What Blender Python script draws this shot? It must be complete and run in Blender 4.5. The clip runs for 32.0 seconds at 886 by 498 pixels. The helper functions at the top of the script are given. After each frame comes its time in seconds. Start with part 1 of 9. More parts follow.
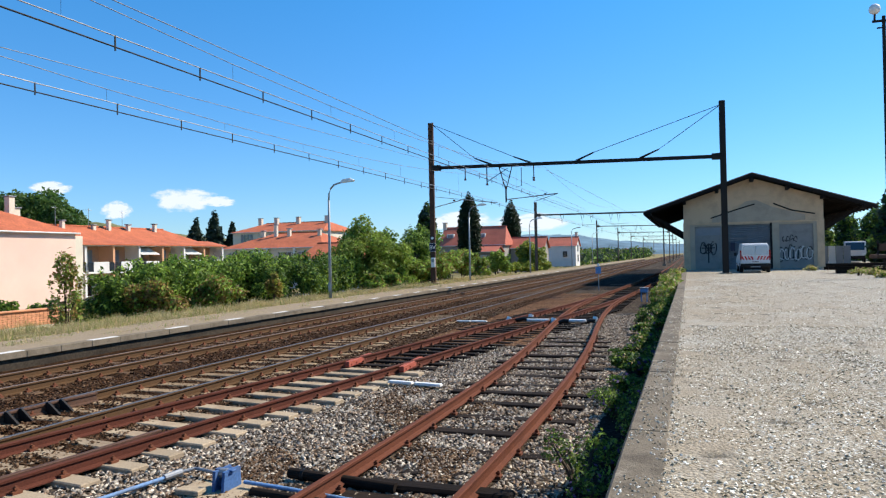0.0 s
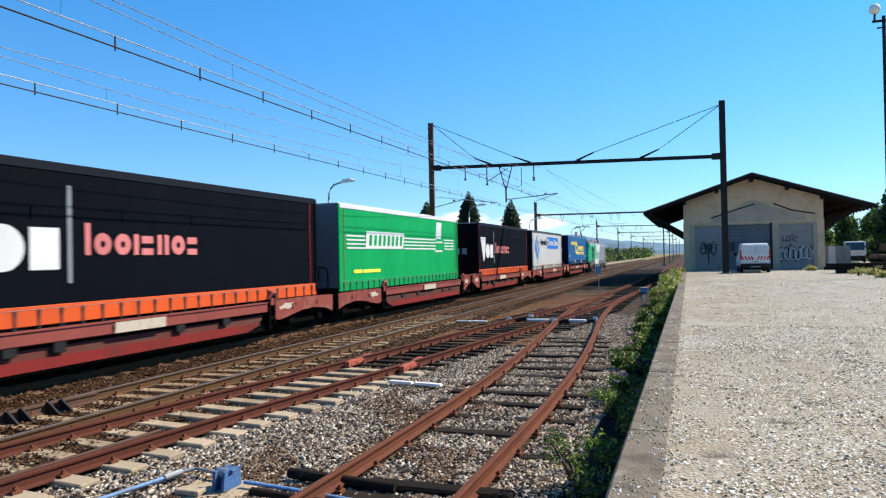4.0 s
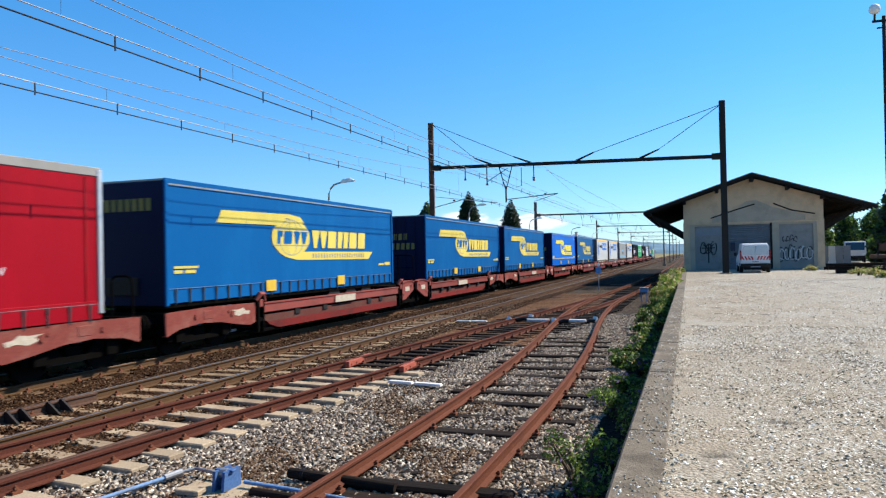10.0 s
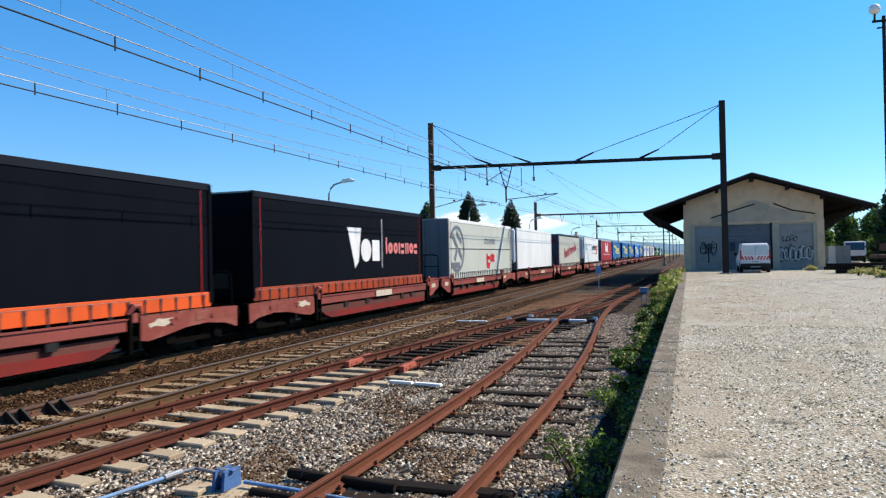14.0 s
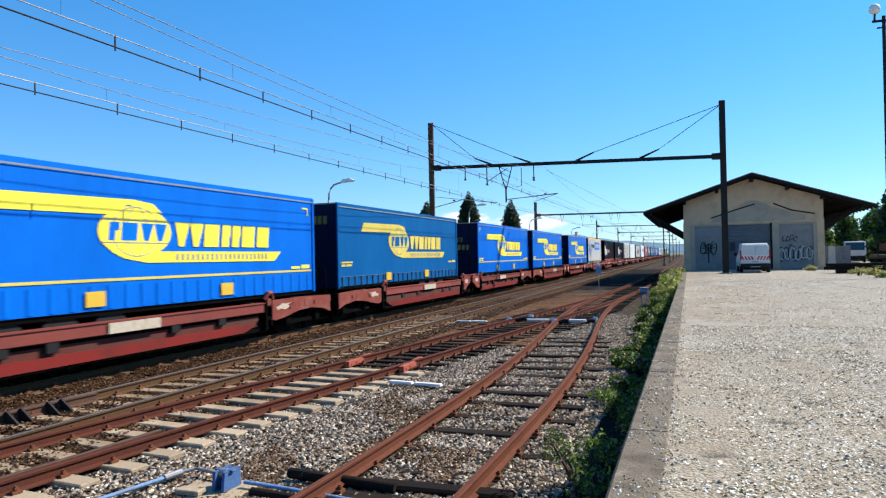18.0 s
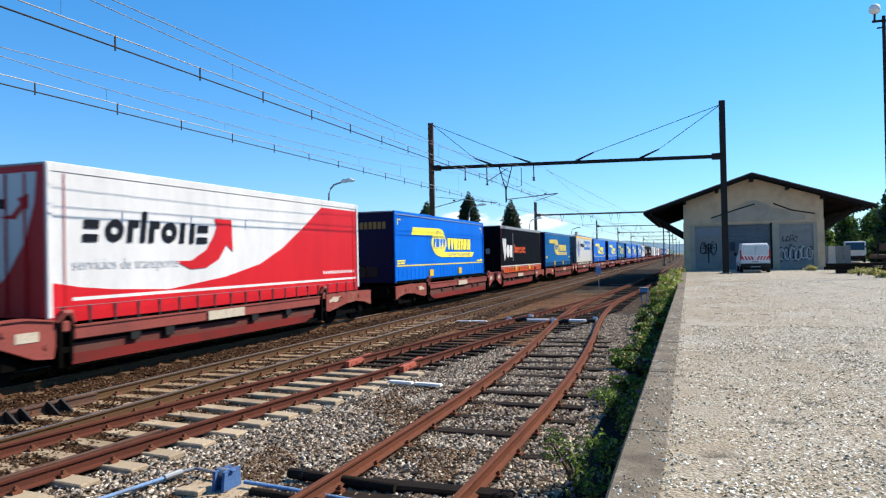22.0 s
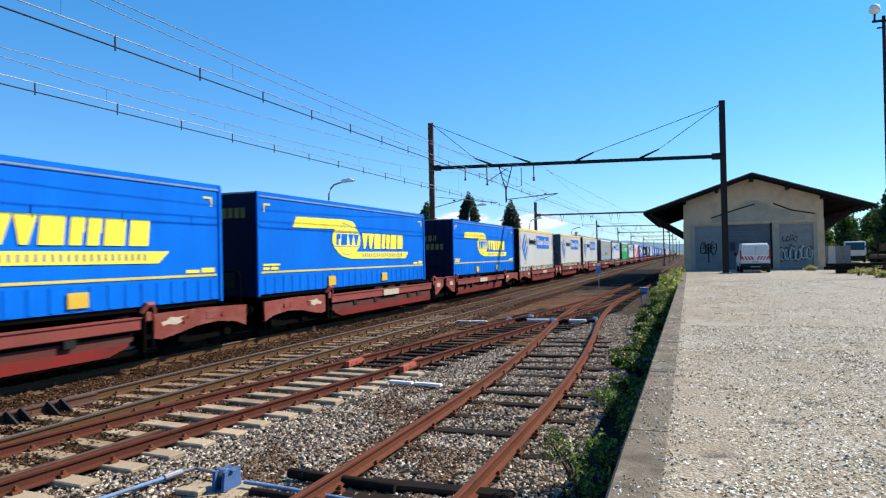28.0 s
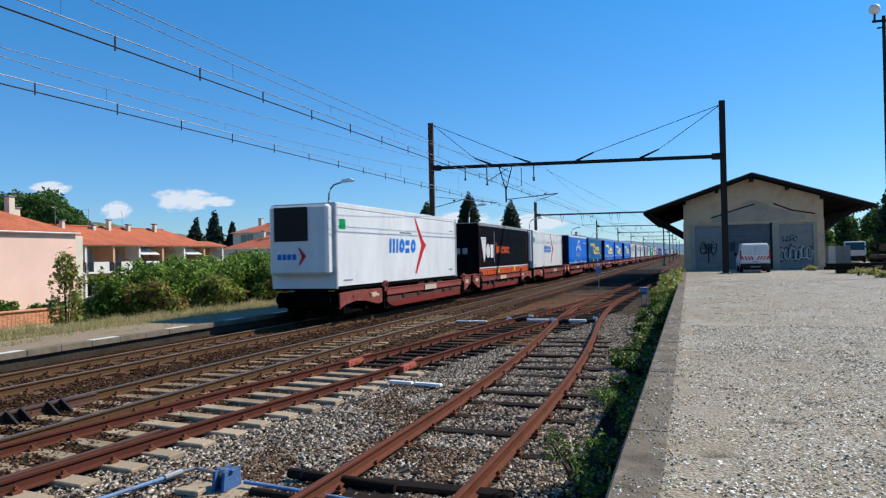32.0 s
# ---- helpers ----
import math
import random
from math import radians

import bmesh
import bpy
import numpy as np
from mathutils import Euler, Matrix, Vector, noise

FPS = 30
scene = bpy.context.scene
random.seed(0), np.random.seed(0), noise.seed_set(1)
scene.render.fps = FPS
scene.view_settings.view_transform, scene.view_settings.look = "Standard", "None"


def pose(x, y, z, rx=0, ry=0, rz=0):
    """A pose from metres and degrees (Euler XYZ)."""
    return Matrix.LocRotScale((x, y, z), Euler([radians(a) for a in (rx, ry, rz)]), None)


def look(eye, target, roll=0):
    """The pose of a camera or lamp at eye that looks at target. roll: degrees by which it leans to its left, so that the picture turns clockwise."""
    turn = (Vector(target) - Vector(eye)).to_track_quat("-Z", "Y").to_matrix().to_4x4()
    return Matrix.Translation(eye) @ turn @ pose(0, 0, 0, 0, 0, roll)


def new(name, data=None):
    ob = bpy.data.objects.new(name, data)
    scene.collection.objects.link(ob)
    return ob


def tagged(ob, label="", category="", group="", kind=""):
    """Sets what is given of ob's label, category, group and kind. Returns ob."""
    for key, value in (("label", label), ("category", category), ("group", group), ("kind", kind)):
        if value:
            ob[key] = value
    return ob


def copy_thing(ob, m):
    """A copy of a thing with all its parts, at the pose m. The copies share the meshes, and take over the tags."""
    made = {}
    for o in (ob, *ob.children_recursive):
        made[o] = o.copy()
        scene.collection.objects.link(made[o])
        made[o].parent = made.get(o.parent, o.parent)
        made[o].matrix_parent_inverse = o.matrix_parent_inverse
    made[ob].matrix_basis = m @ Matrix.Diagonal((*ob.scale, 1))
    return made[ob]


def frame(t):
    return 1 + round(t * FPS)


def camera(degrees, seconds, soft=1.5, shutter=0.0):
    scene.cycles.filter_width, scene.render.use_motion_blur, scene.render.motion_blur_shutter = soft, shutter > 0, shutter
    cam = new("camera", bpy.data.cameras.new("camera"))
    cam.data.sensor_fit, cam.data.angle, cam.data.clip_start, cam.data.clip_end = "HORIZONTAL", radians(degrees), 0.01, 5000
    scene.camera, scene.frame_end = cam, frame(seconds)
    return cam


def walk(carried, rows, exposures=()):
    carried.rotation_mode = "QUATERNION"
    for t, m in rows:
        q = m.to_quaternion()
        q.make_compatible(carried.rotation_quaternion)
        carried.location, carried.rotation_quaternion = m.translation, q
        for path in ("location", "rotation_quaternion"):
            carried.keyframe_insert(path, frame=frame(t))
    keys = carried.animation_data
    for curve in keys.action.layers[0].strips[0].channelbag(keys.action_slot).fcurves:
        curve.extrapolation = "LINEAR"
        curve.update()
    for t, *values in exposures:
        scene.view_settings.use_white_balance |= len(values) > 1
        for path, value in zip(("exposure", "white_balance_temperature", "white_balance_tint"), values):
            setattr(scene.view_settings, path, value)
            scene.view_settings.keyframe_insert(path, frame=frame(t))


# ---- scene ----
# ---- camera: a tripod on the goods platform, rail tops lie at z = 0, tracks run along y ----
EYE = Vector((0.0, 0.0, 2.289))
VIEW = Vector((-0.32837534, 0.94447556, 0.01164285))
cam = camera(64.12, 32.0, soft=1.25, shutter=0.12)
STAND = look(EYE, EYE + VIEW * 50, -1.16)
# the film camera closes its iris a little when pale trailers fill the picture
walk(cam, [(0, STAND), (32, STAND)],
     [(0, .58, 6500, 10), (1, .59, 6450, 10), (2, .66, 6500, 10), (3.2, .74, 6550, 10), (6, .55, 6450, 10), (7, .51, 6350, 10), (8, .62, 6450, 10), (9, .70, 6500, 10), (10.5, .68, 6500, 10),
      (12, .32, 6250, 10), (13, .16, 6200, 10), (14, .66, 6550, 10), (17, .66, 6450, 10), (20, .70, 6500, 10), (22.2, .70, 6550, 10), (23, .44, 6250, 10), (24, .49, 6400, 10), (25.2, .53, 6450, 10),
      (28, .62, 6500, 10), (30.2, .66, 6500, 10), (31, .36, 6300, 10), (32, .24, 6250, 10)])

# ---- daylight ----
SUN_WAY = Vector((0.80, 0.72, 1.0)).normalized()
world = bpy.data.worlds.new("sky")
scene.world = world
world.use_nodes = True
wt = world.node_tree
sky = wt.nodes.new("ShaderNodeTexSky")
sky.sky_type = "NISHITA"
sky.sun_disc = False
sky.sun_elevation = math.asin(SUN_WAY.z)
sky.sun_rotation = math.atan2(SUN_WAY.x, SUN_WAY.y)
sky.altitude = 200
sky.air_density = 1.0
sky.dust_density = 0.0
sky.ozone_density = 4.0
tint = wt.nodes.new("ShaderNodeVectorMath")   # the deep blue of a clear, dry day, paler towards the horizon
tint.operation = "MULTIPLY"
height = wt.nodes.new("ShaderNodeSeparateXYZ")
wt.links.new(wt.nodes.new("ShaderNodeTexCoord").outputs["Generated"], height.inputs[0])
rise = wt.nodes.new("ShaderNodeMapRange")
rise.inputs["From Max"].default_value = 0.4
wt.links.new(height.outputs["Z"], rise.inputs["Value"])
blue = wt.nodes.new("ShaderNodeMix")
blue.data_type = "RGBA"
blue.inputs["A"].default_value = (0.60, 0.77, 1.00, 1)
blue.inputs["B"].default_value = (0.31, 1.00, 1.34, 1)
wt.links.new(rise.outputs[0], blue.inputs["Factor"])
wt.links.new(blue.outputs["Result"], tint.inputs[1])
wt.links.new(sky.outputs[0], tint.inputs[0])
wt.links.new(tint.outputs[0], wt.nodes["Background"].inputs[0])
wt.nodes["Background"].inputs[1].default_value = 0.100
sun_data = bpy.data.lights.new("sun", "SUN")
sun_data.energy = 5.0
sun_data.angle = radians(0.53)
sun_data.color = (1.0, 0.91, 0.77)
sun = new("sun", sun_data)
sun.matrix_world = look(SUN_WAY * 100, (0, 0, 0))


# ---- mesh building ----
class Build:
    """Collects boxes, prisms and tubes into one mesh."""

    def __init__(self):
        self.v, self.f, self.m = [], [], []

    def add(self, verts, faces, mi=0):
        n = len(self.v)
        self.v.extend(tuple(q) for q in verts)
        self.f.extend(tuple(n + i for i in q) for q in faces)
        self.m.extend([mi] * len(faces))
        return self

    def box(self, x0, x1, y0, y1, z0, z1, c=0.0, mi=0):
        if c <= 0:
            v = [(x, y, z) for x in (x0, x1) for y in (y0, y1) for z in (z0, z1)]
            return self.add(v, [(0, 1, 3, 2), (4, 6, 7, 5), (0, 4, 5, 1), (2, 3, 7, 6), (0, 2, 6, 4), (1, 5, 7, 3)], mi)
        bm = bmesh.new()
        r = bmesh.ops.create_cube(bm, size=1)
        for q in r["verts"]:
            q.co = Vector(((x0 + x1) / 2 + q.co.x * (x1 - x0), (y0 + y1) / 2 + q.co.y * (y1 - y0), (z0 + z1) / 2 + q.co.z * (z1 - z0)))
        bmesh.ops.bevel(bm, geom=bm.edges[:], offset=c, segments=1, affect="EDGES")
        return self.take(bm, mi)

    def take(self, bm, mi=0):
        bm.verts.index_update()
        self.add([q.co[:] for q in bm.verts], [[q.index for q in f.verts] for f in bm.faces], mi)
        bm.free()
        return self

    def prism(self, poly, axis, a0, a1, mi=0):
        """A polygon of 2D points, drawn out along an axis. x: (y, z); y: (x, z); z: (x, y)."""
        def at(q, a):
            return {"x": (a, q[0], q[1]), "y": (q[0], a, q[1]), "z": (q[0], q[1], a)}[axis]
        n = len(poly)
        v = [at(q, a0) for q in poly] + [at(q, a1) for q in poly]
        f = [tuple(range(n))[::-1], tuple(range(n, 2 * n))] + [(i, (i + 1) % n, n + (i + 1) % n, n + i) for i in range(n)]
        return self.add(v, f, mi)

    def tube(self, pts, r, n=8, mi=0, r1=None):
        pts = [Vector(q) for q in pts]
        rings = []
        for i, q in enumerate(pts):
            d = (pts[min(i + 1, len(pts) - 1)] - pts[max(i - 1, 0)]).normalized()
            a = d.cross(Vector((0, 0, 1)) if abs(d.z) < 0.9 else Vector((1, 0, 0))).normalized()
            b = d.cross(a)
            k = r if r1 is None else r + (r1 - r) * i / (len(pts) - 1)
            rings.append([q + (a * math.cos(2 * math.pi * j / n) + b * math.sin(2 * math.pi * j / n)) * k for j in range(n)])
        v = [q for ring in rings for q in ring]
        f = [(i * n + j, i * n + (j + 1) % n, (i + 1) * n + (j + 1) % n, (i + 1) * n + j) for i in range(len(pts) - 1) for j in range(n)]
        f += [tuple(range(n))[::-1], tuple(range(len(v) - n, len(v)))]
        return self.add(v, f, mi)

    def wheel(self, x0, x1, y, z, r, n=20, mi=0):
        return self.tube([(x0, y, z), (x1, y, z)], r, n, mi)

    def pieces(self):
        """One Build for each connected piece."""
        root = list(range(len(self.v)))
        def top(i):
            while root[i] != i:
                i = root[i]
            return i
        for f in self.f:
            for i in f[1:]:
                root[top(i)] = top(f[0])
        groups = {}
        for f in self.f:
            groups.setdefault(top(f[0]), []).append(f)
        out = []
        for fs in groups.values():
            used = sorted({i for f in fs for i in f})
            at = {i: k for k, i in enumerate(used)}
            out.append(Build().add([self.v[i] for i in used], [[at[i] for i in f] for f in fs]))
        return out

    def mesh(self, name, *mats, smooth=False):
        me = bpy.data.meshes.new(name)
        me.from_pydata(self.v, [], self.f)
        for m in mats:
            me.materials.append(m)
        me.polygons.foreach_set("material_index", self.m)
        me.polygons.foreach_set("use_smooth", [smooth] * len(self.f))
        bm = bmesh.new()
        bm.from_mesh(me)
        bmesh.ops.recalc_face_normals(bm, faces=bm.faces)
        bm.to_mesh(me)
        bm.free()
        return me


def part(name, made, material, parent, label="", smooth=False, at=None):
    """One mesh object under a thing or part. made: a Build or a mesh."""
    me = made.mesh(name, material, smooth=smooth) if isinstance(made, Build) else made
    ob = new(name, me)
    ob.parent = parent
    if at is not None:
        ob.matrix_basis = at
    if label:
        ob["label"] = label
    return ob


def thing(name, label, category, at=None, group="", kind=""):
    ob = new(name)
    ob.empty_display_size = 0.2
    if at is not None:
        ob.matrix_basis = at
    return tagged(ob, label, category, group, kind)


def single(name, made, material, label, category, at=None, group="", kind="", smooth=False):
    ob = part(name, made, material, None, "", smooth, at)
    return tagged(ob, label, category, group, kind)


def soup(name, verts, faces, *mats, smooth=False, index=None):
    """A mesh out of numpy arrays of vertices and of equal faces."""
    me = bpy.data.meshes.new(name)
    k = faces.shape[1]
    me.vertices.add(len(verts))
    me.vertices.foreach_set("co", np.asarray(verts, dtype=np.float32).ravel())
    me.loops.add(faces.size)
    me.loops.foreach_set("vertex_index", faces.astype(np.int32).ravel())
    me.polygons.add(len(faces))
    me.polygons.foreach_set("loop_start", np.arange(0, faces.size, k, dtype=np.int32))
    me.polygons.foreach_set("use_smooth", [smooth] * len(faces))
    for m in mats:
        me.materials.append(m)
    if index is not None:
        me.polygons.foreach_set("material_index", np.asarray(index, dtype=np.int32))
    me.update()
    me.validate()
    return me


# ---- materials ----
def material(name, rgb, rough=0.6, metal=0.0, stain=0.25, stain_size=1.2, grain=0.15, grain_size=40.0, bump=0.15, dirt=None, dirt_amount=0.5,
             random_value=0.0, island=0.0, world_space=False, spec=0.3, bump_far=0.01, stretch=(1, 1, 1)):
    """Colour with stains and grain at two scales, fine relief, and a spread from object to object or island to island."""
    m = bpy.data.materials.new(name)
    m.use_nodes = True
    t = m.node_tree
    b = t.nodes["Principled BSDF"]
    b.inputs["Roughness"].default_value = rough
    b.inputs["Metallic"].default_value = metal
    b.inputs["Specular IOR Level"].default_value = spec
    co = t.nodes.new("ShaderNodeTexCoord")
    src = co.outputs["Object"]
    if world_space:
        src = t.nodes.new("ShaderNodeNewGeometry").outputs["Position"]
    mp = t.nodes.new("ShaderNodeMapping")
    mp.inputs["Scale"].default_value = stretch
    t.links.new(src, mp.inputs[0])
    big = t.nodes.new("ShaderNodeTexNoise")
    big.inputs["Scale"].default_value = 1.0 / stain_size
    big.inputs["Detail"].default_value = 6
    big.inputs["Roughness"].default_value = 0.62
    fine = t.nodes.new("ShaderNodeTexNoise")
    fine.inputs["Scale"].default_value = grain_size
    fine.inputs["Detail"].default_value = 4
    t.links.new(mp.outputs[0], big.inputs["Vector"])
    t.links.new(mp.outputs[0], fine.inputs["Vector"])
    value = None

    def scaled(sock, amount):
        r = t.nodes.new("ShaderNodeMapRange")
        r.inputs["From Min"].default_value, r.inputs["From Max"].default_value = 0.25, 0.75
        r.inputs["To Min"].default_value, r.inputs["To Max"].default_value = 1 - amount, 1 + amount
        t.links.new(sock, r.inputs["Value"])
        return r.outputs[0]

    def times(a, c):
        if a is None:
            return c
        q = t.nodes.new("ShaderNodeMath")
        q.operation = "MULTIPLY"
        t.links.new(a, q.inputs[0])
        t.links.new(c, q.inputs[1])
        return q.outputs[0]

    if not dirt:
        value = times(value, scaled(big.outputs[0], stain))
    value = times(value, scaled(fine.outputs[0], grain))
    for amount, kind in ((random_value, "o"), (island, "i")):
        if amount:
            s = t.nodes.new("ShaderNodeObjectInfo").outputs["Random"] if kind == "o" else t.nodes.new("ShaderNodeNewGeometry").outputs["Random Per Island"]
            r = t.nodes.new("ShaderNodeMapRange")
            r.inputs["To Min"].default_value, r.inputs["To Max"].default_value = 1 - amount, 1 + amount
            t.links.new(s, r.inputs["Value"])
            value = times(value, r.outputs[0])
    base = t.nodes.new("ShaderNodeRGB")
    base.outputs[0].default_value = (*rgb, 1)
    colour = base.outputs[0]
    if dirt:
        mix = t.nodes.new("ShaderNodeMix")
        mix.data_type = "RGBA"
        r = t.nodes.new("ShaderNodeMapRange")
        r.inputs["From Min"].default_value, r.inputs["From Max"].default_value = 0.46, 0.72
        r.inputs["To Max"].default_value = dirt_amount
        t.links.new(big.outputs[0], r.inputs["Value"])
        t.links.new(r.outputs[0], mix.inputs["Factor"])
        t.links.new(colour, mix.inputs["A"])
        mix.inputs["B"].default_value = (*dirt, 1)
        colour = mix.outputs["Result"]
    v = t.nodes.new("ShaderNodeVectorMath")
    v.operation = "SCALE"
    t.links.new(colour, v.inputs[0])
    t.links.new(value, v.inputs["Scale"])
    t.links.new(v.outputs[0], b.inputs["Base Color"])
    if bump:
        bp = t.nodes.new("ShaderNodeBump")
        bp.inputs["Strength"].default_value = bump
        bp.inputs["Distance"].default_value = bump_far
        t.links.new(fine.outputs[0], bp.inputs["Height"])
        t.links.new(bp.outputs[0], b.inputs["Normal"])
    return m


def stony(name, tones, size, bump=0.8, far=0.03, stain_tone=None, stain_size=1.5, stain_amount=0.6, rough=0.9):
    """Loose stones: cells of several tones with raised middles, and patches of another tone."""
    m = bpy.data.materials.new(name)
    m.use_nodes = True
    t = m.node_tree
    b = t.nodes["Principled BSDF"]
    b.inputs["Roughness"].default_value = rough
    b.inputs["Specular IOR Level"].default_value = 0.04
    pos = t.nodes.new("ShaderNodeNewGeometry").outputs["Position"]
    cell = t.nodes.new("ShaderNodeTexVoronoi")
    cell.inputs["Scale"].default_value = 1 / size
    cell.inputs["Randomness"].default_value = 1.0
    t.links.new(pos, cell.inputs["Vector"])
    sep = t.nodes.new("ShaderNodeSeparateColor")
    t.links.new(cell.outputs["Color"], sep.inputs[0])
    ramp = t.nodes.new("ShaderNodeValToRGB")
    ramp.color_ramp.interpolation = "CONSTANT"
    while len(ramp.color_ramp.elements) < len(tones):
        ramp.color_ramp.elements.new(0.5)
    for i, c in enumerate(tones):
        ramp.color_ramp.elements[i].position = i / len(tones)
        ramp.color_ramp.elements[i].color = (*c, 1)
    t.links.new(sep.outputs[0], ramp.inputs[0])
    colour = ramp.outputs[0]
    if stain_tone:
        big = t.nodes.new("ShaderNodeTexNoise")
        big.inputs["Scale"].default_value = 1 / stain_size
        big.inputs["Detail"].default_value = 5
        t.links.new(pos, big.inputs["Vector"])
        r = t.nodes.new("ShaderNodeMapRange")
        r.inputs["From Min"].default_value, r.inputs["From Max"].default_value = 0.38, 0.66
        r.inputs["To Max"].default_value = stain_amount
        t.links.new(big.outputs[0], r.inputs["Value"])
        mix = t.nodes.new("ShaderNodeMix")
        mix.data_type = "RGBA"
        t.links.new(r.outputs[0], mix.inputs["Factor"])
        t.links.new(colour, mix.inputs["A"])
        mix.inputs["B"].default_value = (*stain_tone, 1)
        colour = mix.outputs["Result"]
    t.links.new(colour, b.inputs["Base Color"])
    inv = t.nodes.new("ShaderNodeMath")
    inv.operation = "SUBTRACT"
    inv.inputs[0].default_value = 1.0
    t.links.new(cell.outputs["Distance"], inv.inputs[1])
    bp = t.nodes.new("ShaderNodeBump")
    bp.inputs["Strength"].default_value = bump
    bp.inputs["Distance"].default_value = far
    t.links.new(inv.outputs[0], bp.inputs["Height"])
    t.links.new(bp.outputs[0], b.inputs["Normal"])
    return m


def glass(name, rgb=(0.02, 0.025, 0.03), rough=0.06):
    m = material(name, rgb, rough, 0.0, 0.05, 2, 0.02, 10, 0.0, spec=0.8)
    return m


def pebble(name, tones, rough=0.85):
    """Separate stones, each of one of several tones, with fine grain."""
    m = material(name, tones[0], rough, 0, 0.1, 1, 0.25, 60, 0.3, world_space=True, spec=0.08)
    t = m.node_tree
    b = t.nodes["Principled BSDF"]
    scale = b.inputs["Base Color"].links[0].from_node
    ramp = t.nodes.new("ShaderNodeValToRGB")
    ramp.color_ramp.interpolation = "CONSTANT"
    while len(ramp.color_ramp.elements) < len(tones):
        ramp.color_ramp.elements.new(0.5)
    for i, c in enumerate(tones):
        ramp.color_ramp.elements[i].position = i / len(tones)
        ramp.color_ramp.elements[i].color = (*c, 1)
    t.links.new(t.nodes.new("ShaderNodeNewGeometry").outputs["Random Per Island"], ramp.inputs[0])
    t.links.new(ramp.outputs[0], scale.inputs[0])
    return m


def yard_gravel(name):
    """Trodden chippings: pale stones of two sizes, thinning out into beige fines towards the platform edge."""
    m = stony(name, [(0.305, 0.268, 0.205), (0.378, 0.338, 0.266), (0.232, 0.198, 0.146), (0.464, 0.425, 0.348), (0.336, 0.296, 0.229), (0.146, 0.122, 0.090), (0.287, 0.259, 0.201), (0.586, 0.551, 0.473)], 0.028, 0.8, 0.016, None, rough=0.62)
    t = m.node_tree
    b = t.nodes["Principled BSDF"]
    coarse = b.inputs["Base Color"].links[0].from_socket
    pos = t.nodes.new("ShaderNodeNewGeometry").outputs["Position"]

    def noise_at(scale, lo, hi, detail=5):
        n = t.nodes.new("ShaderNodeTexNoise")
        n.inputs["Scale"].default_value, n.inputs["Detail"].default_value = scale, detail
        t.links.new(pos, n.inputs["Vector"])
        r = t.nodes.new("ShaderNodeMapRange")
        r.inputs["From Min"].default_value, r.inputs["From Max"].default_value = lo, hi
        t.links.new(n.outputs[0], r.inputs["Value"])
        return r.outputs[0]

    def blend(f, a, c):
        q = t.nodes.new("ShaderNodeMix")
        q.data_type = "RGBA"
        t.links.new(f, q.inputs["Factor"])
        t.links.new(a, q.inputs["A"])
        if isinstance(c, tuple):
            q.inputs["B"].default_value = (*c, 1)
        else:
            t.links.new(c, q.inputs["B"])
        return q.outputs["Result"]

    fine = t.nodes.new("ShaderNodeTexVoronoi")
    fine.inputs["Scale"].default_value = 90
    t.links.new(pos, fine.inputs["Vector"])
    ramp = t.nodes.new("ShaderNodeValToRGB")
    ramp.color_ramp.elements[0].color = (.185, .148, .100, 1)
    ramp.color_ramp.elements[1].color = (.43, .365, .268, 1)
    g = t.nodes.new("ShaderNodeSeparateColor")
    t.links.new(fine.outputs["Color"], g.inputs[0])
    t.links.new(g.outputs[0], ramp.inputs[0])
    xyz = t.nodes.new("ShaderNodeSeparateXYZ")
    t.links.new(pos, xyz.inputs[0])
    near = t.nodes.new("ShaderNodeMapRange")          # beige fines lie along the first two metres
    near.inputs["From Min"].default_value, near.inputs["From Max"].default_value = 4.6, 0.0
    near.inputs["To Min"].default_value, near.inputs["To Max"].default_value = -0.12, 0.72
    near.clamp = True
    t.links.new(xyz.outputs["X"], near.inputs["Value"])
    both = t.nodes.new("ShaderNodeMath")
    both.operation = "ADD"
    both.use_clamp = True
    t.links.new(near.outputs[0], both.inputs[0])
    t.links.new(noise_at(1.1, .46, .78), both.inputs[1])
    colour = blend(both.outputs[0], coarse, ramp.outputs[0])
    colour = blend(noise_at(.4, .52, .75), colour, (.39, .36, .30))
    colour = blend(noise_at(2.3, .60, .72, 9), colour, (.10, .085, .062))
    t.links.new(colour, b.inputs["Base Color"])
    return m


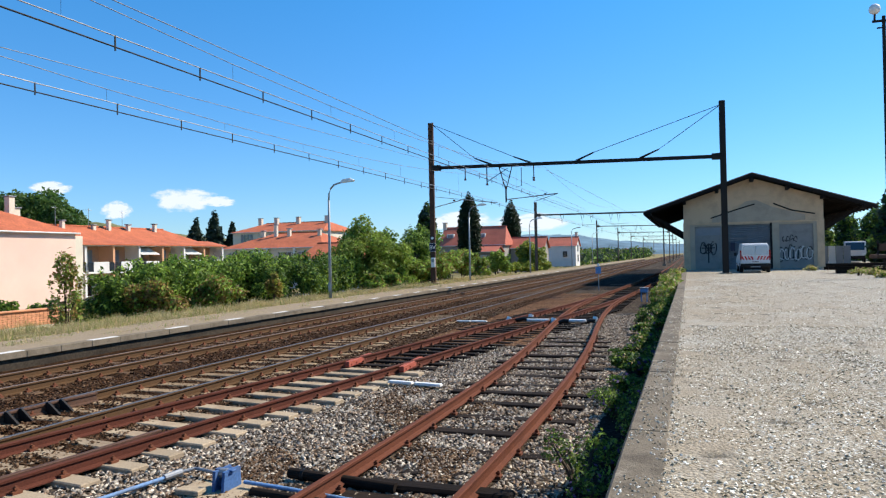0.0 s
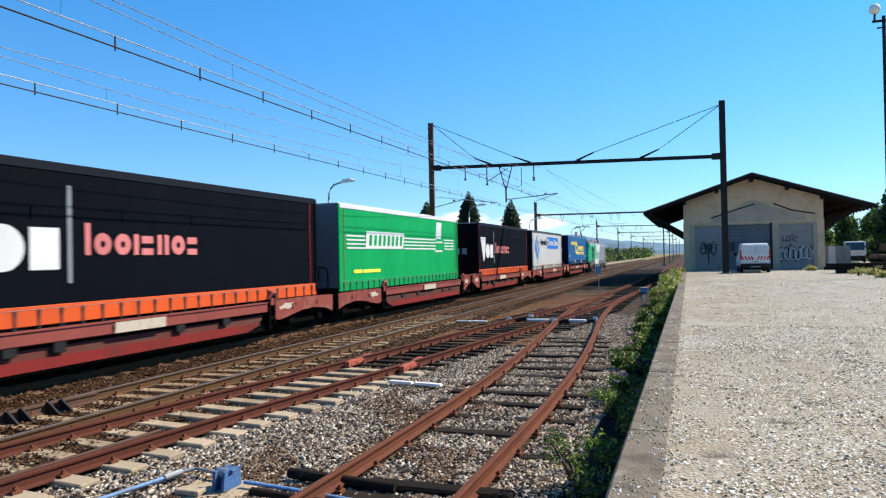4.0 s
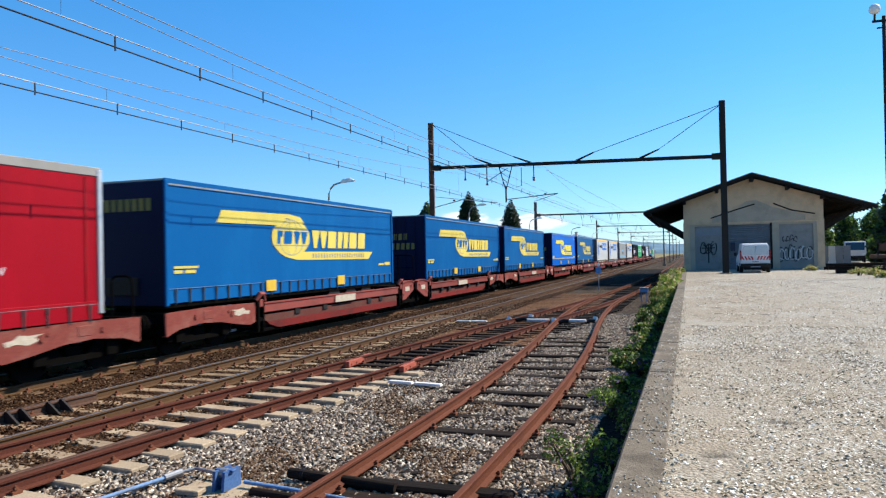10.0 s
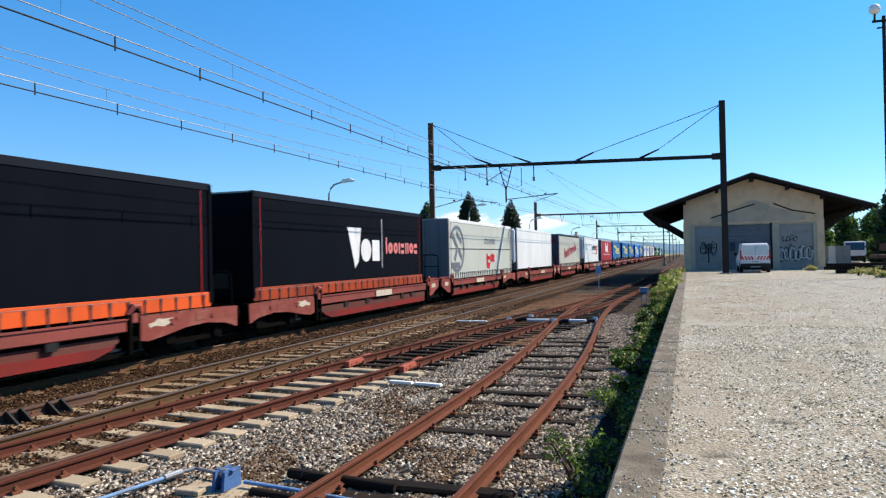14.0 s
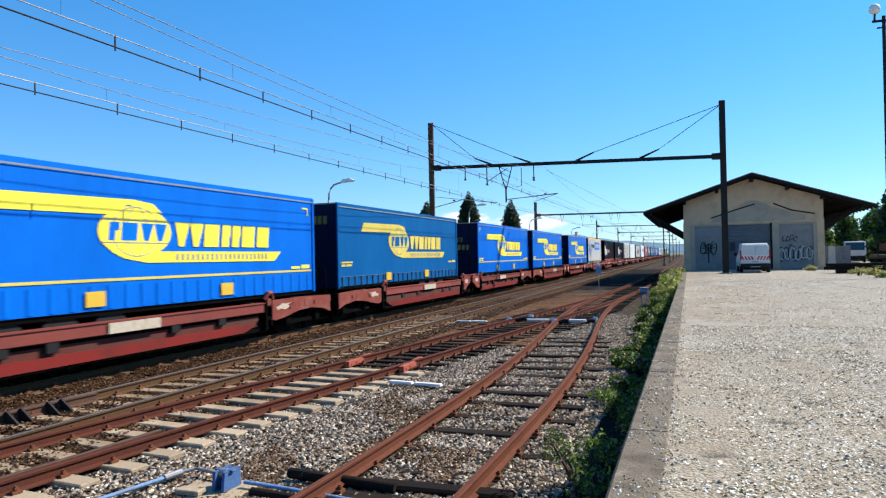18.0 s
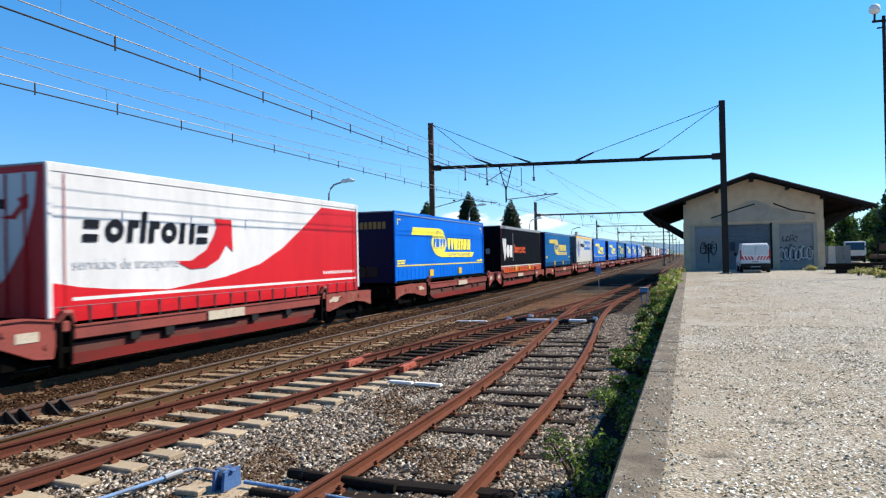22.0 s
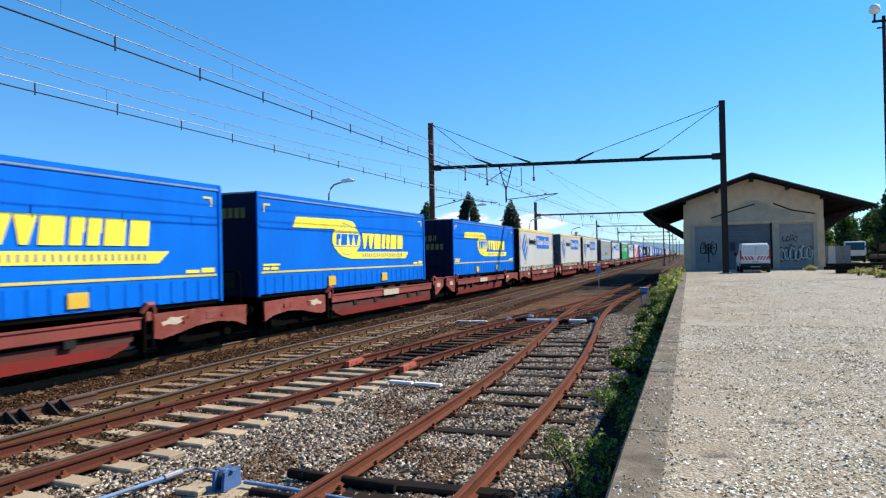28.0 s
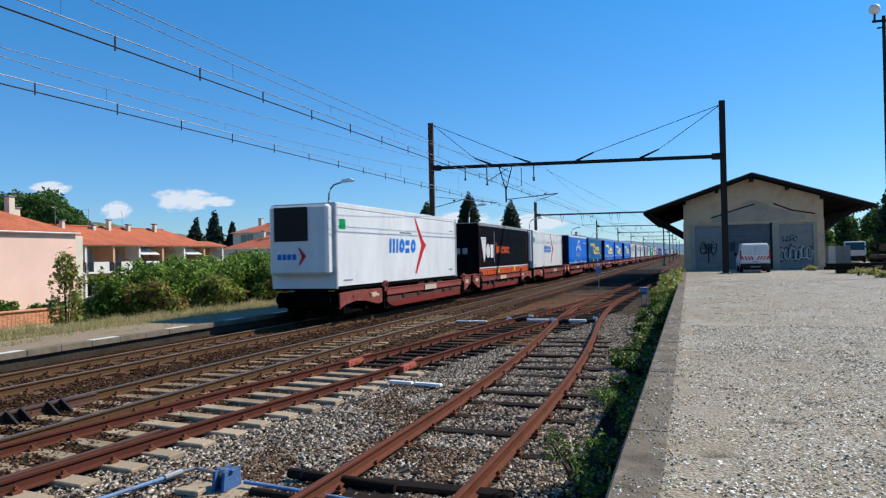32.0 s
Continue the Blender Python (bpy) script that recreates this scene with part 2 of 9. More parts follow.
def worn_concrete(name):
    """Old concrete: dark lichen-stained skin, scuffed pale patches, fine pits."""
    m = material(name, (.165, .136, .098), 0.9, 0, 0.3, 0.45, 0.35, 60, 0.7, dirt=(.058, .048, .036), dirt_amount=0.85, world_space=True, spec=0.15)
    t = m.node_tree
    b = t.nodes["Principled BSDF"]
    base = b.inputs["Base Color"].links[0].from_socket
    pos = t.nodes.new("ShaderNodeNewGeometry").outputs["Position"]
    n = t.nodes.new("ShaderNodeTexNoise")
    n.inputs["Scale"].default_value, n.inputs["Detail"].default_value, n.inputs["Roughness"].default_value = 3.1, 9, .66
    t.links.new(pos, n.inputs["Vector"])
    r = t.nodes.new("ShaderNodeMapRange")
    r.inputs["From Min"].default_value, r.inputs["From Max"].default_value = .56, .63
    r.inputs["To Max"].default_value = .75
    t.links.new(n.outputs[0], r.inputs["Value"])
    q = t.nodes.new("ShaderNodeMix")
    q.data_type = "RGBA"
    t.links.new(r.outputs[0], q.inputs["Factor"])
    t.links.new(base, q.inputs["A"])
    q.inputs["B"].default_value = (.30, .262, .205, 1)
    t.links.new(q.outputs["Result"], b.inputs["Base Color"])
    return m


BALLAST_MAIN = stony("rusty_ballast", [(.036, .018, .008), (.054, .028, .013), (.026, .013, .006), (.084, .045, .024), (.042, .021, .010), (.019, .010, .006)], 0.05, 0.9, 0.04, (.032, .016, .008), 2.2, 0.55)
BALLAST_BROWN = stony("brown_stained_ballast", [(.131, .067, .034), (.178, .096, .050), (.077, .040, .020), (.226, .138, .080), (.104, .049, .026), (.052, .028, .016)], 0.06, 0.9, 0.04, (.064, .033, .016), 1.6, 0.6)
# near-black tones: the depth of cast shadows is put into this ballast's colour
BALLAST_SHADE = stony("shade_dark_ballast", [(.012, .009, .007), (.018, .014, .011), (.008, .007, .005), (.026, .020, .016)], 0.06, 0.9, 0.04, (.010, .008, .007), 2.0, 0.6)
BALLAST_SIDING = stony("grey_ballast", [(.060, .044, .031), (.094, .074, .054), (.034, .025, .017), (.126, .103, .077), (.050, .034, .022), (.022, .016, .012)], 0.05, 0.9, 0.04, (.052, .036, .025), 1.1, 0.45)
STONE = pebble("ballast_stone", [(.046, .036, .028), (.121, .090, .063), (.230, .172, .122), (.310, .213, .140), (.282, .236, .182), (.414, .345, .255), (.644, .564, .443), (.172, .145, .120), (.345, .301, .247)])
STONE_MID = pebble("brown_stained_stone", [(.026, .016, .010), (.072, .041, .022), (.126, .074, .041), (.180, .115, .070), (.096, .053, .026), (.246, .180, .120)])
STONE_BROWN = pebble("rust_stained_stone", [(.018, .009, .005), (.040, .020, .009), (.068, .034, .017), (.105, .056, .030), (.055, .026, .012), (.155, .095, .055)])
GRAVEL = yard_gravel("yard_gravel")
GRAVEL_STONE = pebble("loose_chipping", [(.242, 0.200, 0.133), (.341, 0.291, 0.208), (.451, 0.399, 0.299), (.561, 0.512, 0.405), (.726, 0.679, 0.567), (.900, 0.862, 0.749), (.297, 0.248, 0.167)])
KERB = worn_concrete("weathered_concrete_edge")
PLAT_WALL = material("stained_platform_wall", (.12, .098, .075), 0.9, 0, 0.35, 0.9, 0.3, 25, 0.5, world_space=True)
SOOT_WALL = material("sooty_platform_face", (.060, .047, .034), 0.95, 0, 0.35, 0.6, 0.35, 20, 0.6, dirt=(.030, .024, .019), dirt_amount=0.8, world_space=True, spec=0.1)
ASPHALT = material("worn_asphalt_platform", (.27, .212, .145), 0.95, 0, 0.3, 1.0, 0.3, 30, 0.5, dirt=(.25, .20, .11), dirt_amount=0.7, world_space=True, spec=.08)
COPING = material("platform_coping_concrete", (.185, .152, .112), 0.9, 0, 0.25, 0.35, 0.3, 40, 0.4, dirt=(.085, .070, .050), dirt_amount=.7, world_space=True, spec=.1)
WHITE_LINE = material("white_painted_coping", (.662, .653, .616), 0.7, 0, 0.2, 0.4, 0.15, 50, 0.2, dirt=(.391, .365, .322), dirt_amount=0.5)
RAIL_RUST = material("rusted_siding_rail", (.118, .042, .024), 0.85, 0, 0.25, 0.8, 0.3, 60, 0.3, dirt=(.070, .028, .019), dirt_amount=0.6, spec=0.1)
RAIL_RED = material("dark_red_rust_rail", (.090, .029, .018), 0.8, 0, 0.25, 0.8, 0.3, 60, 0.3, dirt=(.050, .020, .014), dirt_amount=0.6, spec=0.1)
RAIL_MAIN = material("brown_rail_side", (.088, .048, .023), 0.8, 0, 0.25, 0.8, 0.3, 60, 0.3, dirt=(.066, .040, .022), dirt_amount=0.5, spec=0.1)
RAIL_TOP = material("polished_rail_head", (.085, .08, .08), 0.5, 0.5, 0.15, 0.8, 0.15, 60, 0.05)
RAIL_TOP_FAR = material("brown_rail_head", (.16, .11, .08), 0.5, 0.4, 0.15, 0.8, 0.15, 60, 0.05)
SLEEPER_CONCRETE = material("concrete_sleeper", (.36, .285, .195), 0.9, 0, 0.2, 0.5, 0.25, 40, 0.3, dirt=(.150, .085, .042), dirt_amount=0.6, random_value=0.15, spec=0.08)
SLEEPER_STAINED = material("brown_stained_concrete_sleeper", (.285, .205, .125), 0.9, 0, 0.2, 0.5, 0.25, 40, 0.3, dirt=(.12, .074, .040), dirt_amount=0.65, random_value=0.15, spec=0.08)
SLEEPER_WOOD = material("tarred_wooden_sleeper", (.017, .012, .009), 0.9, 0, 0.25, 0.3, 0.3, 30, 0.6, random_value=0.3, stretch=(0.15, 1, 1), spec=0.1)
SLEEPER_RUSTY = material("rust_stained_sleeper", (.104, .059, .029), 0.88, 0, 0.25, 0.4, 0.2, 40, 0.3, random_value=0.2)
CLIP = material("rusty_rail_clip", (.156, .054, .026), 0.75, 0.1, 0.2, 0.2, 0.3, 80, 0.2)
FISHPLATE = material("orange_rust_fishplate", (.32, .075, .045), 0.8, 0, 0.2, 0.2, 0.3, 80, 0.2)
STEEL_DARK = material("dark_painted_steel", (.014, .012, .011), 0.65, 0.2, 0.25, 0.6, 0.25, 30, 0.2)
STEEL_RUST = material("rust_brown_steel_mast", (.087, .043, .026), 0.75, 0.1, 0.3, 0.7, 0.3, 30, 0.3, dirt=(.036, .023, .017), dirt_amount=0.6)
# steel of the distant masts, paled to grey-brown to stand for haze
STEEL_FAR = material("haze_paled_steel_mast", (.115, .092, .078), 0.8, 0, 0.3, 0.7, 0.3, 30, 0.3, spec=.1)
STEEL_GREY = material("galvanised_steel", (.288, .296, .305), 0.5, 0.6, 0.2, 0.6, 0.15, 30, 0.1)
LAMP_POLE = material("grey_lamp_post_paint", (.271, .305, .322), 0.5, 0.2, 0.15, 0.6, 0.1, 30, 0.05)
LAMP_WHITE = material("white_lamp_shell", (.75, .75, .73), 0.45, 0, 0.1, 0.3, 0.05, 30, 0.0)
WIRE = material("copper_wire", (.16, .145, .13), 0.5, 0.6, 0.1, 1, 0.1, 30, 0.0)
BLUE_PIPE = material("pale_blue_painted_pipe", (.16, .30, .52), 0.55, 0.1, 0.2, 0.3, 0.2, 40, 0.1, dirt=(.14, .12, .10), dirt_amount=0.5)
BRACKET_BLUE = material("deep_blue_bracket_paint", (.06, .13, .29), 0.6, 0, 0.2, 0.3, 0.25, 40, 0.1, dirt=(.10, .09, .08), dirt_amount=0.5, spec=.15)
INSULATOR = material("brown_insulator", (.079, .030, .017), 0.25, 0, 0.1, 0.2, 0.1, 30, 0.0)
BLACK = material("matt_black", (.006, .006, .006), 0.7, 0, 0.2, 0.5, 0.2, 30, 0.1)
EARTH = stony("dry_earth_and_grass", [(.25, .19, .10), (.22, .18, .085), (.29, .22, .12), (.15, .14, .05), (.33, .26, .15)], 0.06, 0.5, 0.04, (.12, .125, .045), 4.0, 0.6)


def leaf(name, rgb, spread=0.5):
    m = material(name, rgb, 0.55, 0, 0.25, 1.5, 0.1, 10, 0, island=spread, spec=0.3)
    t = m.node_tree
    b = t.nodes["Principled BSDF"]
    thin = t.nodes.new("ShaderNodeBsdfTranslucent")   # sunlight shines through the blade
    t.links.new(b.inputs["Base Color"].links[0].from_socket, thin.inputs["Color"])
    mix = t.nodes.new("ShaderNodeMixShader")
    mix.inputs[0].default_value = 0.42
    t.links.new(b.outputs[0], mix.inputs[1])
    t.links.new(thin.outputs[0], mix.inputs[2])
    t.links.new(mix.outputs[0], t.nodes["Material Output"].inputs[0])
    return m


GRASS_DRY = leaf("dry_grass_blade", (.52, .40, .20), 0.35)
GRASS_GREEN = leaf("green_grass_blade", (.22, .27, .06), 0.4)
LEAF_BUSH = leaf("bush_leaf", (.215, .32, .048))
LEAF_BUSH_DARK = leaf("dark_shrub_leaf", (.062, .115, .021))
LEAF_BROWN = leaf("browning_leaf", (.26, .175, .05))
LEAF_TREE = leaf("tree_leaf", (.22, .28, .05))
LEAF_YELLOW = leaf("yellowish_leaf", (.28, .30, .045))
LEAF_CYPRESS = leaf("cypress_needle", (.018, .035, .013), 0.4)
LEAF_CONIFER = leaf("blue_conifer_needle", (.03, .055, .036), 0.4)
LEAF_HILL = leaf("woodland_crown", (.07, .135, .03), 0.4)
FLOWER = leaf("violet_flower", (.11, .075, .19), 0.3)
BARK = material("grey_brown_bark", (.064, .047, .030), 0.9, 0, 0.3, 0.3, 0.3, 30, 0.6)
PLASTER_SHED = material("beige_shed_plaster", (.56, .405, .258), 0.9, 0, 0.15, 1.2, 0.12, 30, 0.3, dirt=(.30, .235, .165), dirt_amount=0.65, spec=.1)
PLASTER_LOWER = material("repainted_grey_plaster", (.40, .335, .25), 0.9, 0, 0.15, 1.0, 0.12, 30, 0.2, dirt=(.25, .215, .17), dirt_amount=0.6, spec=.1)
DOOR_GREY = material("grey_painted_door", (.25, .24, .222), 0.7, 0, 0.15, 0.6, 0.1, 30, 0.1, dirt=(.14, .132, .12), dirt_amount=0.5, spec=.1)
DOOR_SHUTTER = material("blue_grey_rolling_shutter", (.125, .145, .165), 0.55, 0.2, 0.15, 0.6, 0.1, 30, 0.1, dirt=(.075, .08, .085), dirt_amount=0.5)
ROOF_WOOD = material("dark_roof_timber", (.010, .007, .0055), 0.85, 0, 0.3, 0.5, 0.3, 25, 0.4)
TILE_OLD = material("old_brown_roof_tile", (.156, .094, .064), 0.9, 0, 0.25, 0.8, 0.25, 14, 0.6)
TILE = material("orange_roof_tile", (.409, .113, .050), 0.85, 0, 0.25, 1.4, 0.3, 7, 0.5, stretch=(1, 1, 1))
TILE_RED = material("red_roof_tile", (.43, .125, .08), 0.85, 0, 0.2, 1.4, 0.22, 9, 0.5)
PINK = material("salmon_pink_render", (.73, .505, .41), 0.9, 0, 0.08, 2.5, 0.05, 30, 0.15)
CREAM = material("cream_render", (.607, .552, .444), 0.9, 0, 0.12, 2, 0.06, 30, 0.15)
SALMON = material("orange_render_recess", (.570, .305, .172), 0.9, 0, 0.1, 2, 0.06, 30, 0.15)
WHITEWALL = material("white_render", (.62, .61, .58), 0.85, 0, 0.1, 2, 0.05, 30, 0.1)
GREYWALL = material("shaded_grey_render", (.271, .254, .229), 0.9, 0, 0.15, 2, 0.08, 30, 0.15)
BRICK_ORANGE = material("orange_lattice_block", (.534, .246, .132), 0.9, 0, 0.15, 0.8, 0.15, 20, 0.3, random_value=0.15)
SHUTTER = material("grey_shutter", (.221, .229, .237), 0.6, 0, 0.1, 0.5, 0.05, 30, 0.05)
GLASS = glass("window_glass")
WHITE_PAINT = material("white_vehicle_paint", (.62, .62, .61), 0.3, 0, 0.08, 1.5, 0.03, 30, 0.0)
RED_REFLECT = material("red_reflective_stripe", (.498, .017, .017), 0.4, 0, 0.1, 1, 0.05, 30, 0.0)
RUBBER = material("tyre_rubber", (.011, .011, .011), 0.8, 0, 0.2, 0.4, 0.2, 40, 0.2)
LAMP_RED = material("red_tail_lamp", (.348, .011, .011), 0.2, 0, 0.1, 0.4, 0.05, 30, 0.0)
SIGN_BLUE = material("dark_blue_sign", (.011, .017, .043), 0.4, 0, 0.1, 0.4, 0.05, 30, 0.0)
GRAFFITI = material("black_spray_paint", (.014, .014, .017), 0.6, 0, 0.2, 0.5, 0.2, 30, 0.0)
GRAFFITI_WHITE = material("pale_spray_paint", (.588, .570, .543), 0.6, 0, 0.2, 0.5, 0.2, 30, 0.0)

# train
# dusty paint, with the shade below the side beam mixed into its colour
WAGON_DUST = material("shaded_dusty_belly_paint", (.105, .032, .025), 0.8, 0, 0.2, 0.9, 0.2, 25, 0.15, dirt=(.095, .056, .043), dirt_amount=0.6, random_value=0.12, spec=0.12)
CAB_GLASS = material("dark_cab_glass", (.004, .006, .012), 0.12, 0, 0.05, 2, 0.02, 10, 0.0, spec=0.25)
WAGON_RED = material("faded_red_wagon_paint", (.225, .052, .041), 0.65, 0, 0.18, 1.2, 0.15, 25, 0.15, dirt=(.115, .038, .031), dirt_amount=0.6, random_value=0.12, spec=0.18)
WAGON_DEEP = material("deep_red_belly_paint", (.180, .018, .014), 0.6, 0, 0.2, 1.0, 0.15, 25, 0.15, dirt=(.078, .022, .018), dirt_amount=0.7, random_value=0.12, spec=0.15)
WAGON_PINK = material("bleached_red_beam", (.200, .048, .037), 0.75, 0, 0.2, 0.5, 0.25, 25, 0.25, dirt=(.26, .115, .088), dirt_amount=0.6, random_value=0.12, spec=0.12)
# the deep shade under the wagons is put into this near-black base
WAGON_DARK = material("shade_dark_wagon_steel", (.0035, .003, .0026), 0.85, 0, 0.3, 0.5, 0.3, 25, 0.2, spec=0.03)
WAGON_PLATE = material("cream_data_panel", (.480, .417, .322), 0.65, 0, 0.2, 0.3, 0.25, 30, 0.1, dirt=(.305, .204, .140), dirt_amount=0.6)
WHEEL_STEEL = material("brown_wheel_steel", (.006, .005, .004), 0.75, 0.1, 0.2, 0.4, 0.2, 30, 0.1, spec=0.05)
STRAP = material("dark_tension_strap", (.03, .033, .037), 0.6, 0.1, 0.15, 0.5, 0.1, 30, 0.0)
ALU = material("aluminium_trim", (.498, .507, .516), 0.4, 0.5, 0.1, 1, 0.1, 30, 0.05)
YELLOW_PLATE = material("yellow_placard", (.62, .40, .04), 0.5, 0, 0.1, 0.4, 0.05, 30, 0.0)


def tarp(name, rgb, rough=0.42, dirt=None, amount=0.35, spec=0.15):
    """Coated cloth with faint runs of dirt down its side."""
    return material(name, rgb, rough, 0, 0.14, 0.8, 0.05, 40, 0.06, dirt=dirt, dirt_amount=amount, random_value=0.06, spec=spec, stretch=(1, 1, .28))


T_BLUE = tarp("bright_blue_tarpaulin", (.001, .130, .60), 0.45, None, 0.35, 0.08)
T_TEAL = tarp("faded_blue_tarpaulin", (.001, .088, .275), 0.5, (.004, .118, .33), 0.6, 0.08)
T_NAVY = tarp("navy_end_wall", (.003, .007, .035), 0.55, None, 0.35, 0.1)
T_WHITE = tarp("off_white_tarpaulin", (.47, .485, .48), 0.5, (.409, .409, .391), 0.5)
T_GREY = tarp("light_grey_tarpaulin", (.275, .268, .25), 0.5, (.20, .19, .17), 0.5)
T_GREYGREEN = tarp("pale_grey_green_tarpaulin", (.391, .409, .365), 0.5, (.322, .322, .288), 0.4)
T_BLACK = tarp("black_tarpaulin", (.0022, .0034, .0062), 0.7, (.004, .0055, .009), 0.5, 0.03)
T_GREEN = tarp("green_tarpaulin", (.003, .27, .075), 0.45, None, .35, .08)
T_RED = tarp("crimson_tarpaulin", (.29, .004, .012), 0.45, None, .35, .08)
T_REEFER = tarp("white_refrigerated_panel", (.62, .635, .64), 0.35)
T_SCARLET = tarp("scarlet_print", (.480, .011, .017), 0.42)
T_ENDDARK = tarp("slate_end_wall", (.07, .075, .09), 0.5)
T_ENDGREY = tarp("grey_end_wall", (.125, .132, .145), 0.5)
P_YELLOW = tarp("yellow_print", (.85, .72, .07), 0.45)
P_YELLOW_DULL = tarp("faded_yellow_print", (.62, .50, .10), 0.5)
P_WHITE = tarp("white_print", (.60, .60, .59), 0.45)
P_BLUE = tarp("blue_print", (.011, .140, .498), 0.45)
P_INK = tarp("black_print", (.010, .012, .017), 0.5, None, .35, .05)
P_PINK = tarp("pinkish_red_print", (.588, .180, .172), 0.45)
P_ORANGE = tarp("orange_tarpaulin_skirt", (.616, .087, .017), 0.45, (.348, .064, .023), 0.6)
P_MAROON = tarp("dull_orange_skirt", (.30, .045, .014), 0.5, (.05, .014, .010), .8)
P_GREYLINE = tarp("grey_print", (.221, .237, .254), 0.45)
P_SLATE = tarp("slate_grey_print", (.12, .14, .16), 0.5)
P_CRIMSON = tarp("wine_red_print", (.237, .011, .030), 0.45)
P_CYAN = tarp("sky_blue_print", (.079, .391, .662), 0.45)
P_FAINT = tarp("faint_dark_print", (.030, .033, .047), 0.5)
L_GREEN = material("emerald_locomotive_paint", (.0, .30, .11), 0.35, 0, 0.1, 1.2, 0.06, 30, 0.02, spec=.25)
L_WHITE = material("white_locomotive_paint", (.60, .60, .59), 0.35, 0, 0.1, 1.5, 0.04, 30, 0.02)
L_GREY = material("silver_grey_locomotive_paint", (.195, .22, .24), 0.45, 0.1, 0.1, 1.5, 0.04, 30, 0.02)
L_SKIRT = material("dusty_grey_skirt", (.105, .104, .094), 0.65, 0, 0.2, 0.8, 0.1, 30, 0.05, dirt=(.06, .05, .04), dirt_amount=.6)
L_ROOF = material("grey_locomotive_roof", (.185, .195, .20), 0.6, 0.05, 0.2, 0.8, 0.1, 30, 0.05)
L_DARK = material("locomotive_underframe", (.02, .018, .016), 0.7, 0.1, 0.3, 0.4, 0.2, 30, 0.1)

# ---- ground ----
X_FAR, X_NEAR = -13.01, -9.457          # centres of the two running tracks
GAUGE = 0.7525                          # half the distance between rail centres
Z_BED = -0.17
Z_FAR_PLAT, Z_PLAT = 0.30, 0.84
X_EDGE = -0.51                          # edge of the goods platform


def smooth_interp(y, ys, xs):
    """A soft curve through a few points."""
    return float(sum(np.interp(y + d, ys, xs) for d in (-3, -2, -1, 0, 1, 2, 3)) / 7)


def siding_x(y):
    return smooth_interp(y, [-30, 6, 10, 14, 18.5, 22, 25, 31, 38, 48, 68, 88, 130, 400], [-2.95, -2.93, -2.88, -2.96, -3.22, -3.52, -3.80, -4.12, -4.12, -3.72, -3.0, -2.55, -2.3, -2.3])


def cross_x(y):
    return smooth_interp(y, [-22, -12, 5.7, 8, 10, 12.7, 15, 18.5, 22.7, 28.5, 34, 39, 45], [-9.46, -9.3, -7.75, -7.52, -7.25, -6.88, -6.58, -6.2, -5.70, -5.05, -4.5, -4.1, -3.85])


def ground_z(x, y):
    if x > -14.6:
        return -0.5
    z = np.interp(x, [-60, -34, -28, -24, -20, -18.3, -17.2, -14.6], [-1.3, -1.3, -1.0, -0.35, 0.12, 0.25, 0.27, -0.5])
    return float(z)


xs = [-3000, -1500, -700, -350, -200, -120, -80, -60, -48, -40, -34, -31, -28, -26, -24, -22, -21, -20, -19.2, -18.3, -17.2, -14.6, -8, 0, 20, 60, 150, 500, 1500, 3000]
ys = [-1500, -400, -120, -60, -30] + [-20 + 4 * i for i in range(36)] + [140, 170, 220, 300, 450, 700, 1200, 2000, 3200]
gv, gf = [], []
for j, y in enumerate(ys):
    for i, x in enumerate(xs):
        wob = 0.12 * noise.noise((x * 0.2, y * 0.2, 0)) if -60 < x < -18.5 else 0
        gv.append((x, y, ground_z(x, y) + wob))
n = len(xs)
gf = [(j * n + i, j * n + i + 1, (j + 1) * n + i + 1, (j + 1) * n + i) for j in range(len(ys) - 1) for i in range(n - 1)]
single("ground", Build().add(gv, gf), EARTH, "dry earth and rough grass running to the horizon", "ground", kind="structure", smooth=True)

# ballast beds: one sheet each, slightly uneven, with a shoulder towards the platforms
def bed(name, x0, x1, y0, y1, z, mat_, label, step=0.5, edge0=0.0, edge1=0.0):
    nx = max(2, int((x1 - x0) / step))
    near = [y0 + step * i for i in range(int((min(y1, max(45, y0 + 10)) - y0) / step) + 1)]
    rest = [q for q in (60, 90, 112, 140, 220, 400, 900) if q > near[-1] and q <= y1]
    yy = near + rest
    v = []
    for y in yy:
        for i in range(nx + 1):
            x = x0 + (x1 - x0) * i / nx
            h = z + 0.035 * noise.noise((x * 1.1, y * 1.1, 3)) + 0.02 * noise.noise((x * 3, y * 3, 7))
            h += edge0 * max(0, 1 - (x - x0) / 0.7) + edge1 * max(0, 1 - (x1 - x) / 0.7)
            v.append((x, y, h))
    k = nx + 1
    f = [(j * k + i, j * k + i + 1, (j + 1) * k + i + 1, (j + 1) * k + i) for j in range(len(yy) - 1) for i in range(nx)]
    return single(name, Build().add(v, f), mat_, label, "ballast", kind="structure", smooth=True)


bed("ballast_bed_main", -14.75, -7.6, -30, 900, Z_BED, BALLAST_MAIN, "rust-brown ballast under the two running lines", 0.4, edge0=0.08)
bed("ballast_bed_siding", -7.6, X_EDGE + 0.02, -30, 900, Z_BED - 0.045, BALLAST_SIDING, "grey and brown ballast under the rusty siding", 0.4)


bed("ballast_bed_junction", -7.9, -4.3, 19, 50, Z_BED - 0.012, BALLAST_BROWN, "rust-brown ballast round the junction of the siding", 0.4)
# this sheet paints the shed's shadow darker on the ground
bed("ballast_bed_shed", -7.75, -0.6, 50, 112, Z_BED - 0.03, BALLAST_SHADE, "ballast darkened to deepen the goods shed's shadow", 0.4)


